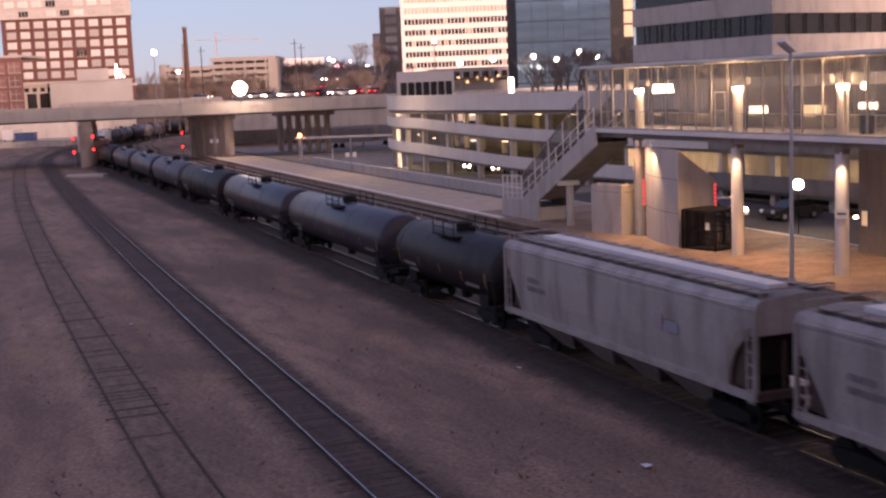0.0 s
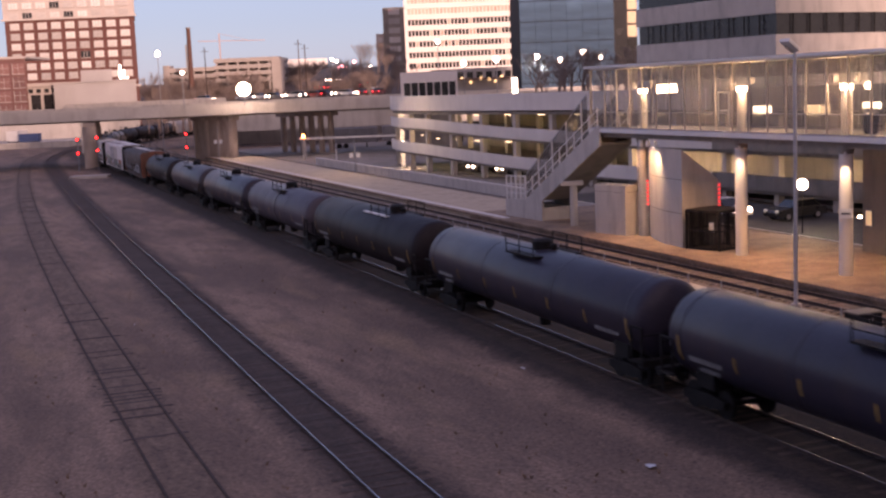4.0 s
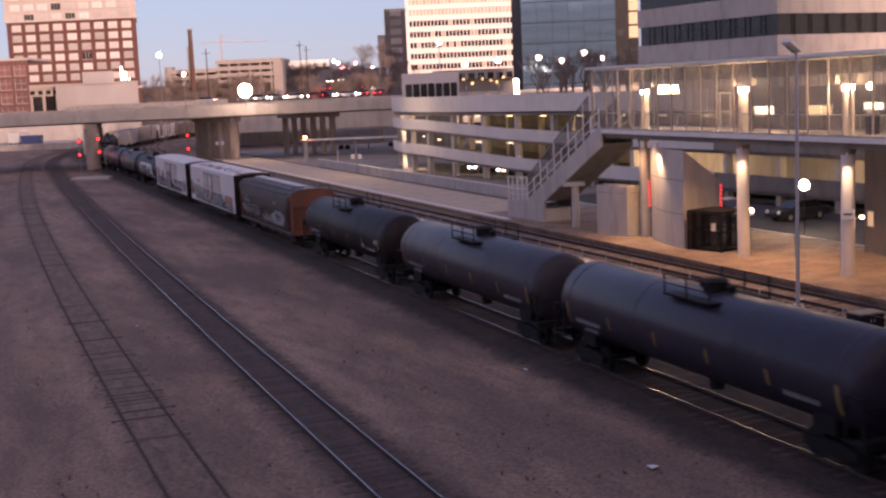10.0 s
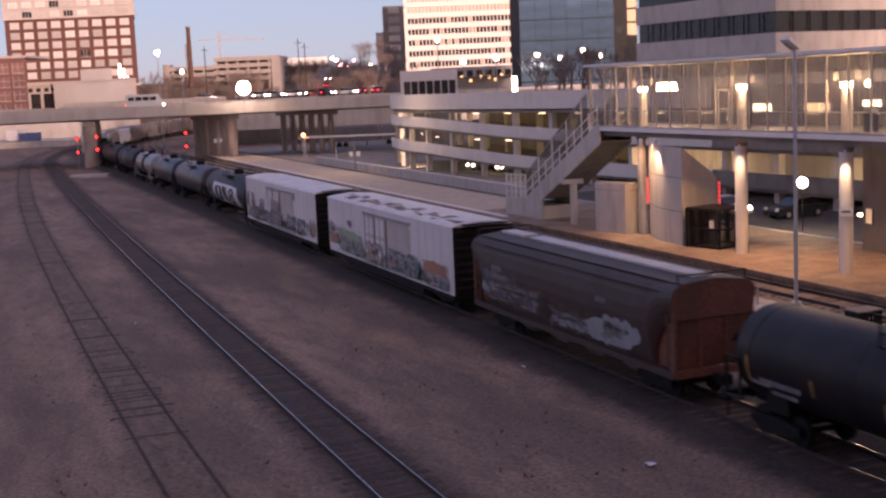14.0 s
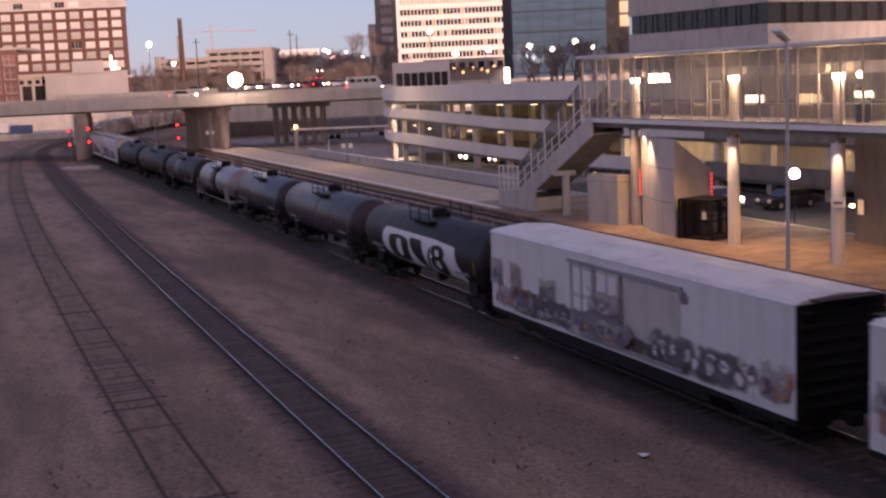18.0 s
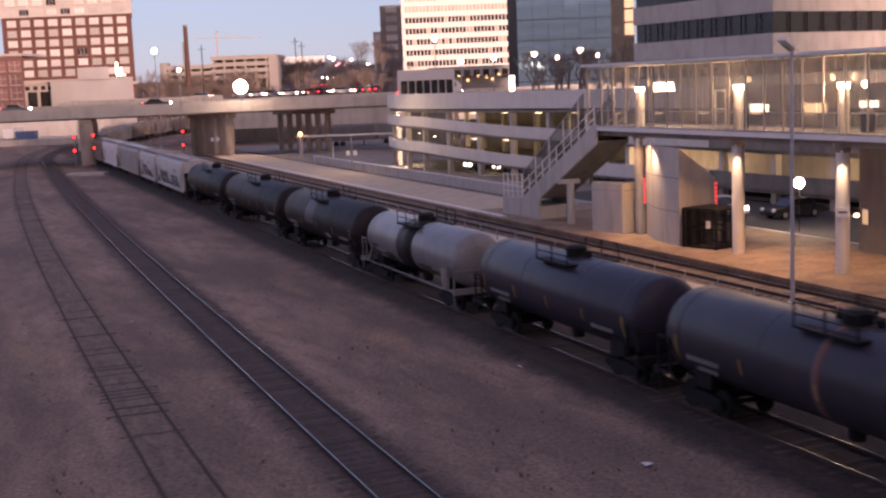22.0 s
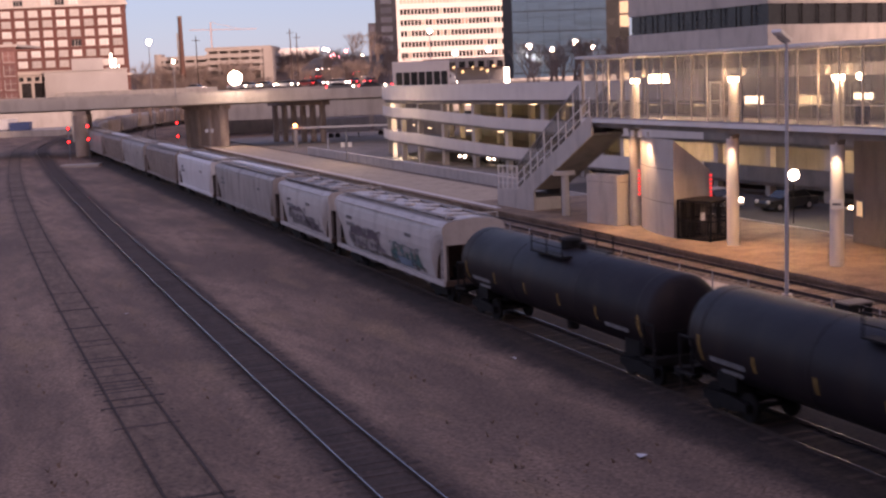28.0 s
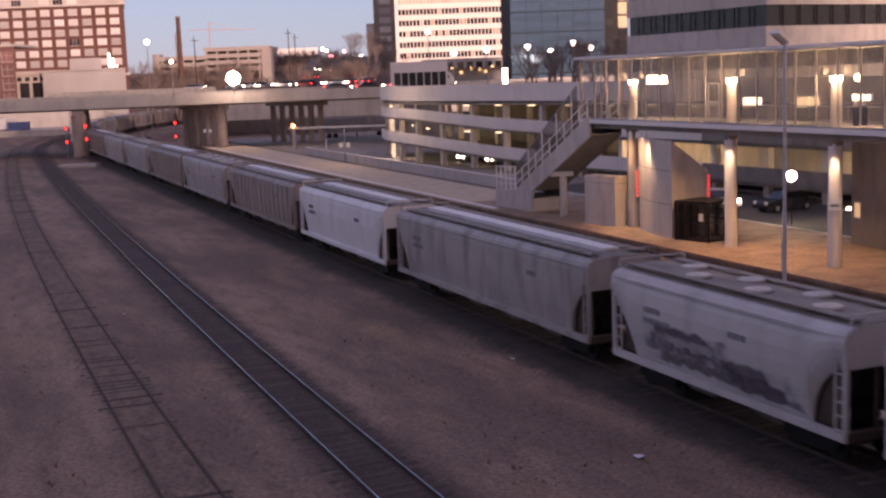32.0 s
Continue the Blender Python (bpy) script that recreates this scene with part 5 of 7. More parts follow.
def vehicle(at, paint, kind="car", lights=True):
    t = thing("car" if kind == "car" else "van", {0: "silver saloon car with pale cabin", 1: "black saloon car with lit lamps", 2: "white saloon car with lit lamps", 3: "dark red saloon car on asphalt", 4: "grey saloon car with dark windows"}[paint] if kind == "car" else "white delivery van driving over the bridge", kind, at=at, group="cars on the roads" if kind == "car" else "")
    L = 2.2 if kind == "car" else 3.0
    if kind == "car":
        part("body", saloon, PAINTS[paint], t)
        part("cabin", cabin, M_PANE, t, "dark glazed cabin")
        part("roof_panel", Mesh().box(-1.05, 0.3, -0.74, 0.74, 1.425, 1.46), PAINTS[paint], t)
    else:
        part("body", van_body, PAINTS[2], t)
        part("windscreen", Mesh().add([(3.07, -0.9, 1.35), (3.07, 0.9, 1.35), (2.36, 0.9, 2.3), (2.36, -0.9, 2.3)], [(0, 1, 2, 3)]), M_PANE, t)
        for i in range(4):
            part("side_window", Mesh().box(-2.6 + i * 1.2, -1.6 + i * 1.2, -1.065, -1.05, 1.5, 2.1), M_PANE, t)
    for x in (-L * 0.62, L * 0.62):
        for y in (-0.8, 0.8):
            w = part("wheel", wheel_car, None, t, at=pose(x, y, 0.33))
            part("rim", rim_car, None, w)
    for y in (-0.62, 0.62):
        part("head_light", Mesh().ball((L + 0.03, y, 0.72), 0.16, 8, 6), G_HEAD if lights else M_WHITE, t)
        part("tail_light", Mesh().ball((-L - 0.06, y, 0.8), 0.13, 8, 6), G_TAIL if lights else M_BRICK, t)
    return t


# queues on the second overpass and on the street that climbs the hill
ROAD2 = 9.4
over2 = tagged(part("upper_road", Mesh().box(-78, 120, 263.5, 275, 8.9, ROAD2), M_ASPH), "road deck of the second overpass", "road", kind="structure")
for x in (-74.7, -45):
    part("overpass_pier", Mesh().box(x - 0.8, x + 0.8, 265, 273, GZ, 8.9), M_CONC, over2)
part("overpass_parapet", Mesh().box(-78, -44, 263.2, 263.5, 8.7, 10.2), M_CONC, over2)
for x, y, rz, c in ((-48.8, 266, -25, 2), (-37.4, 266, -30, 0), (-34.1, 266, -24, 4), (-30.1, 266, -32, 2), (-28.9, 266, -28, 1), (-26.0, 266, 160, 3), (-23.3, 266, -35, 1), (-18.7, 266, -30, 2), (-40.1, 266, -25, 0)):
    vehicle(pose(x, y, ROAD2, rz=rz), c)
vehicle(pose(-11.9, 264.5, ROAD2, rz=75), 3)
vehicle(pose(-15.5, 268, ROAD2, rz=92), 1)
street = tagged(part("hill_street", Mesh().add([(-38, 300, 7.5), (-14, 300, 7.5), (-14, 430, 18.2), (-38, 430, 18.2)], [(0, 1, 2, 3)]), M_ASPH), "street climbing the hill", "road", kind="structure")
for x, y, rz, c in ((-29.3, 341, 90, 3), (-20.7, 342, 90, 1), (-16.4, 335, -90, 2), (-31.1, 367, -90, 1), (-27.8, 368, -90, 2), (-32.0, 341, 90, 3), (-19.4, 349, 90, 4)):
    vehicle(pose(x, y, 7.5 + (y - 300) * 10.7 / 130, rz=rz), c)
G_PINK = glow("pink_street_light", (1.0, 0.30, 0.36), 5)
for x, y, z, k in ((-32.5, 428, 18.3, 1), (-31.4, 428, 18.8, 1), (-29.8, 428, 18.2, 1), (-33.2, 428, 20.4, 0), (-24.5, 428, 16.8, 0), (-21.6, 428, 18.2, 0), (-27.2, 428, 20.0, 1), (-34.5, 428, 21.0, 0)):
    street_lamp(x, y, 7.5 + (y - 300) * 10.7 / 130 - 0.2, z, 0.45, G_PINK if k else G_STREET, "pink light glowing over the hill road" if k else "street light glowing over the hill road")
# cars by the garage
for x, y, rz, c in ((5.9, 155.4, 30, 0), (7.5, 152.6, 32, 1), (9.2, 149.8, 31, 2), (10.8, 147.0, 28, 4), (12.5, 144.0, 30, 0), (14.1, 141.2, 31, 0), (15.8, 138.4, 27, 2), (17.4, 135.6, 30, 1), (19.0, 132.8, 30, 0)):
    # lamps switched on to stand in for glints on the parked cars
    vehicle(pose(x, y, 0.0, rz=rz - 180), c, lights=c in (0, 2))
for x, y, rz, c in ((21.6, 93.6, -70, 2), (26.0, 90.6, 205, 1), (29.5, 79.5, 115, 4)):
    vehicle(pose(x, y, 0.05, rz=rz), c, lights=c == 2)
VAN = vehicle(pose(-179, 200, 8.75), 2, "van")
MOVERS = [(vehicle(pose(-200, 198, 8.75), c), t0, px) for c, t0, px in ((2, 17.0, 230), (1, 21.0, 177), (4, 23.0, 138))] + [(VAN, 13.0, 151)]


def bridge_lane(x):
    """Place and heading on the near lane of the bridge."""
    for (xa, ya), (xb, yb) in zip(BX, BX[1:]):
        if xa <= x <= xb:
            return ya + (yb - ya) * (x - xa) / (xb - xa) + 3.2, math.degrees(math.atan2(yb - ya, xb - xa))
    return BX[0][1] + 3.2, 5.0


# ---- loose stones, scraps and dry weeds on the gravel ----
sg2 = random.Random(77)
st = Mesh()
stone_count = 0
while stone_count < 700:
    y = 31 + 70 * sg2.random() ** 1.7
    x = sg2.uniform(-0.36, 0.36) * y
    sm = (y - 30) / math.cos(-0.3653)
    gap = (x - line_main(sm)[0]) * 0.934
    if -2.0 < gap < 30 or abs((x - line_second(y - 32)[0])) < 1.2:
        continue
    r = sg2.uniform(0.03, 0.075)
    a = sg2.uniform(0, 6.28)
    pts = [(x + r * math.cos(a + k * 1.2566) * sg2.uniform(0.7, 1.2), y + r * math.sin(a + k * 1.2566) * sg2.uniform(0.7, 1.2), GZ + 0.02) for k in range(5)]
    top_p = (x, y, GZ + 0.03 + r * sg2.uniform(0.25, 0.6))
    st.add(pts + [top_p], [(k, (k + 1) % 5, 5) for k in range(5)])
    stone_count += 1
tagged(part("loose_stones", st, mat("loose_stone", (0.30, 0.21, 0.16), (0.2, 0.14, 0.11), 0.95, scale=0.7, fine=9, bump=0.3)), "loose pale and dark stones on the gravel", "stones", kind="stuff")
weeds = Mesh()
for _ in range(240):
    y = 34 + 120 * sg2.random() ** 1.5
    x = line_second(y - 32)[0] + sg2.choice((sg2.uniform(3.0, 9.0), sg2.uniform(-4.0, -2.6), sg2.uniform(-9.5, -7.5)))
    for k in range(5):
        a, h = sg2.uniform(0, 6.28), sg2.uniform(0.06, 0.2)
        weeds.add([(x - 0.02, y, GZ), (x + 0.02, y, GZ), (x + 0.1 * math.cos(a), y + 0.1 * math.sin(a), GZ + h)], [(0, 1, 2)])
tagged(part("dry_weeds", weeds, mat("dry_weed", (0.30, 0.21, 0.15), (0.2, 0.14, 0.10), 0.95, bump=0)), "sparse dry brown weeds between the tracks", "weeds", kind="stuff")
for x, y, w in ((5.73, 34.6, 0.22), (-3.4, 36.5, 0.14), (9.0, 44.0, 0.16), (3.0, 47.5, 0.14), (-15.4, 60.5, 0.2)):
    sc = part("paper_scrap", Mesh().add([(-w, -0.1, 0.03), (w, -0.14, 0.05), (w * 0.8, 0.12, 0.09), (-w * 0.7, 0.1, 0.04)], [(0, 1, 2, 3)]), M_WHITE, at=pose(x, y, GZ + 0.03, rz=x * 50))
    tagged(sc, "crumpled pale paper scrap on gravel", "litter")


# ---- rail cars ----
# a car's own space: x forward, y to its left, z up from the rail head; its right side faces the yard
def car_mat(name, a, b, rough=0.55, dirt=0.5, spec=0.5):
    return mat(name, a, b, rough, scale=0.5, fine=8, bump=0.06, dirt=dirt, dirt_col=(0.075, 0.052, 0.04), spec=spec)


T_BLACK = car_mat("black_tank_paint", (0.020, 0.0155, 0.019), (0.014, 0.0105, 0.013), 0.5, 0.2, 0.2)
T_DARK = car_mat("dark_grey_tank_paint", (0.049, 0.043, 0.056), (0.036, 0.0315, 0.042), 0.38, 0.25, 0.25)
T_NAVY = car_mat("blue_black_tank_paint", (0.039, 0.035, 0.054), (0.028, 0.0255, 0.039), 0.35, 0.2, 0.25)
T_GREY = car_mat("grey_tank_paint", (0.086, 0.076, 0.099), (0.064, 0.057, 0.075), 0.45, 0.25, 0.25)
T_WHITE = car_mat("white_tank_paint", (0.235, 0.228, 0.24), (0.185, 0.18, 0.19), 0.32, 0.35)
H_GREY = car_mat("grey_hopper_paint", (0.41, 0.375, 0.36), (0.33, 0.30, 0.285), 0.5, 0.5)
H_PALE = car_mat("pale_hopper_paint", (0.56, 0.53, 0.515), (0.49, 0.46, 0.445), 0.5, 0.22)
H_WHITE = car_mat("white_hopper_paint", (0.74, 0.73, 0.74), (0.66, 0.65, 0.66), 0.5, 0.15)
H_DULL = car_mat("dull_grey_hopper_paint", (0.25, 0.22, 0.205), (0.18, 0.155, 0.145), 0.6, 0.5)
H_BROWN = car_mat("brown_hopper_paint", (0.066, 0.038, 0.033), (0.046, 0.027, 0.024), 0.6, 0.4)
H_ORANGE = car_mat("rusty_orange_end", (0.25, 0.088, 0.054), (0.11, 0.042, 0.03), 0.7, 0.7)
B_WHITE = car_mat("white_boxcar_paint", (0.74, 0.72, 0.725), (0.66, 0.64, 0.645), 0.5, 0.12)
B_ROOF = mat("flaking_white_roof", (0.70, 0.68, 0.665), (0.62, 0.60, 0.58), 0.5, scale=0.35, fine=5, bump=0.05, dirt=0.4, dirt_col=(0.35, 0.2, 0.15))
B_TAN = car_mat("faded_tan_paint", (0.56, 0.52, 0.495), (0.48, 0.44, 0.415), 0.6, 0.3)
H_RUST = car_mat("rust_brown_slope", (0.105, 0.066, 0.052), (0.055, 0.036, 0.03), 0.85, 0.6)
M_DATA = mat("faded_lettering", (0.22, 0.22, 0.225), (0.13, 0.13, 0.135), 0.6, scale=3, fine=20, bump=0.0)
M_FADE = mat("faded_spray_haze", (0.44, 0.42, 0.415), (0.31, 0.285, 0.28), 0.7, scale=1.6, fine=7, bump=0)
M_TEAL = mat("teal_spray", (0.035, 0.21, 0.18), (0.07, 0.13, 0.20), 0.6, scale=1.2, fine=6, bump=0)
M_SLATE = mat("slate_spray", (0.13, 0.12, 0.17), (0.24, 0.20, 0.22), 0.6, scale=1.2, fine=6, bump=0)
M_PINK = mat("orange_spray", (0.46, 0.18, 0.11), (0.46, 0.28, 0.16), 0.6, scale=1.2, fine=6, bump=0)
M_DKG = mat("dark_spray", (0.07, 0.07, 0.09), (0.13, 0.11, 0.12), 0.6, scale=1.2, fine=6, bump=0)
M_LIMEY = mat("yellow_green_spray", (0.42, 0.42, 0.22), (0.16, 0.30, 0.28), 0.6, scale=1.2, fine=6, bump=0)
M_ICE = mat("pale_blue_spray", (0.28, 0.32, 0.345), (0.38, 0.38, 0.39), 0.6, scale=1.2, fine=6, bump=0)

wheel_me = Mesh().tube((0, -0.07, 0), (0, 0.07, 0), 0.46, 0.46, 18).tube((0, -0.09, 0), (0, -0.06, 0), 0.2, 0.2, 10).data("wheel", M_BLACK)
side_me = Mesh()
side_me.add([(x, y, z) for y in (-0.09, 0.09) for x, z in ((-1.15, 0.38), (-1.15, 0.62), (-0.45, 0.72), (0.45, 0.72), (1.15, 0.62), (1.15, 0.38), (0.4, 0.28), (-0.4, 0.28))],
            [tuple(range(8)), tuple(range(8, 16))[::-1]] + [(i, (i + 1) % 8, 8 + (i + 1) % 8, 8 + i) for i in range(8)])
side_me = side_me.data("side_frame", M_BLACK)
axle_me = Mesh().tube((0, -0.75, 0), (0, 0.75, 0), 0.09, 0.09, 8).data("axle", M_BLACK)
bolster_me = Mesh().box(-0.25, 0.25, -1.0, 1.0, 0.4, 0.72).data("bolster", M_BLACK)
coupler_me = Mesh().box(0, 0.75, -0.12, 0.12, 0.75, 1.0).box(0.55, 0.85, -0.2, 0.2, 0.7, 1.05).data("coupler", M_BLACK)


def running_gear(car, half, inset=1.9):
    """Two bogies and a coupler at each end."""
    for sgn in (-1, 1):
        bo = part("bogie", bolster_me, None, car, at=pose(sgn * (half - inset), 0, 0))
        for o in (-0.88, 0.88):
            for y in (-0.75, 0.75):
                part("wheel", wheel_me, None, bo, at=pose(o, y, 0.46))
            part("axle", axle_me, None, bo, at=pose(o, 0, 0.46))
        for y in (-0.98, 0.98):
            part("side_frame", side_me, None, bo, at=pose(0, y, 0))
        part("coupler", coupler_me, None, car, at=pose(sgn * (half - 0.12), 0, 0, rz=0 if sgn > 0 else 180))


def haze_mat(name, a, b, dense=1.0):
    """Old spray paint: cloudy, worn through in places and thin at its edges."""
    m = mat(name, a, b, 0.7, scale=1.3, fine=6, bump=0)
    nd, ln = m.node_tree.nodes, m.node_tree.links
    tc = nd.new("ShaderNodeTexCoord")
    sep = nd.new("ShaderNodeSeparateXYZ")
    ln.new(tc.outputs["Generated"], sep.inputs[0])

    def calc(op, p, q):
        n = nd.new("ShaderNodeMath")
        n.operation = op
        for k, v in ((0, p), (1, q)):
            if isinstance(v, (int, float)):
                n.inputs[k].default_value = v
            else:
                ln.new(v, n.inputs[k])
        return n.outputs[0]

    edge = [calc("POWER", calc("MULTIPLY", calc("ABSOLUTE", calc("SUBTRACT", sep.outputs[k], 0.5), 0), 2.0), 3.0) for k in (0, 2)]
    core = calc("SUBTRACT", 1.0, calc("MAXIMUM", edge[0], edge[1]))
    nz = nd.new("ShaderNodeTexNoise")
    nz.noise_dimensions = "4D"
    nz.inputs["Scale"].default_value, nz.inputs["Detail"].default_value = 1.5, 6
    ln.new(tc.outputs["Object"], nz.inputs["Vector"])
    oi = nd.new("ShaderNodeObjectInfo")
    ln.new(calc("MULTIPLY", oi.outputs["Random"], 40.0), nz.inputs["W"])
    mr = nd.new("ShaderNodeMapRange")
    mr.interpolation_type = "SMOOTHSTEP"
    mr.inputs[1].default_value, mr.inputs[2].default_value, mr.inputs[4].default_value = 0.78, 1.12, dense
    ln.new(calc("ADD", calc("MULTIPLY", core, 0.62), nz.outputs[0]), mr.inputs[0])
    tr, mx = nd.new("ShaderNodeBsdfTransparent"), nd.new("ShaderNodeMixShader")
    ln.new(mr.outputs[0], mx.inputs[0])
    ln.new(tr.outputs[0], mx.inputs[1])
    ln.new(nd["Principled BSDF"].outputs[0], mx.inputs[2])
    ln.new(mx.outputs[0], nd["Material Output"].inputs[0])
    return m


Z_GREY = haze_mat("cloudy_grey_spray", (0.20, 0.18, 0.19), (0.10, 0.085, 0.09), 0.9)
Z_PALE = haze_mat("cloudy_pale_spray", (0.46, 0.43, 0.42), (0.34, 0.31, 0.30), 0.8)
Z_TEAL = haze_mat("cloudy_teal_spray", (0.02, 0.15, 0.125), (0.035, 0.075, 0.085))
Z_BLUE = haze_mat("cloudy_blue_spray", (0.10, 0.21, 0.30), (0.22, 0.27, 0.34))
Z_PLUM = haze_mat("cloudy_plum_spray", (0.15, 0.105, 0.135), (0.085, 0.07, 0.08), 0.95)
Z_ORANGE = haze_mat("cloudy_orange_spray", (0.46, 0.17, 0.10), (0.36, 0.20, 0.14), 0.9)
Z_BROWN = haze_mat("cloudy_brown_grime", (0.12, 0.085, 0.065), (0.06, 0.043, 0.035), 0.8)


def at_side(y, z):
    """y: the side's distance, or a function that gives it by height."""
    return y(z) if callable(y) else y


def haze(car, x0, x1, z0, z1, y, material, label):
    """A cloudy sprayed area that follows the car's side."""
    m = Mesh()
    m.rings([[(x0 + (x1 - x0) * i / 4, at_side(y, z0 + (z1 - z0) * k / 6), z0 + (z1 - z0) * k / 6) for i in range(5)] for k in range(7)], close=False, cap=False)
    return part("graffiti", m, material, car, label)


def spray(car, x0, x1, z0, z1, y, material, seed, label, slope=0.0):
    """A ragged sprayed shape on a flat side."""
    g = random.Random(seed)
    n = 16
    up, lo = [], []
    for i in range(n + 1):
        x = x0 + (x1 - x0) * i / n
        e = math.sin(math.pi * min(1, max(0.08, i / n * 1.0))) ** 0.4
        mid, h = (z0 + z1) / 2 + slope * (i / n - 0.5), (z1 - z0) / 2
        zu, zl = mid + h * e * g.uniform(0.55, 1.0), mid - h * e * g.uniform(0.7, 1.0)
        up.append((x, at_side(y, zu), zu))
        lo.append((x, at_side(y, zl), zl))
    m = Mesh()
    m.rings([lo, up], close=False, smooth=False, cap=False)
    return part("graffiti", m, material, car, label)


def tag_row(car, x0, x1, z0, z1, y, edge, fill, n, seed):
    """A row of sprayed letters: a cloudy backing, worn filled shapes leaning into each other, broken outlines, a few strokes."""
    g = random.Random(seed + 500)
    r, w = (z1 - z0) / 2, (x1 - x0) / n
    haze(car, x0 - 0.4, x1 + 0.4, z0 - 0.1, z1 + 0.25, (lambda z: at_side(y, z)), Z_PALE, "cloudy faded graffiti backing")
    layers = {}

    def put_face(material, pts, lift):
        layers.setdefault(material, Mesh()).add([(px, at_side(y, pz) - lift, pz) for px, pz in pts], [tuple(range(len(pts)))])

    def stroke(material, a, b, wide, lift):
        d = Vector((b[0] - a[0], b[1] - a[1]))
        if d.length > 0.01:
            e = Vector((-d.y, d.x)).normalized() * wide / 2
            put_face(material, [(p[0] + q * e.x, p[1] + q * e.y) for p, q in ((a, 1), (a, -1), (b, -1), (b, 1))], lift)

    for i in range(n):
        cx, cz, lean = x0 + (i + 0.5) * w, (z0 + z1) / 2 + g.uniform(-0.15, 0.15) * r, g.uniform(-0.3, 0.5) * w
        for k in range(3):
            ox, oz, ra, rb = g.uniform(-0.3, 0.3) * w, g.uniform(-0.45, 0.45) * r, g.uniform(0.18, 0.42) * w, g.uniform(0.25, 0.55) * r
            pts = []
            for q in range(8):
                f = g.uniform(0.7, 1.15)
                dz = oz + rb * f * math.sin(6.28318 * q / 8)
                pts.append((cx + ox + ra * f * math.cos(6.28318 * q / 8) + lean * dz / r * 0.5, cz + dz))
            put_face(fill[(i + k + g.randrange(2)) % len(fill)], pts, 0.004 + 0.001 * k + 0.0001 * i)
            if g.random() < 0.7:
                for q in range(8):
                    if g.random() < 0.7:
                        stroke(edge, pts[q], pts[(q + 1) % 8], g.uniform(0.04, 0.08), 0.009 + 0.0002 * q)
        for k in range(3):
            a = (cx + g.uniform(-0.5, 0.5) * w, cz + g.uniform(-0.8, 0.8) * r)
            stroke(g.choice([edge, M_ICE, edge]), a, (a[0] + g.uniform(-0.2, 0.2), a[1] + g.uniform(-0.3, 0.3)), 0.045, 0.012 + 0.0003 * k)
    for material, m in layers.items():
        tagged(part("graffiti", m, material, car, "layered sprayed letters"), kind="stuff")


def tank_car(length, paint, label, radius=1.46, centre=2.4, band=None, stripes=6, platform=0.0, lit_walk=False, white_frame=False, ends=None):
    """A tank car: shell with domed ends, manway, platform, sill, ladders and gear."""
    car = thing("tank_car", label, "tank car", group="cars of the train")
    h = length / 2
    cap = 0.62
    n = 28
    rows = []
    for i in range(7):
        a = math.pi / 2 * i / 6
        rows.append((-h + cap - cap * math.cos(a), max(0.02, radius * math.sin(a))))
    rows += [(-x, r) for x, r in rows[::-1]]
    m = Mesh()
    m.rings([[(x, r * math.cos(6.28318 * k / n), centre + r * math.sin(6.28318 * k / n)) for k in range(n)] for x, r in rows])
    part("tank_shell", m, paint, car)
    for x in (-h + 1.2, -h * 0.33, h * 0.33, h - 1.2):
        m = Mesh()
        m.rings([[(x + o, (radius + r) * math.cos(6.28318 * k / n), centre + (radius + r) * math.sin(6.28318 * k / n)) for k in range(n)] for o, r in ((-0.03, 0), (-0.03, 0.008), (0.03, 0.008), (0.03, 0))], cap=False)
        part("weld_band", m, paint, car)
    if band:
        b0, b1, bm_ = band
        m = Mesh()
        m.rings([[(x, (radius + r) * math.cos(6.28318 * k / n), centre + (radius + r) * math.sin(6.28318 * k / n)) for k in range(n)] for x, r in ((b0, 0), (b0, 0.012), (b1, 0.012), (b1, 0))], cap=False)
        part("colour_band", m, bm_, car, "black painted band round the middle")
    fr = T_WHITE if white_frame else M_BLACK
    top = centre + radius
    part("manway", Mesh().tube((platform, 0, top - 0.1), (platform, 0, top + 0.3), 0.42, 0.42, 14).tube((platform, 0, top + 0.3), (platform, 0, top + 0.4), 0.46, 0.3, 14), M_BLACK, car, "black manway dome")
    for o in (-0.85, 0.8):
        part("valve", Mesh().tube((platform + o, 0.1, top - 0.05), (platform + o, 0.1, top + 0.2), 0.14, 0.14, 10).tube((platform + o, 0.1, top + 0.2), (platform + o, 0.1, top + 0.26), 0.19, 0.1, 10), M_BLACK, car)
    fb = M_BLACK
    for y0, y1 in ((-1.15, -0.6), (0.6, 1.15)):
        part("walk_plate", Mesh().box(platform - (3.6 if lit_walk and y0 < 0 else 1.4), platform + (0.6 if lit_walk and y0 < 0 else 1.4), y0 + (0.25 if lit_walk and y0 < 0 else 0), y1, top - 0.22, top - 0.16), M_STEEL_W if lit_walk and y0 < 0 else fb, car)
    for y in (-1.12, 1.12):
        m = Mesh()
        for x in (-1.35, 0, 1.35):
            m.bar((platform + x, y, top - 0.2), (platform + x, y, top + 0.5), 0.04, 0.04)
        for z in (0.18, 0.5):
            m.bar((platform - 1.35, y, top + z), (platform + 1.35, y, top + z), 0.035, 0.035)
        part("guard_rail", m, M_BLACK, car)
    for y in (1,):
        m = Mesh()
        for o in (-0.22, 0.22):
            m.bar((platform + 0.2 + o, y * (radius + 0.06), centre - 1.5), (platform + 0.2 + o, y * (radius + 0.06), centre + 0.3), 0.04, 0.04)
            m.bar((platform + 0.2 + o, y * (radius + 0.06), centre + 0.3), (platform + 0.2 + o, y * 1.1, top - 0.2), 0.04, 0.04)
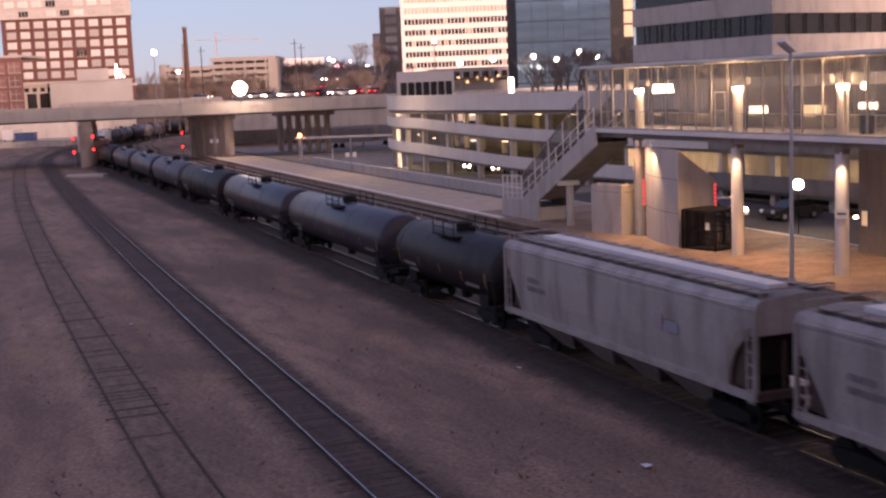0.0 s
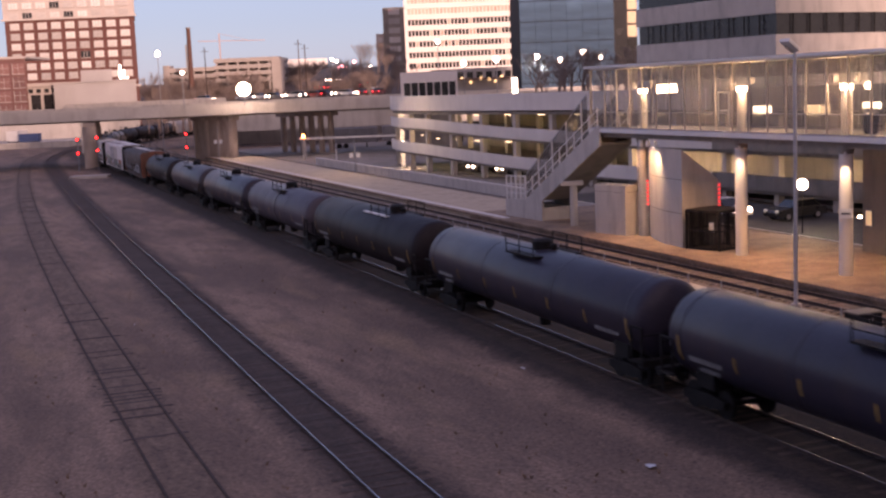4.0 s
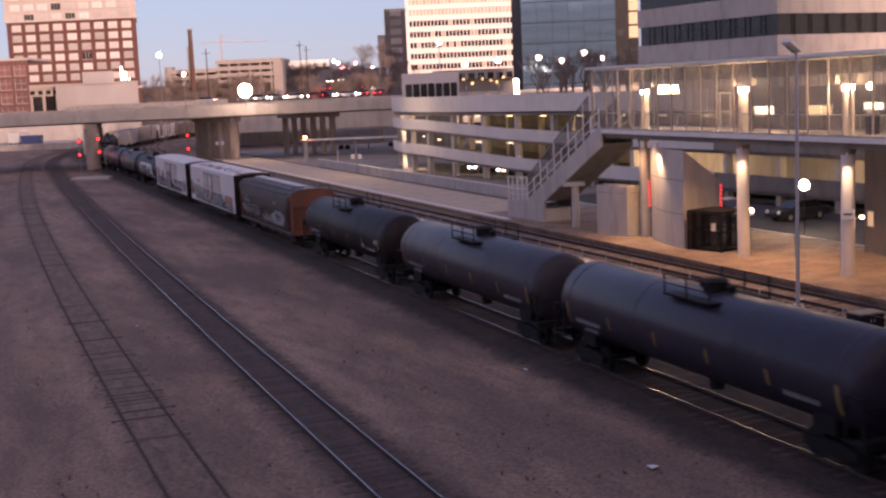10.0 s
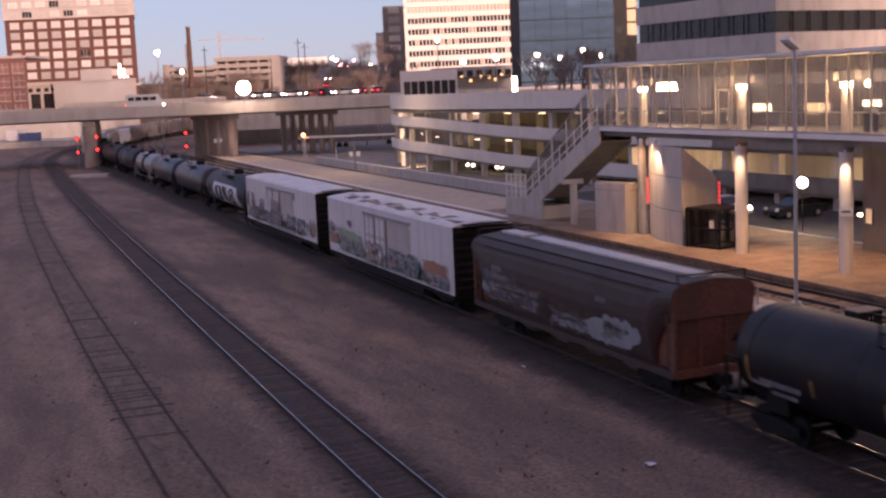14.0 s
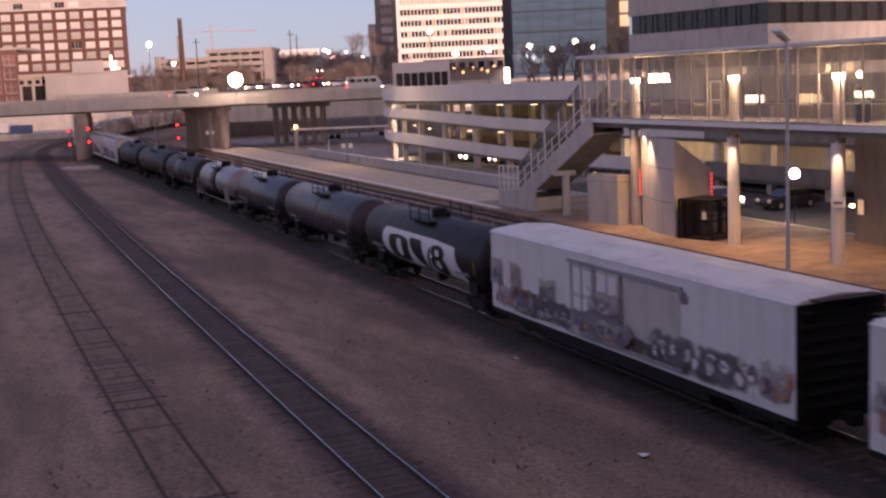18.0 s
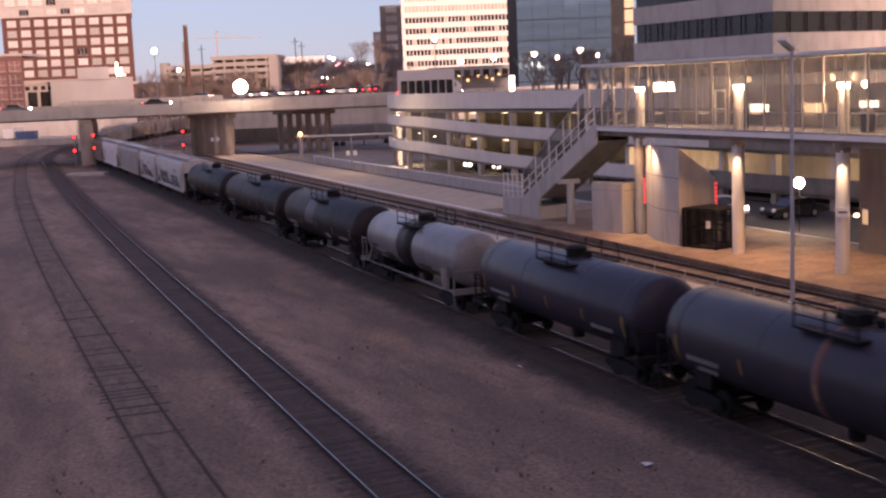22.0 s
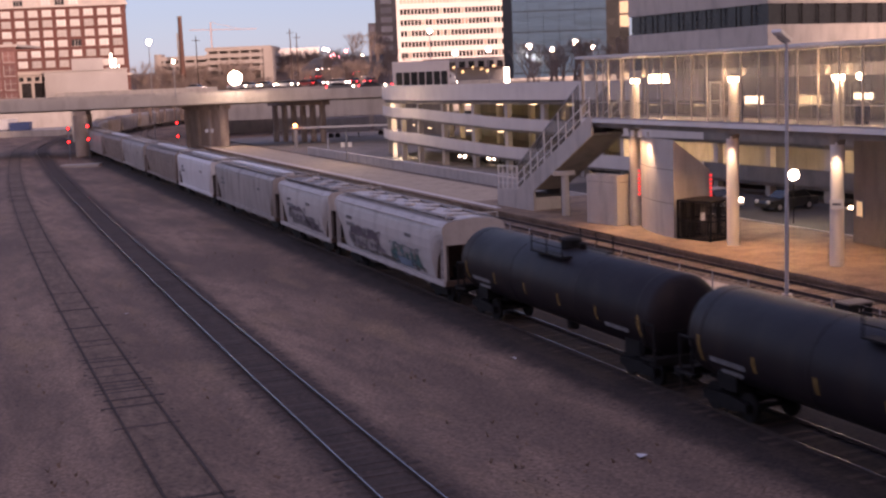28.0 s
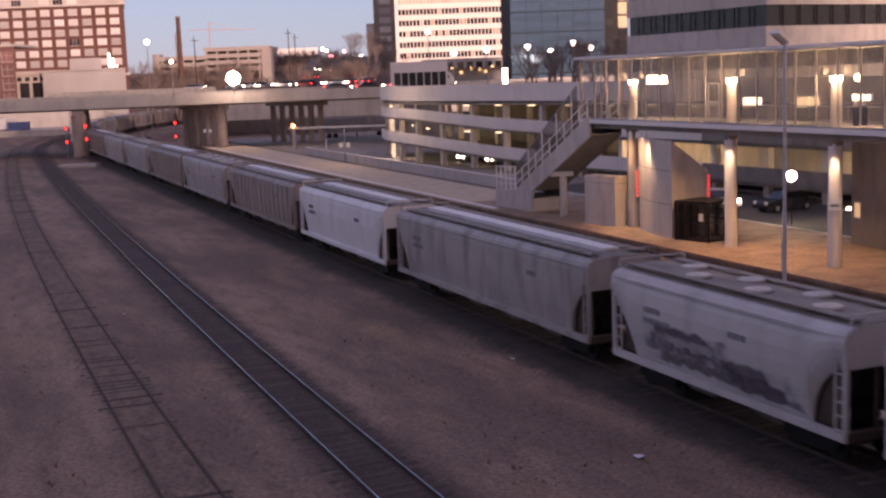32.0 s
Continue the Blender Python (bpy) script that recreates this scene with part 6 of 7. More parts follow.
        for i in range(7):
            m.bar((platform, y * (radius + 0.06), centre - 1.4 + i * 0.28), (platform + 0.4, y * (radius + 0.06), centre - 1.4 + i * 0.28), 0.03, 0.03)
        part("ladder", m, fr, car)
    for sgn in (-1, 1):
        part("stub_sill", Mesh().box(sgn * (h - 1.5) - 1.45, sgn * (h - 1.5) + 1.45, -0.32, 0.32, 0.78, 1.12), M_BLACK, car)
    if white_frame:
        for y in (-1.42, 1.42):
            part("side_rail", Mesh().box(-h + 0.4, h - 0.4, y - 0.04, y + 0.04, 1.04, 1.1), T_WHITE, car, "thin pale side rail")
            for sgn in (-1, 1):
                part("end_bracket", Mesh().bar((sgn * (h - 1.3), y, 1.1), (sgn * (h - 1.75), y * 0.93, 2.0), 0.28, 0.1), T_WHITE, car, "pale sloped bracket")
    part("bottom_valve", Mesh().tube((platform, 0, 0.55), (platform, 0, 1.2), 0.25, 0.3, 10), M_BLACK, car)
    for sgn in (-1, 1):
        part("saddle", Mesh().box(sgn * (h - 2.1) - 0.5, sgn * (h - 2.1) + 0.5, -1.1, 1.1, 0.9, 1.5), M_BLACK, car)
        part("end_sill", Mesh().box(sgn * h - 0.25, sgn * h + 0.1, -1.5, 1.5, 0.95, 1.2), fr, car)
        for y in (-1.45, 1.45):
            m = Mesh()
            m.bar((sgn * (h - 0.05), y, 1.2), (sgn * (h - 0.05), y, 2.3), 0.07, 0.07)
            m.bar((sgn * (h - 0.05), y, 2.3), (sgn * (h - 0.75), y, 2.3), 0.07, 0.07)
            m.bar((sgn * (h - 0.75), y, 2.3), (sgn * (h - 0.75), y, 1.2), 0.07, 0.07)
            part("end_rail", m, fr, car)
            part("step_plate", Mesh().bar((sgn * (h - 0.8), y, 1.1), (sgn * (h + 0.05), y, 1.1), 0.2, 0.06), fr, car)
            part("grab_iron", Mesh().bar((sgn * (h - 0.1), y, 0.45), (sgn * (h - 0.1), y, 1.1), 0.05, 0.05), fr, car)
        part("cross_rail", Mesh().bar((sgn * (h + 0.02), -1.45, 2.05), (sgn * (h + 0.02), 1.45, 2.05), 0.05, 0.05), fr, car)
        part("brake_wheel" if sgn > 0 else "placard", Mesh().tube((sgn * (h + 0.04), 0.7, 1.9), (sgn * (h + 0.08), 0.7, 1.9), 0.25, 0.25, 12), M_STEEL_G, car)
    for i in range(stripes):
        x = -h + 1.1 + (length - 2.2) * i / max(1, stripes - 1)
        big = i in (0, stripes - 1)
        hh = 0.42 if big else 0.25
        z0 = centre - 0.32
        pts = []
        for k in range(4):
            z = z0 - hh + 2 * hh * k / 3
            y = -math.sqrt(max(0.01, radius**2 - (z - centre) ** 2)) - 0.014
            pts.append((y, z))
        m = Mesh()
        m.rings([[(x - 0.055, y, z) for y, z in pts], [(x + 0.055, y, z) for y, z in pts]], close=False, smooth=False)
        part("reflector", m, M_YELLOW, car, "yellow reflective stripe")
    for x0, x1, z in ((-h + 1.6, -h + 3.4, centre - 0.55), (h - 3.6, h - 2.0, centre - 0.6), (-h + 2.0, -h + 3.0, centre - 0.85)):
        y = -math.sqrt(radius**2 - (z - centre) ** 2) - 0.016
        m = Mesh()
        g = random.Random(int(length * 10))
        x = x0
        while x < x1:
            w = g.uniform(0.1, 0.22)
            m.box(x, x + w, y - 0.002, y + 0.03, z - 0.09, z + 0.09)
            x += w + 0.07
        tagged(part("lettering", m, M_DATA, car, "small white lettering bars"), kind="stuff")
    running_gear(car, h)
    return car


def on_tank(rows, radius, centre, lift):
    """Rows of (x, angle) on the shell's right side; the angle is from level, up."""
    return [[(x, -(radius + lift) * math.cos(a), centre + (radius + lift) * math.sin(a)) for x, a in row] for row in rows]


def hopper_car(length, paint, label, end_paint=None, hatch="round", ribs=0, eave=4.28, curve=0.16, roof_paint=None, sill=1.12):
    """A covered hopper: rounded sides, sloped ends, roof hatches, sills and end frames."""
    car = thing("hopper_car", label, "hopper car", group="cars of the train")
    h = length / 2
    side = [(1.42, 0.0), (1.5, 0.25), (1.5 + curve * 0.6, 0.55), (1.5 + curve * 0.4, 0.82), (1.45, 0.93), (1.22, 1.0)]
    if curve > 0.15:
        side = [(1.36, 0.0), (1.46, 0.12), (1.5 + curve * 0.35, 0.3), (1.5 + curve * 0.62, 0.5), (1.5 + curve * 0.6, 0.65), (1.5 + curve * 0.3, 0.8), (1.46, 0.89), (1.3, 0.96), (1.05, 1.0)]
    rows = []
    cuts = {1: [(d, sill + 1.75 * math.sqrt(max(0.0, 1 - (d / 1.55) ** 2))) for d in (0.0, 0.3, 0.6, 0.9, 1.15, 1.35, 1.48, 1.55)], -1: [(d, sill + 1.75 * (1 - d / 1.3) ** 0.85) for d in (0.0, 0.2, 0.45, 0.7, 0.95, 1.15, 1.3)]}
    for x, zb in [(-h + d, z) for d, z in cuts[-1]] + [(h - d, z) for d, z in cuts[1][::-1]]:
        ring = [(x, -y, zb + (eave - zb) * f) for y, f in side]
        ring += [(x, 0, eave + 0.1)]
        ring += [(x, y, zb + (eave - zb) * f) for y, f in side[::-1]]
        rows.append(ring)
    m = Mesh()
    m.rings(rows, smooth=False, cap=False)
    part("body", m, paint, car)
    for sgn, ring in ((-1, rows[0]), (1, rows[-1])):
        cut = cuts[sgn]
        part("end_sheet", Mesh().add([(x + sgn * 0.003, y, z) for x, y, z in ring], [tuple(range(len(ring)))]), end_paint or paint, car)
        m = Mesh()
        m.rings([[(sgn * (h - d), y, z - 0.012) for d, z in cut] for y in (-1.33, 1.33)], close=False, cap=False)
        if end_paint:
            part("end_panel", Mesh().rings([[(sgn * (h - 0.3), y, 1.16), (sgn * (h - 0.3 + 0.22 * math.cos(y)), y, 2.0), (sgn * (h - 0.05), y, 2.96)] for y in (-1.45, -0.95, -0.45, 0, 0.45, 0.95, 1.45)], close=False), end_paint, car, "bulged rusty end panel")
        part("slope_sheet", m, end_paint or H_RUST, car, "rust-brown sloped end sheet")
        for y in (-1.5, 1.5):
            part("corner_post", Mesh().bar((sgn * (h - 0.06), y, sill - 0.12), (sgn * (h - 0.06), y, eave - 0.25), 0.13, 0.13), end_paint or paint, car)
            m = Mesh()
            m.bar((sgn * (h - 0.48), y, sill - 0.12), (sgn * (h - 0.48), y, 3.4), 0.05, 0.05)
            for i in range(7):
                m.bar((sgn * (h - 0.06), y, 1.2 + i * 0.38), (sgn * (h - 0.48), y, 1.2 + i * 0.38), 0.035, 0.035)
            part("ladder", m, end_paint or paint, car)
        part("end_sill", Mesh().bar((sgn * (h - 0.06), -1.5, sill - 0.07), (sgn * (h - 0.06), 1.5, sill - 0.07), 0.25, 0.25), end_paint or H_RUST, car)
        for y in (-0.5, 0.5):
            part("end_stanchion", Mesh().bar((sgn * (h - 0.06), y, 1.1), (sgn * (h - 0.06), y, 3.0), 0.08, 0.08), end_paint or H_RUST, car)
        for y in (-1.2, 1.2):
            outline = [(d, z - 0.03) for d, z in cut[1:]] + [(0.3, sill + 0.02)]
            k = len(outline)
            m = Mesh()
            m.add([(sgn * (h - d), y + o, z) for o in (-0.02, 0.02) for d, z in outline], [tuple(range(k)), tuple(range(2 * k - 1, k - 1, -1))] + [(i, (i + 1) % k, k + (i + 1) % k, k + i) for i in range(k)])
            part("shear_plate", m, end_paint or H_RUST, car, "rust-brown plate in the rounded end opening")
        part("brake_cylinder", Mesh().box(sgn * (h - 1.0) - 0.3, sgn * (h - 1.0) + 0.3, -0.6, 0.2, 1.2, 1.7), M_BLACK, car)
        part("brake_wheel", Mesh().tube((sgn * (h - 0.2), 0.9, 2.2), (sgn * (h - 0.15), 0.9, 2.2), 0.28, 0.28, 12), M_BLACK, car)
        part("roof_end_rail", Mesh().bar((sgn * (h - 0.1), -1.3, eave + 0.28), (sgn * (h - 0.1), 1.3, eave + 0.28), 0.05, 0.05).bar((sgn * (h - 0.1), -1.3, eave), (sgn * (h - 0.1), -1.3, eave + 0.28), 0.05, 0.05).bar((sgn * (h - 0.1), 1.3, eave), (sgn * (h - 0.1), 1.3, eave + 0.28), 0.05, 0.05), paint, car)
    for y in (-1.5, 1.5):
        part("side_sill", Mesh().box(-h, h, y - 0.09, y + 0.09, sill - 0.2, sill + 0.02), paint, car)
        part("eave_rail", Mesh().box(-h + 0.02, h - 0.02, y - 0.07, y + 0.03, eave - 0.34, eave - 0.26), paint, car)
    part("centre_sill", Mesh().box(-h + 0.1, h - 0.1, -0.3, 0.3, 0.75, 1.1), M_BLACK, car)
    nb_ = 4 if length > 16.5 else 2
    bay = (length - 5.0) / nb_
    for i in range(nb_):
        x = -h + 2.5 + bay * (i + 0.5)
        m = Mesh()
        m.rings([[(x - bay * a, -1.35 * b, z), (x + bay * a, -1.35 * b, z), (x + bay * a, 1.35 * b, z), (x - bay * a, 1.35 * b, z)] for a, b, z in ((0.48, 1, 1.15), (0.16, 0.5, 0.35))], smooth=False)
        part("discharge_bay", m, H_DULL, car)
    for i in range(ribs):
        x = -h + 1.9 + (length - 3.8) * i / (ribs - 1)
        for y in (-1, 1):
            part("rib", Mesh().add([(x + a, y * (1.5 + curve * 0.62 * c + d), z) for a in (-0.05, 0.05) for z, c, d in ((1.15, 0, -0.06), (2.5, 1, 0.0), (3.65, 0.7, 0.0)) for d in (d, d + 0.07)],
                 [(0, 1, 3, 2), (2, 3, 5, 4), (6, 8, 9, 7), (8, 10, 11, 9), (1, 7, 9, 3), (3, 9, 11, 5)]), paint, car)
    zt = eave + 0.1
    m = Mesh()
    m.rings([[(x, -1.2, eave + 0.004), (x, 0, eave + 0.106), (x, 1.2, eave + 0.004)] for x in (-h + 0.01, h - 0.01)], close=False, smooth=False)
    part("roof", m, roof_paint or H_DULL, car, "darker roof sheet")
    if hatch == "trough":
        part("roof_hatch", Mesh().box(-h + 1.4, h - 1.0, -0.33, 0.33, zt - 0.04, zt + 0.14), H_WHITE, car, "long white trough hatch")
        for y in (-0.95, 0.95):
            m = Mesh()
            for i in range(int(length / 0.9)):
                m.box(-h + 0.5 + i * 0.9, -h + 1.2 + i * 0.9, y - 0.25, y + 0.25, zt + 0.02, zt + 0.05)
            m.box(-h + 0.3, h - 0.3, y - 0.03, y + 0.03, zt - 0.1, zt + 0.03)
            part("roof_walk", m, H_DULL, car)
    elif hatch == "round":
        n_h = 10 if length > 16 else 6
        for i in range(n_h):
            x = -h + 1.3 + (length - 2.6) * (i + 0.5) / n_h
            part("roof_hatch", Mesh().tube((x, -0.45 if i % 2 else 0.45, zt - 0.05), (x, -0.45 if i % 2 else 0.45, zt + 0.06), 0.44, 0.41, 16).tube((x, -0.45 if i % 2 else 0.45, zt + 0.06), (x, -0.45 if i % 2 else 0.45, zt + 0.09), 0.2, 0.15, 10), H_PALE, car)
            part("hatch_ring", Mesh().tube((x, -0.45 if i % 2 else 0.45, zt - 0.06), (x, -0.45 if i % 2 else 0.45, zt + 0.01), 0.54, 0.52, 16), H_DULL, car, "dark hatch coaming")
        for y in (-0.95, 0.95):
            part("roof_walk", Mesh().box(-h + 0.2, h - 0.2, y - 0.17, y + 0.17, zt, zt + 0.04), H_DULL, car)
    m = Mesh()
    g = random.Random(int(length * 31))
    for z, x0, x1 in ((2.9, -h + 2.2, -h + 3.2), (2.55, -h + 2.2, -h + 3.6), (2.9, h - 5.2, h - 4.4)):
        x = x0
        while x < x1:
            w = g.uniform(0.1, 0.2)
            m.box(x, x + w, -1.5 - curve * 0.62 - 0.012, -1.5, z - 0.1, z + 0.1)
            x += w + 0.06
    tagged(part("lettering", m, M_DATA, car, "small faded lettering bars"), kind="stuff")
    running_gear(car, h, 2.1)
    return car


def box_car(length, label):
    """An insulated box car with plug door, ribbed black ends and sprayed lower side."""
    car = thing("box_car", label, "box car", group="cars of the train")
    h, w, z0, z1 = length / 2, 1.56, 0.92, 4.16
    part("body", Mesh().box(-h, h, -w, w, z0, z1), B_WHITE, car)
    m = Mesh()
    m.rings([[(x, -w - 0.03, z1), (x, -w + 0.2, z1 + 0.1), (x, 0, z1 + 0.22), (x, w - 0.2, z1 + 0.1), (x, w + 0.03, z1)] for x in (-h - 0.03, h + 0.03)], smooth=False)
    part("roof", m, B_ROOF, car, "white roof with flaked rusty patches")
    for i in range(14):
        x = -h + 0.7 + (length - 1.4) * i / 13
        part("roof_seam", Mesh().add([(x + a, y, z1 + zz) for a in (-0.03, 0.03) for y, zz in ((-w + 0.1, 0.07), (0, 0.245), (w - 0.1, 0.07))], [(0, 1, 4, 3), (1, 2, 5, 4)]), B_WHITE, car)
    for sgn in (-1, 1):
        part("end_wall", Mesh().box(sgn * h - 0.02 if sgn < 0 else h, sgn * h if sgn < 0 else h + 0.02, -w + 0.01, w - 0.01, z0, z1), M_BLACK, car, "black ribbed end")
        for i in range(8):
            z = z0 + 0.3 + i * 0.38
            m = Mesh()
            m.tube((sgn * (h + 0.02), -w + 0.15, z), (sgn * (h + 0.02), w - 0.15, z), 0.1, 0.1, 8)
            part("end_rib", m, M_BLACK, car)
        m = Mesh()
        for o in (0.0, 0.45):
            m.bar((sgn * (h + 0.1), -w + 0.1 + o, z0), (sgn * (h + 0.1), -w + 0.1 + o, z1 - 0.2), 0.04, 0.04)
        for i in range(9):
            m.bar((sgn * (h + 0.1), -w + 0.1, z0 + 0.2 + i * 0.33), (sgn * (h + 0.1), -w + 0.55, z0 + 0.2 + i * 0.33), 0.03, 0.03)
        part("ladder", m, M_BLACK, car)
        part("end_walkway", Mesh().box(sgn * (h + 0.25) - 0.25, sgn * (h + 0.25) + 0.25, -1.1, 1.1, z1 + 0.1, z1 + 0.14), M_BLACK, car)
    rib_ = Mesh().box(-0.035, 0.035, -0.022, 0.0, z0 + 0.25, z1 - 0.12).data("side_rib", B_WHITE)
    for i in range(20):
        x = -h + 0.5 + (length - 1.0) * i / 19
        if not -3.0 < x < 4.7:
            part("side_rib", rib_, None, car, at=pose(x, -w, 0))
    door = part("door", Mesh().box(-2.8, 0.8, -w - 0.09, -w, z0 + 0.2, z1 - 0.35), B_TAN, car, "plug door with locking bars")
    for x in (-1.95, -1.1, -0.9, -0.05):
        part("lock_bar", Mesh().tube((x, -w - 0.13, z0 + 0.1), (x, -w - 0.13, z1 - 0.3), 0.02, 0.02, 6), M_STEEL_G, door)
    for x0, z0_, z1_ in ((-2.6, 2.7, 3.6), (-2.6, 1.6, 2.5), (-0.8, 2.7, 3.6), (-0.8, 1.6, 2.5)):
        part("door_panel", Mesh().box(x0, x0 + 1.4, -w - 0.105, -w - 0.09, z0_, z1_), B_WHITE, door)
    for x in (-2.8, -1.0, 0.8):
        part("door_edge", Mesh().box(x - 0.07, x + 0.07, -w - 0.115, -w - 0.09, z0 + 0.2, z1 - 0.35), M_STEEL_G, door)
    for z in (z0 + 0.2, z1 - 0.35):
        part("door_rail", Mesh().box(-3.1, 4.7, -w - 0.12, -w, z - 0.06, z + 0.06), M_STEEL_G, car)
    part("faded_panel", Mesh().box(0.95, 4.5, -w - 0.03, -w, z0 + 0.3, z1 - 0.45), B_TAN, car, "faded tan side panel")
    haze(car, -h + 0.1, h - 0.1, z0 + 0.02, z0 + 0.9, -w - 0.036, Z_BROWN, "grime along the lower side")
    part("side_sill", Mesh().box(-h, h, -w - 0.02, w + 0.02, z0 - 0.18, z0), M_BLACK, car)
    # black plates deepen the sill and fill the shaded gap below it
    for y in (-w + 0.1, w - 0.1):
        part("shade_skirt", Mesh().box(-h + 4.4, h - 4.4, y - 0.03, y + 0.03, z0 - 0.5, z0 - 0.181), M_BLACK, car)
    part("centre_sill", Mesh().box(-h, h, -0.3, 0.3, 0.72, z0 - 0.18), M_BLACK, car)
    running_gear(car, h, 2.6)
    return car


def hopper_side(curve, eave=4.28):
    """The outline of a rounded hopper's right side: distance by height, a little proud."""
    pts = [(0.0, 1.36), (0.12, 1.46), (0.3, 1.5 + curve * 0.35), (0.5, 1.5 + curve * 0.62), (0.65, 1.5 + curve * 0.6), (0.8, 1.5 + curve * 0.3), (1.0, 1.3)]

    def y(z):
        f = (z - 1.12) / (eave - 1.12)
        for (a, ya), (b, yb) in zip(pts, pts[1:]):
            if f <= b:
                return -(ya + (yb - ya) * max(0.0, (f - a) / (b - a))) - 0.012
        return -1.3
    return y


def tank_patch(car, x0, x1, a0, a1, material, radius=1.46, centre=2.4, label="painted patch on the tank"):
    m = Mesh()
    m.rings([[(x0 + (x1 - x0) * i / 3, -(radius + 0.015) * math.cos(a0 + (a1 - a0) * k / 4), centre + (radius + 0.015) * math.sin(a0 + (a1 - a0) * k / 4)) for i in range(4)] for k in range(5)], close=False, cap=False)
    return part("panel_patch", m, material, car, label)


TRAIN = []  # car, middle of the car along the line at 0 s


def put(car, f, r):
    TRAIN.append((car, (f + r) / 2))
    return car


put(hopper_car(17.4, H_GREY, "grey covered hopper car with trough roof hatch", hatch="trough", curve=0.05, sill=1.48), -12.5, 4.9)
c = put(hopper_car(17.7, H_GREY, "grey covered hopper car with long white roof hatch", hatch="trough", curve=0.05, sill=1.48), 6.7, 24.4)
part("emblem", Mesh().box(3.2, 3.7, -1.56, -1.5, 2.55, 3.15), mat("faded_red", (0.34, 0.26, 0.28), (0.4, 0.33, 0.35), 0.6), c, "faded red shield emblem")
part("emblem", Mesh().box(3.85, 4.7, -1.56, -1.5, 2.6, 2.95), mat("faded_navy", (0.26, 0.26, 0.32), (0.33, 0.33, 0.37), 0.6), c)
put(tank_car(13.5, T_BLACK, "short black tank car with yellow stripes", stripes=5), 25.7, 39.2)
put(tank_car(21.0, T_NAVY, "long glossy blue-black tank car with top platform", stripes=7), 40.8, 61.8)
put(tank_car(21.2, T_NAVY, "long blue-black tank car with roof valve platform", stripes=7), 63.0, 84.2)
put(tank_car(19.9, T_BLACK, "black tank car with a white roof walk plate", stripes=7, radius=1.52, lit_walk=True, platform=3.2), 85.6, 105.5)
put(tank_car(18.7, T_GREY, "grey tank car with a dark middle strap", stripes=6, band=(-0.25, 0.25, T_DARK)), 106.8, 125.5)
put(tank_car(18.0, T_NAVY, "dark blue-grey tank car with top railing", stripes=6), 126.8, 144.8)
put(tank_car(17.4, T_DARK, "shiny dark grey tank car", stripes=6), 146.4, 163.8)
c = put(tank_car(17.2, T_BLACK, "black tank car with white data panels", stripes=6, platform=-0.8), 166.0, 183.2)
for x0, x1, a0, a1 in ((4.0, 4.9, -0.52, -0.2), (6.6, 7.5, -0.2, 0.1), (-7.6, -6.4, -0.55, -0.4)):
    tank_patch(c, x0, x1, a0, a1, Z_PALE, label="pale worn data panel")
c = put(hopper_car(16.8, H_BROWN, "brown covered hopper car with rusty orange end", H_ORANGE, hatch="none", curve=0.22, roof_paint=H_BROWN, eave=4.05), 186.0, 202.8)
part("roof_hatch", Mesh().box(-7.9, -5.6, -0.35, 0.35, 4.13, 4.23).box(-5.0, 7.8, -0.35, 0.35, 4.13, 4.21), H_PALE, c)
S_ = hopper_side(0.22, 4.05)
haze(c, -8.0, 6.8, 1.16, 2.5, S_, Z_BROWN, "grime along the lower side")
haze(c, -8.2, -3.0, 1.3, 3.0, S_, Z_GREY, "cloudy grey graffiti")
tag_row(c, -7.6, -1.4, 1.4, 2.3, S_, M_DKG, [M_SLATE, M_DKG, M_ICE], 7, 8)
tag_row(c, -1.0, 5.0, 1.2, 1.8, S_, M_SLATE, [M_ICE, M_SLATE, M_ICE], 7, 9)
spray(c, 2.4, 6.4, 1.2, 2.5, (lambda z: S_(z) - 0.02), M_ICE, 10, "pale blue jagged graffiti", 0.3)
c = put(box_car(21.0, "white insulated box car with graffiti and flaking roof"), 205.3, 226.3)
GY = -1.62
M_NAVYS = mat("navy_spray", (0.03, 0.055, 0.11), (0.05, 0.08, 0.13), 0.6, scale=1.2, fine=6, bump=0)
haze(c, -10.4, -8.0, 1.35, 2.2, GY - 0.03, Z_ORANGE, "faded orange sprayed band")
tag_row(c, -10.2, -9.0, 1.9, 2.7, GY, M_SLATE, [Z_GREY, M_SLATE], 2, 20)
tag_row(c, -8.8, -3.2, 1.05, 2.35, GY, M_NAVYS, [M_LIMEY, M_TEAL, M_NAVYS, M_LIMEY, M_ICE], 7, 21)
spray(c, -8.6, -3.6, 2.0, 2.5, GY - 0.016, M_LIMEY, 22, "yellow sprayed top edge", -0.3)
haze(c, -3.0, 0.6, 1.1, 2.4, GY - 0.13, Z_ORANGE, "cloudy pink and orange graffiti")
tag_row(c, -2.6, 0.4, 1.1, 2.2, GY - 0.14, M_SLATE, [M_PINK, H_WHITE, M_PINK, M_BRICK], 3, 23)
haze(c, 0.4, 6.4, 1.0, 2.4, GY - 0.05, Z_TEAL, "cloudy teal graffiti")
tag_row(c, 0.6, 6.2, 1.0, 2.1, GY - 0.06, M_NAVYS, [M_LIMEY, M_TEAL, M_DKG, M_PINK, M_TEAL], 7, 24)
haze(c, 5.8, 10.5, 1.5, 2.4, GY - 0.02, Z_ORANGE, "faded orange sprayed band")
haze(c, 5.8, 10.5, 0.95, 1.7, GY - 0.025, Z_PLUM, "dark sprayed lower band")
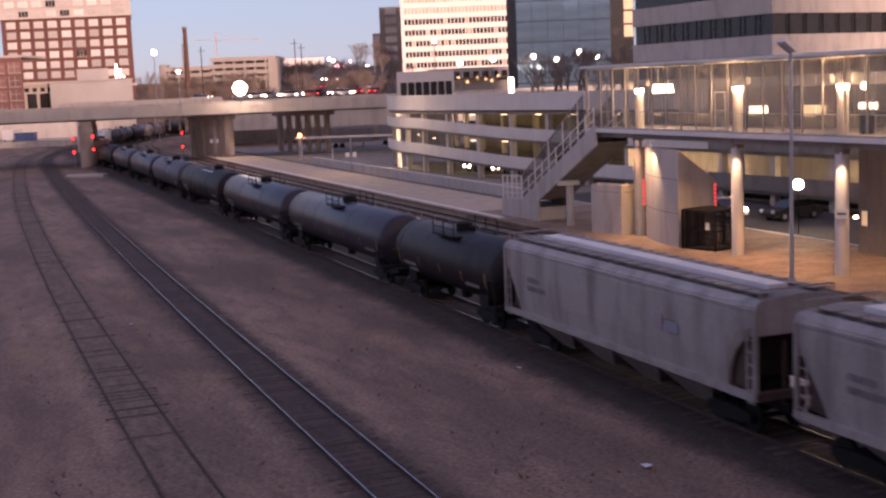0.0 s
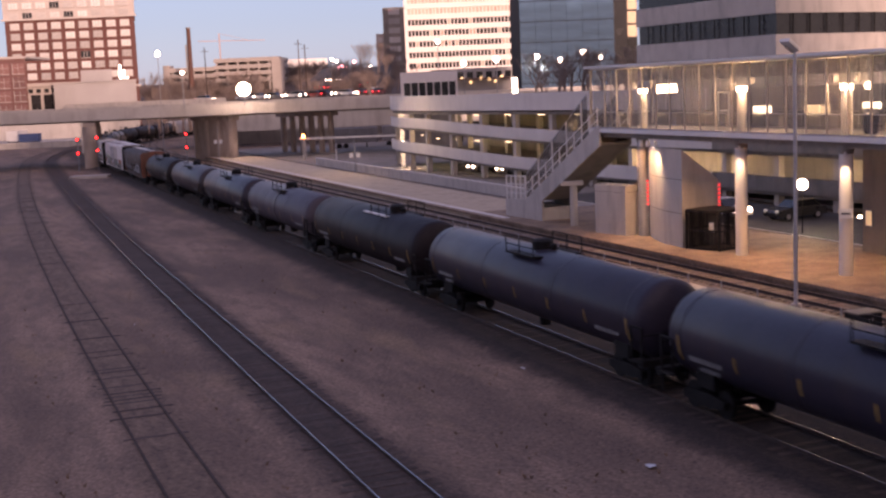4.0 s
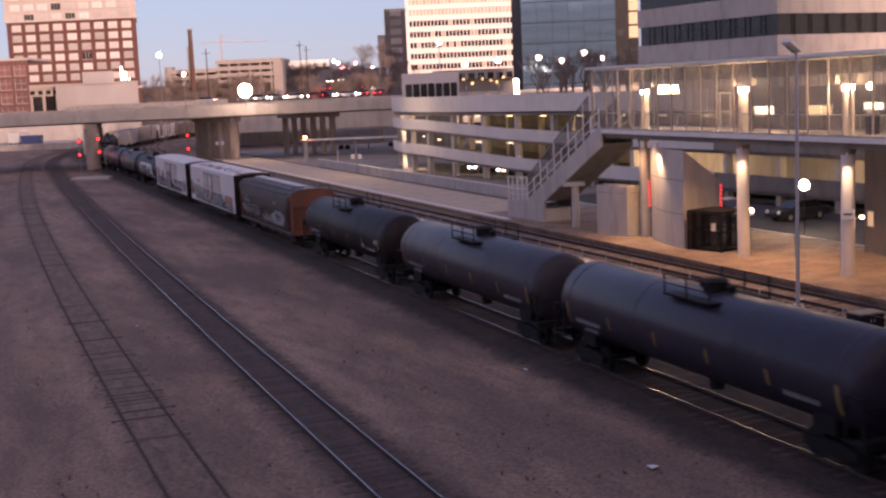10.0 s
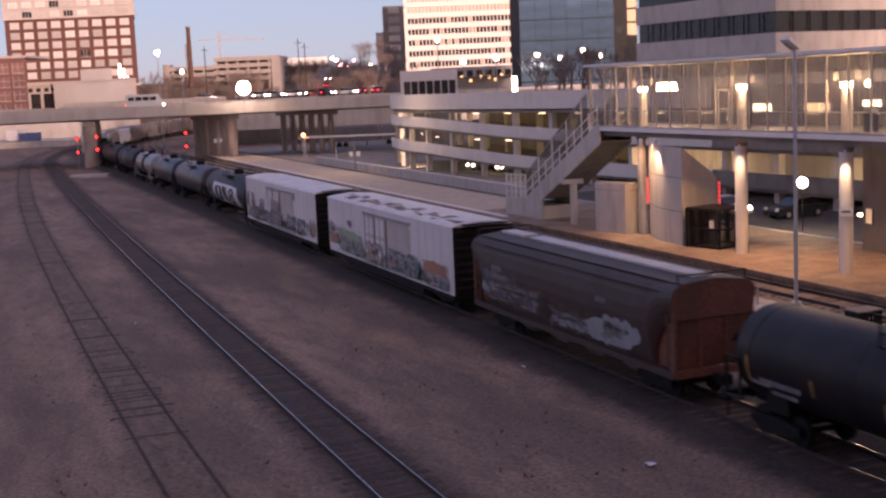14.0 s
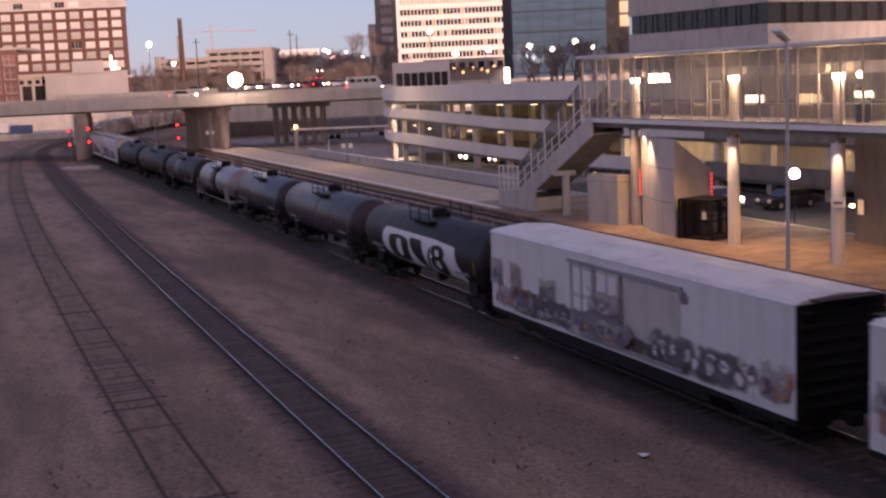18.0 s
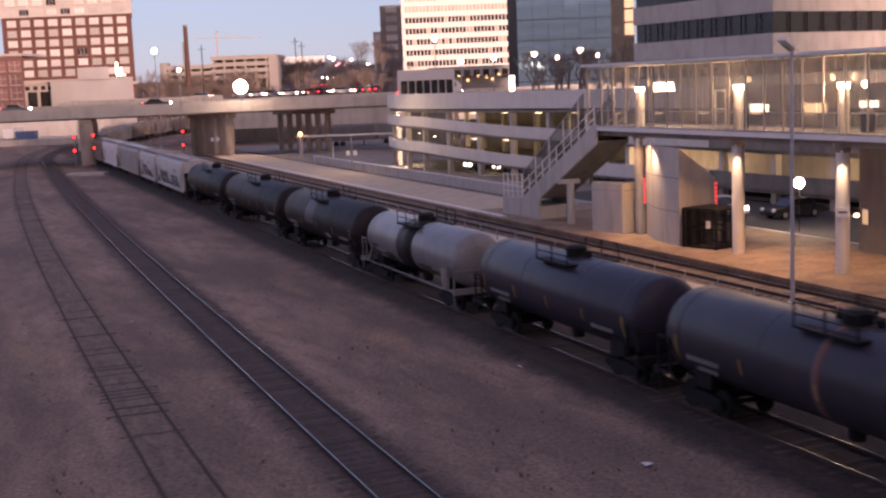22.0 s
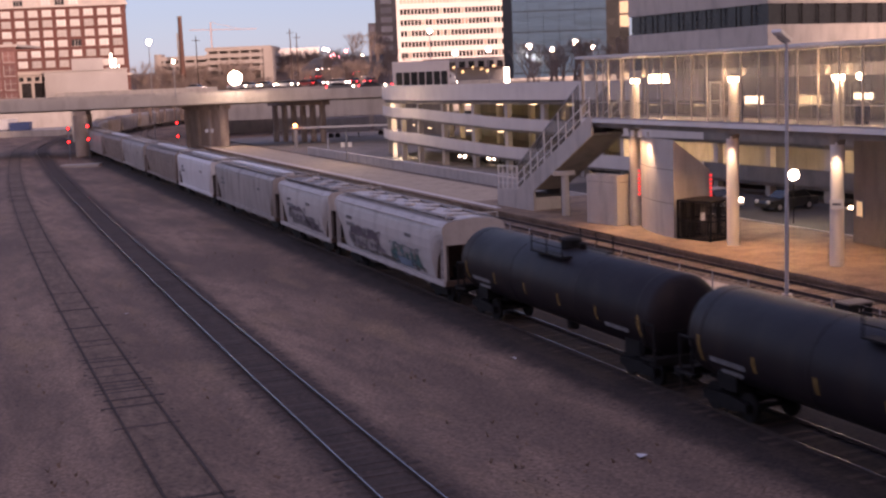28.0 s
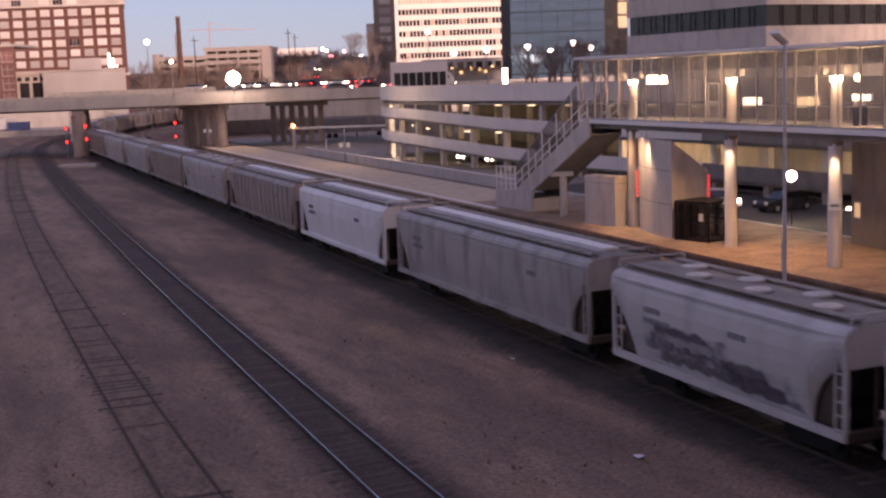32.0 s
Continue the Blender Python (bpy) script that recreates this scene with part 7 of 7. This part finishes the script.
tag_row(c, 6.4, 10.2, 1.0, 1.6, GY - 0.03, M_DKG, [M_SLATE, M_DKG, M_TEAL], 5, 27)
spray(c, -6.4, -5.5, 2.7, 3.2, GY, M_SLATE, 28, "small grey sprayed mark")
Z_FLAKE = haze_mat("flaked_rust_patch", (0.33, 0.17, 0.125), (0.25, 0.13, 0.10), 0.7)
fg = random.Random(12)
for i in range(24):
    x0 = -9.4 + i * 0.78 + fg.uniform(-0.3, 0.3)
    ya, yb = sorted((fg.uniform(-1.3, -0.1), fg.uniform(-1.3, -0.1)))
    m = Mesh()
    m.rings([[(x0 + k * fg.uniform(0.35, 0.6), y, 4.26 + 0.12 * (1.36 + y) / 1.36 + 0.012) for k in range(4)] for y in (ya - 0.15, (ya + yb) / 2, yb + 0.15)], close=False, cap=False)
    part("flaked_patch", m, Z_FLAKE, c, "flaked rusty patch on the roof")
c = put(box_car(20.7, "white insulated box car with dark grey graffiti"), 229.3, 250.0)
haze(c, -10.4, 2.0, 0.95, 2.2, GY - 0.002, Z_PLUM, "dark cloudy graffiti")
haze(c, 2.0, 9.0, 1.0, 2.4, GY - 0.002, Z_GREY, "cloudy grey graffiti")
haze(c, -8.6, -6.0, 1.3, 2.3, GY - 0.004, Z_ORANGE, "faded orange graffiti")
tag_row(c, -10.2, -9.3, 1.9, 3.1, GY, M_SLATE, [M_FADE, M_SLATE, M_DKG], 2, 40)
tag_row(c, -9.9, -6.2, 1.1, 2.0, GY - 0.004, M_SLATE, [M_PINK, M_SLATE, M_ICE, M_DKG], 6, 41)
tag_row(c, -8.3, -7.5, 2.0, 3.1, GY, M_SLATE, [M_PINK, M_FADE, M_SLATE], 2, 42)
tag_row(c, -6.0, -2.6, 1.1, 1.8, GY, M_DKG, [M_SLATE, M_ICE], 5, 43)
spray(c, -2.6, 1.8, 1.1, 2.4, GY - 0.14, M_SLATE, 44, "dark overspray across the door")
tag_row(c, -2.0, 1.4, 1.15, 1.9, GY - 0.15, M_DKG, [M_PINK, M_SLATE, M_DKG], 5, 45)
tag_row(c, 2.6, 8.6, 1.2, 2.2, GY, M_DKG, [B_WHITE, M_SLATE, B_WHITE], 9, 46)
tag_row(c, 8.8, 10.2, 1.15, 2.3, GY, M_DKG, [M_PINK, M_SLATE, M_DKG, M_PINK], 3, 47)
tag_row(c, -5.6, -4.4, 1.9, 2.7, GY, M_DKG, [M_SLATE, M_FADE], 3, 50)
tag_row(c, -1.2, 0.9, 2.2, 2.9, GY - 0.15, M_SLATE, [M_FADE, M_SLATE, B_WHITE], 4, 51)
spray(c, 4.6, 5.0, 3.3, 3.8, GY, M_SLATE, 49, "small sprayed mark")
q = put(tank_car(17.3, T_BLACK, "black tank car with large white block graffiti", stripes=6), 251.2, 268.5)
put(tank_car(16.3, T_DARK, "dark grey tank car with a reddish strap", stripes=5, band=(-0.15, 0.15, M_BRICK2)), 270.2, 286.5)
c = put(tank_car(14.4, T_NAVY, "blue-black tank car with white data panels", stripes=5), 287.8, 302.2)
c = put(tank_car(14.1, T_WHITE, "white tank car with a broad black band", stripes=0, white_frame=True, band=(-1.5, 0.85, T_BLACK), platform=-0.3, radius=1.33, centre=2.42), 304.7, 318.8)
for x0, x1, a0, a1, zm in ((-6.4, -1.7, -1.0, -0.35, Z_BROWN), (0.9, 6.2, -1.0, -0.4, Z_BROWN), (2.6, 5.2, -0.75, -0.4, Z_GREY), (-6.2, -4.2, -0.35, -0.2, Z_BROWN)):
    tank_patch(c, x0, x1, a0, a1, zm, 1.33, 2.42, "brown grime and faded graffiti")
c = put(tank_car(17.1, T_BLACK, "black tank car with top railing", stripes=5, platform=-0.5), 320.2, 337.3)
tank_patch(c, 1.4, 3.4, -0.75, -0.4, Z_PALE, label="worn pale patch")
tank_patch(c, 4.2, 5.6, -0.6, -0.25, Z_BROWN, label="brown stained patch")
tank_patch(c, -2.6, -0.6, -0.2, 0.9, T_GREY, label="paler repainted area")
put(tank_car(19.2, T_BLACK, "long black tank car with yellow stripes", stripes=7), 338.6, 357.8)
put(tank_car(17.3, T_BLACK, "black tank car coupled to a pale hopper", stripes=6), 359.3, 376.6)
c = put(hopper_car(17.4, H_PALE, "pale grey covered hopper car with teal graffiti", hatch="round", curve=0.2, roof_paint=H_PALE, eave=4.0), 378.0, 395.4)
S_ = hopper_side(0.2, 4.0)
haze(c, -7.2, 0.3, 1.25, 2.75, S_, Z_PLUM, "cloudy dark plum graffiti")
haze(c, -6.6, -0.4, 1.2, 2.0, (lambda z: S_(z) - 0.006), Z_GREY, "cloudy grey graffiti")
tag_row(c, -6.0, 0.0, 1.3, 1.9, (lambda z: S_(z) - 0.01), Z_PLUM, [Z_PLUM, M_SLATE, Z_GREY], 7, 62)
haze(c, 0.4, 6.4, 1.2, 2.5, S_, Z_TEAL, "cloudy teal graffiti")
M_DTEAL = mat("dark_teal_spray", (0.012, 0.085, 0.078), (0.02, 0.125, 0.10), 0.6, scale=1.2, fine=6, bump=0)
tag_row(c, 1.0, 5.4, 1.3, 2.2, (lambda z: S_(z) - 0.006), M_DTEAL, [M_DTEAL, M_TEAL, M_DTEAL], 6, 60)
haze(c, 1.0, 5.2, 1.14, 1.75, (lambda z: S_(z) - 0.02), Z_BLUE, "pale blue graffiti edge")
haze(c, -8.0, 8.0, 1.13, 1.5, (lambda z: S_(z) - 0.004), Z_BROWN, "grime along the lower side")
c = put(hopper_car(12.2, H_PALE, "short white covered hopper car with grey graffiti", hatch="round", curve=0.18, eave=4.0), 396.9, 409.1)
S_ = hopper_side(0.18, 4.0)
haze(c, -4.6, 4.4, 1.15, 2.3, S_, Z_GREY, "cloudy grey graffiti")
haze(c, -4.2, 1.2, 1.6, 2.7, (lambda z: S_(z) - 0.004), Z_PLUM, "cloudy dark graffiti")
tag_row(c, -3.8, 0.6, 1.6, 2.2, (lambda z: S_(z) - 0.006), Z_GREY, [Z_PLUM, M_SLATE], 5, 63)
haze(c, 0.4, 4.8, 1.15, 1.9, (lambda z: S_(z) - 0.008), Z_PLUM, "dark jagged graffiti")
c = put(hopper_car(20.6, H_GREY, "long grey covered hopper car with trough hatch", hatch="trough", curve=0.05, eave=4.0), 410.9, 431.5)
c = put(hopper_car(16.9, H_WHITE, "bright white covered hopper car", hatch="trough", curve=0.12, eave=4.0), 433.6, 450.5)
H_TAN = car_mat("tan_grey_hopper_paint", (0.35, 0.295, 0.27), (0.27, 0.225, 0.205), 0.6, 0.4)
hop_a = put(hopper_car(20.3, H_TAN, "dull grey ribbed covered hopper car", hatch="trough", curve=0.05, ribs=14, eave=4.0), 452.0, 472.3)
hop_b = put(hopper_car(20.0, H_GREY, "grey covered hopper car with stained sides", hatch="round", curve=0.12, eave=4.0), 474.0, 494.0)
mid = 505.2
for i in range(17):
    TRAIN.append((copy_thing((hop_a, hop_b, hop_b, hop_a, hop_b)[i % 5], Matrix.Identity(4)), mid))
    mid += 21.7

# the white block graffiti on the black tank car: a pale field with dark rounded strokes
R_, C_ = 1.46, 2.4


def field(x0, x1, a0, a1, lift, material, lean=0.0, label=""):
    m = Mesh()
    m.rings(on_tank([[(x0 + (x1 - x0) * i / 10 + lean * j / 5, a0 + (a1 - a0) * j / 5) for i in range(11)] for j in range(6)], R_, C_, lift), close=False)
    return part("graffiti", m, material, q, label)


def wedge(rows, lift, material, label=""):
    """A sprayed shape given by (left, right, angle) rows from its foot up."""
    fine = []
    for p, r in zip(rows, rows[1:]):
        fine += [tuple(a + (b - a) * k / 6 for a, b in zip(p, r)) for k in range(6)]
    fine.append(rows[-1])
    m = Mesh()
    m.rings(on_tank([[(x0 + (x1 - x0) * i / 8, a) for i in range(9)] for x0, x1, a in fine], R_, C_, lift), close=False)
    return part("graffiti", m, material, q, label)


wedge([(-3.2, 6.3, -0.82), (-4.4, 6.1, -0.62), (-4.85, 5.8, -0.35), (-5.0, 5.5, -0.1), (-4.9, 5.3, 0.15), (-4.7, 5.2, 0.34), (-4.4, 2.6, 0.42)], 0.014, M_WHITE, "white graffiti field")


def disc(x, a, rx, ra, lift, material, squash=1.0):
    """A round sprayed shape, in strips from its foot up."""
    rows = []
    for k in range(-8, 9):
        u = k / 8.0
        half = rx * max(0.0, 1 - abs(u) ** (2 / squash)) ** (squash / 2)
        rows.append([(x + half * (i / 4 - 1), a + ra * u) for i in range(9)])
    m = Mesh()
    m.rings(on_tank(rows, R_, C_, lift), close=False)
    return part("graffiti", m, material, q)


disc(-2.4, -0.25, 1.5, 0.5, 0.03, T_BLACK, 0.5)
disc(-2.3, -0.2, 0.38, 0.33, 0.046, M_WHITE, 0.6)
wedge([(0.85, 1.15, -0.8), (0.2, 1.25, -0.5), (-0.4, 1.15, -0.2), (-0.7, 1.0, 0.1), (-0.72, 0.9, 0.26)], 0.03, T_BLACK)
wedge([(1.45, 1.75, -0.72), (1.65, 1.95, -0.35), (2.05, 2.2, 0.1)], 0.034, T_BLACK)
disc(3.15, 0.03, 0.85, 0.23, 0.03, T_BLACK, 0.8)
disc(3.15, -0.44, 1.05, 0.34, 0.034, T_BLACK, 0.8)
disc(3.15, 0.0, 0.27, 0.12, 0.046, M_WHITE)
disc(3.1, -0.4, 0.3, 0.16, 0.046, M_WHITE)
field(5.4, 6.3, -1.0, -0.8, 0.014, M_WHITE, -0.4)


def gone(t):
    """Metres that the train has come by t seconds."""
    u = (t - 16) / 16
    return 12.504 * t + 16 * (-0.302 * u * u / 2 - 0.53 * u**3 / 3)


# ties last: one mesh, many objects
tg = random.Random(31)
for t, line, (a, b), top, sunk in TRACKS:
    s, n = a, 0
    while s < b and n < 290:
        if sunk and tg.random() < (0.4 if 14 < s < 26 else 0.75):
            s += 0.56
            continue
        p = offset(line, s, 0.12 * tg.uniform(-1, 1), top + tg.uniform(-0.004, 0.012))
        h = line(s)[2]
        part("tie", tie_sunk if sunk else tie_near, None, t, at=pose(p.x, p.y, p.z, rz=-math.degrees(h) + 1.2 * math.sin(s * 3.1)))
        s += 0.56
        n += 1


def motions():
    for car, s0 in TRAIN:
        rows = []
        for i in range(33):
            s = s0 - gone(i)
            x, y, a = line_main(s)
            rows.append((i, pose(x, y, 0, rz=math.degrees(math.atan2(-math.cos(a), -math.sin(a))))))
        walk(car, rows)
    for (v, t0, q0), stop in zip(MOVERS, (-3.8, -9.5, -15.0, 2.0)):
        rows = []
        for i in range(0, 33, 2):
            x = min(stop, max(-258.0, (q0 - 760) * 0.0955 + 9.45 * (i - t0)))
            y, rz = bridge_lane(x)
            rows.append((i, pose(x, y, 8.75, rz=rz)))
        walk(v, rows)


motions()
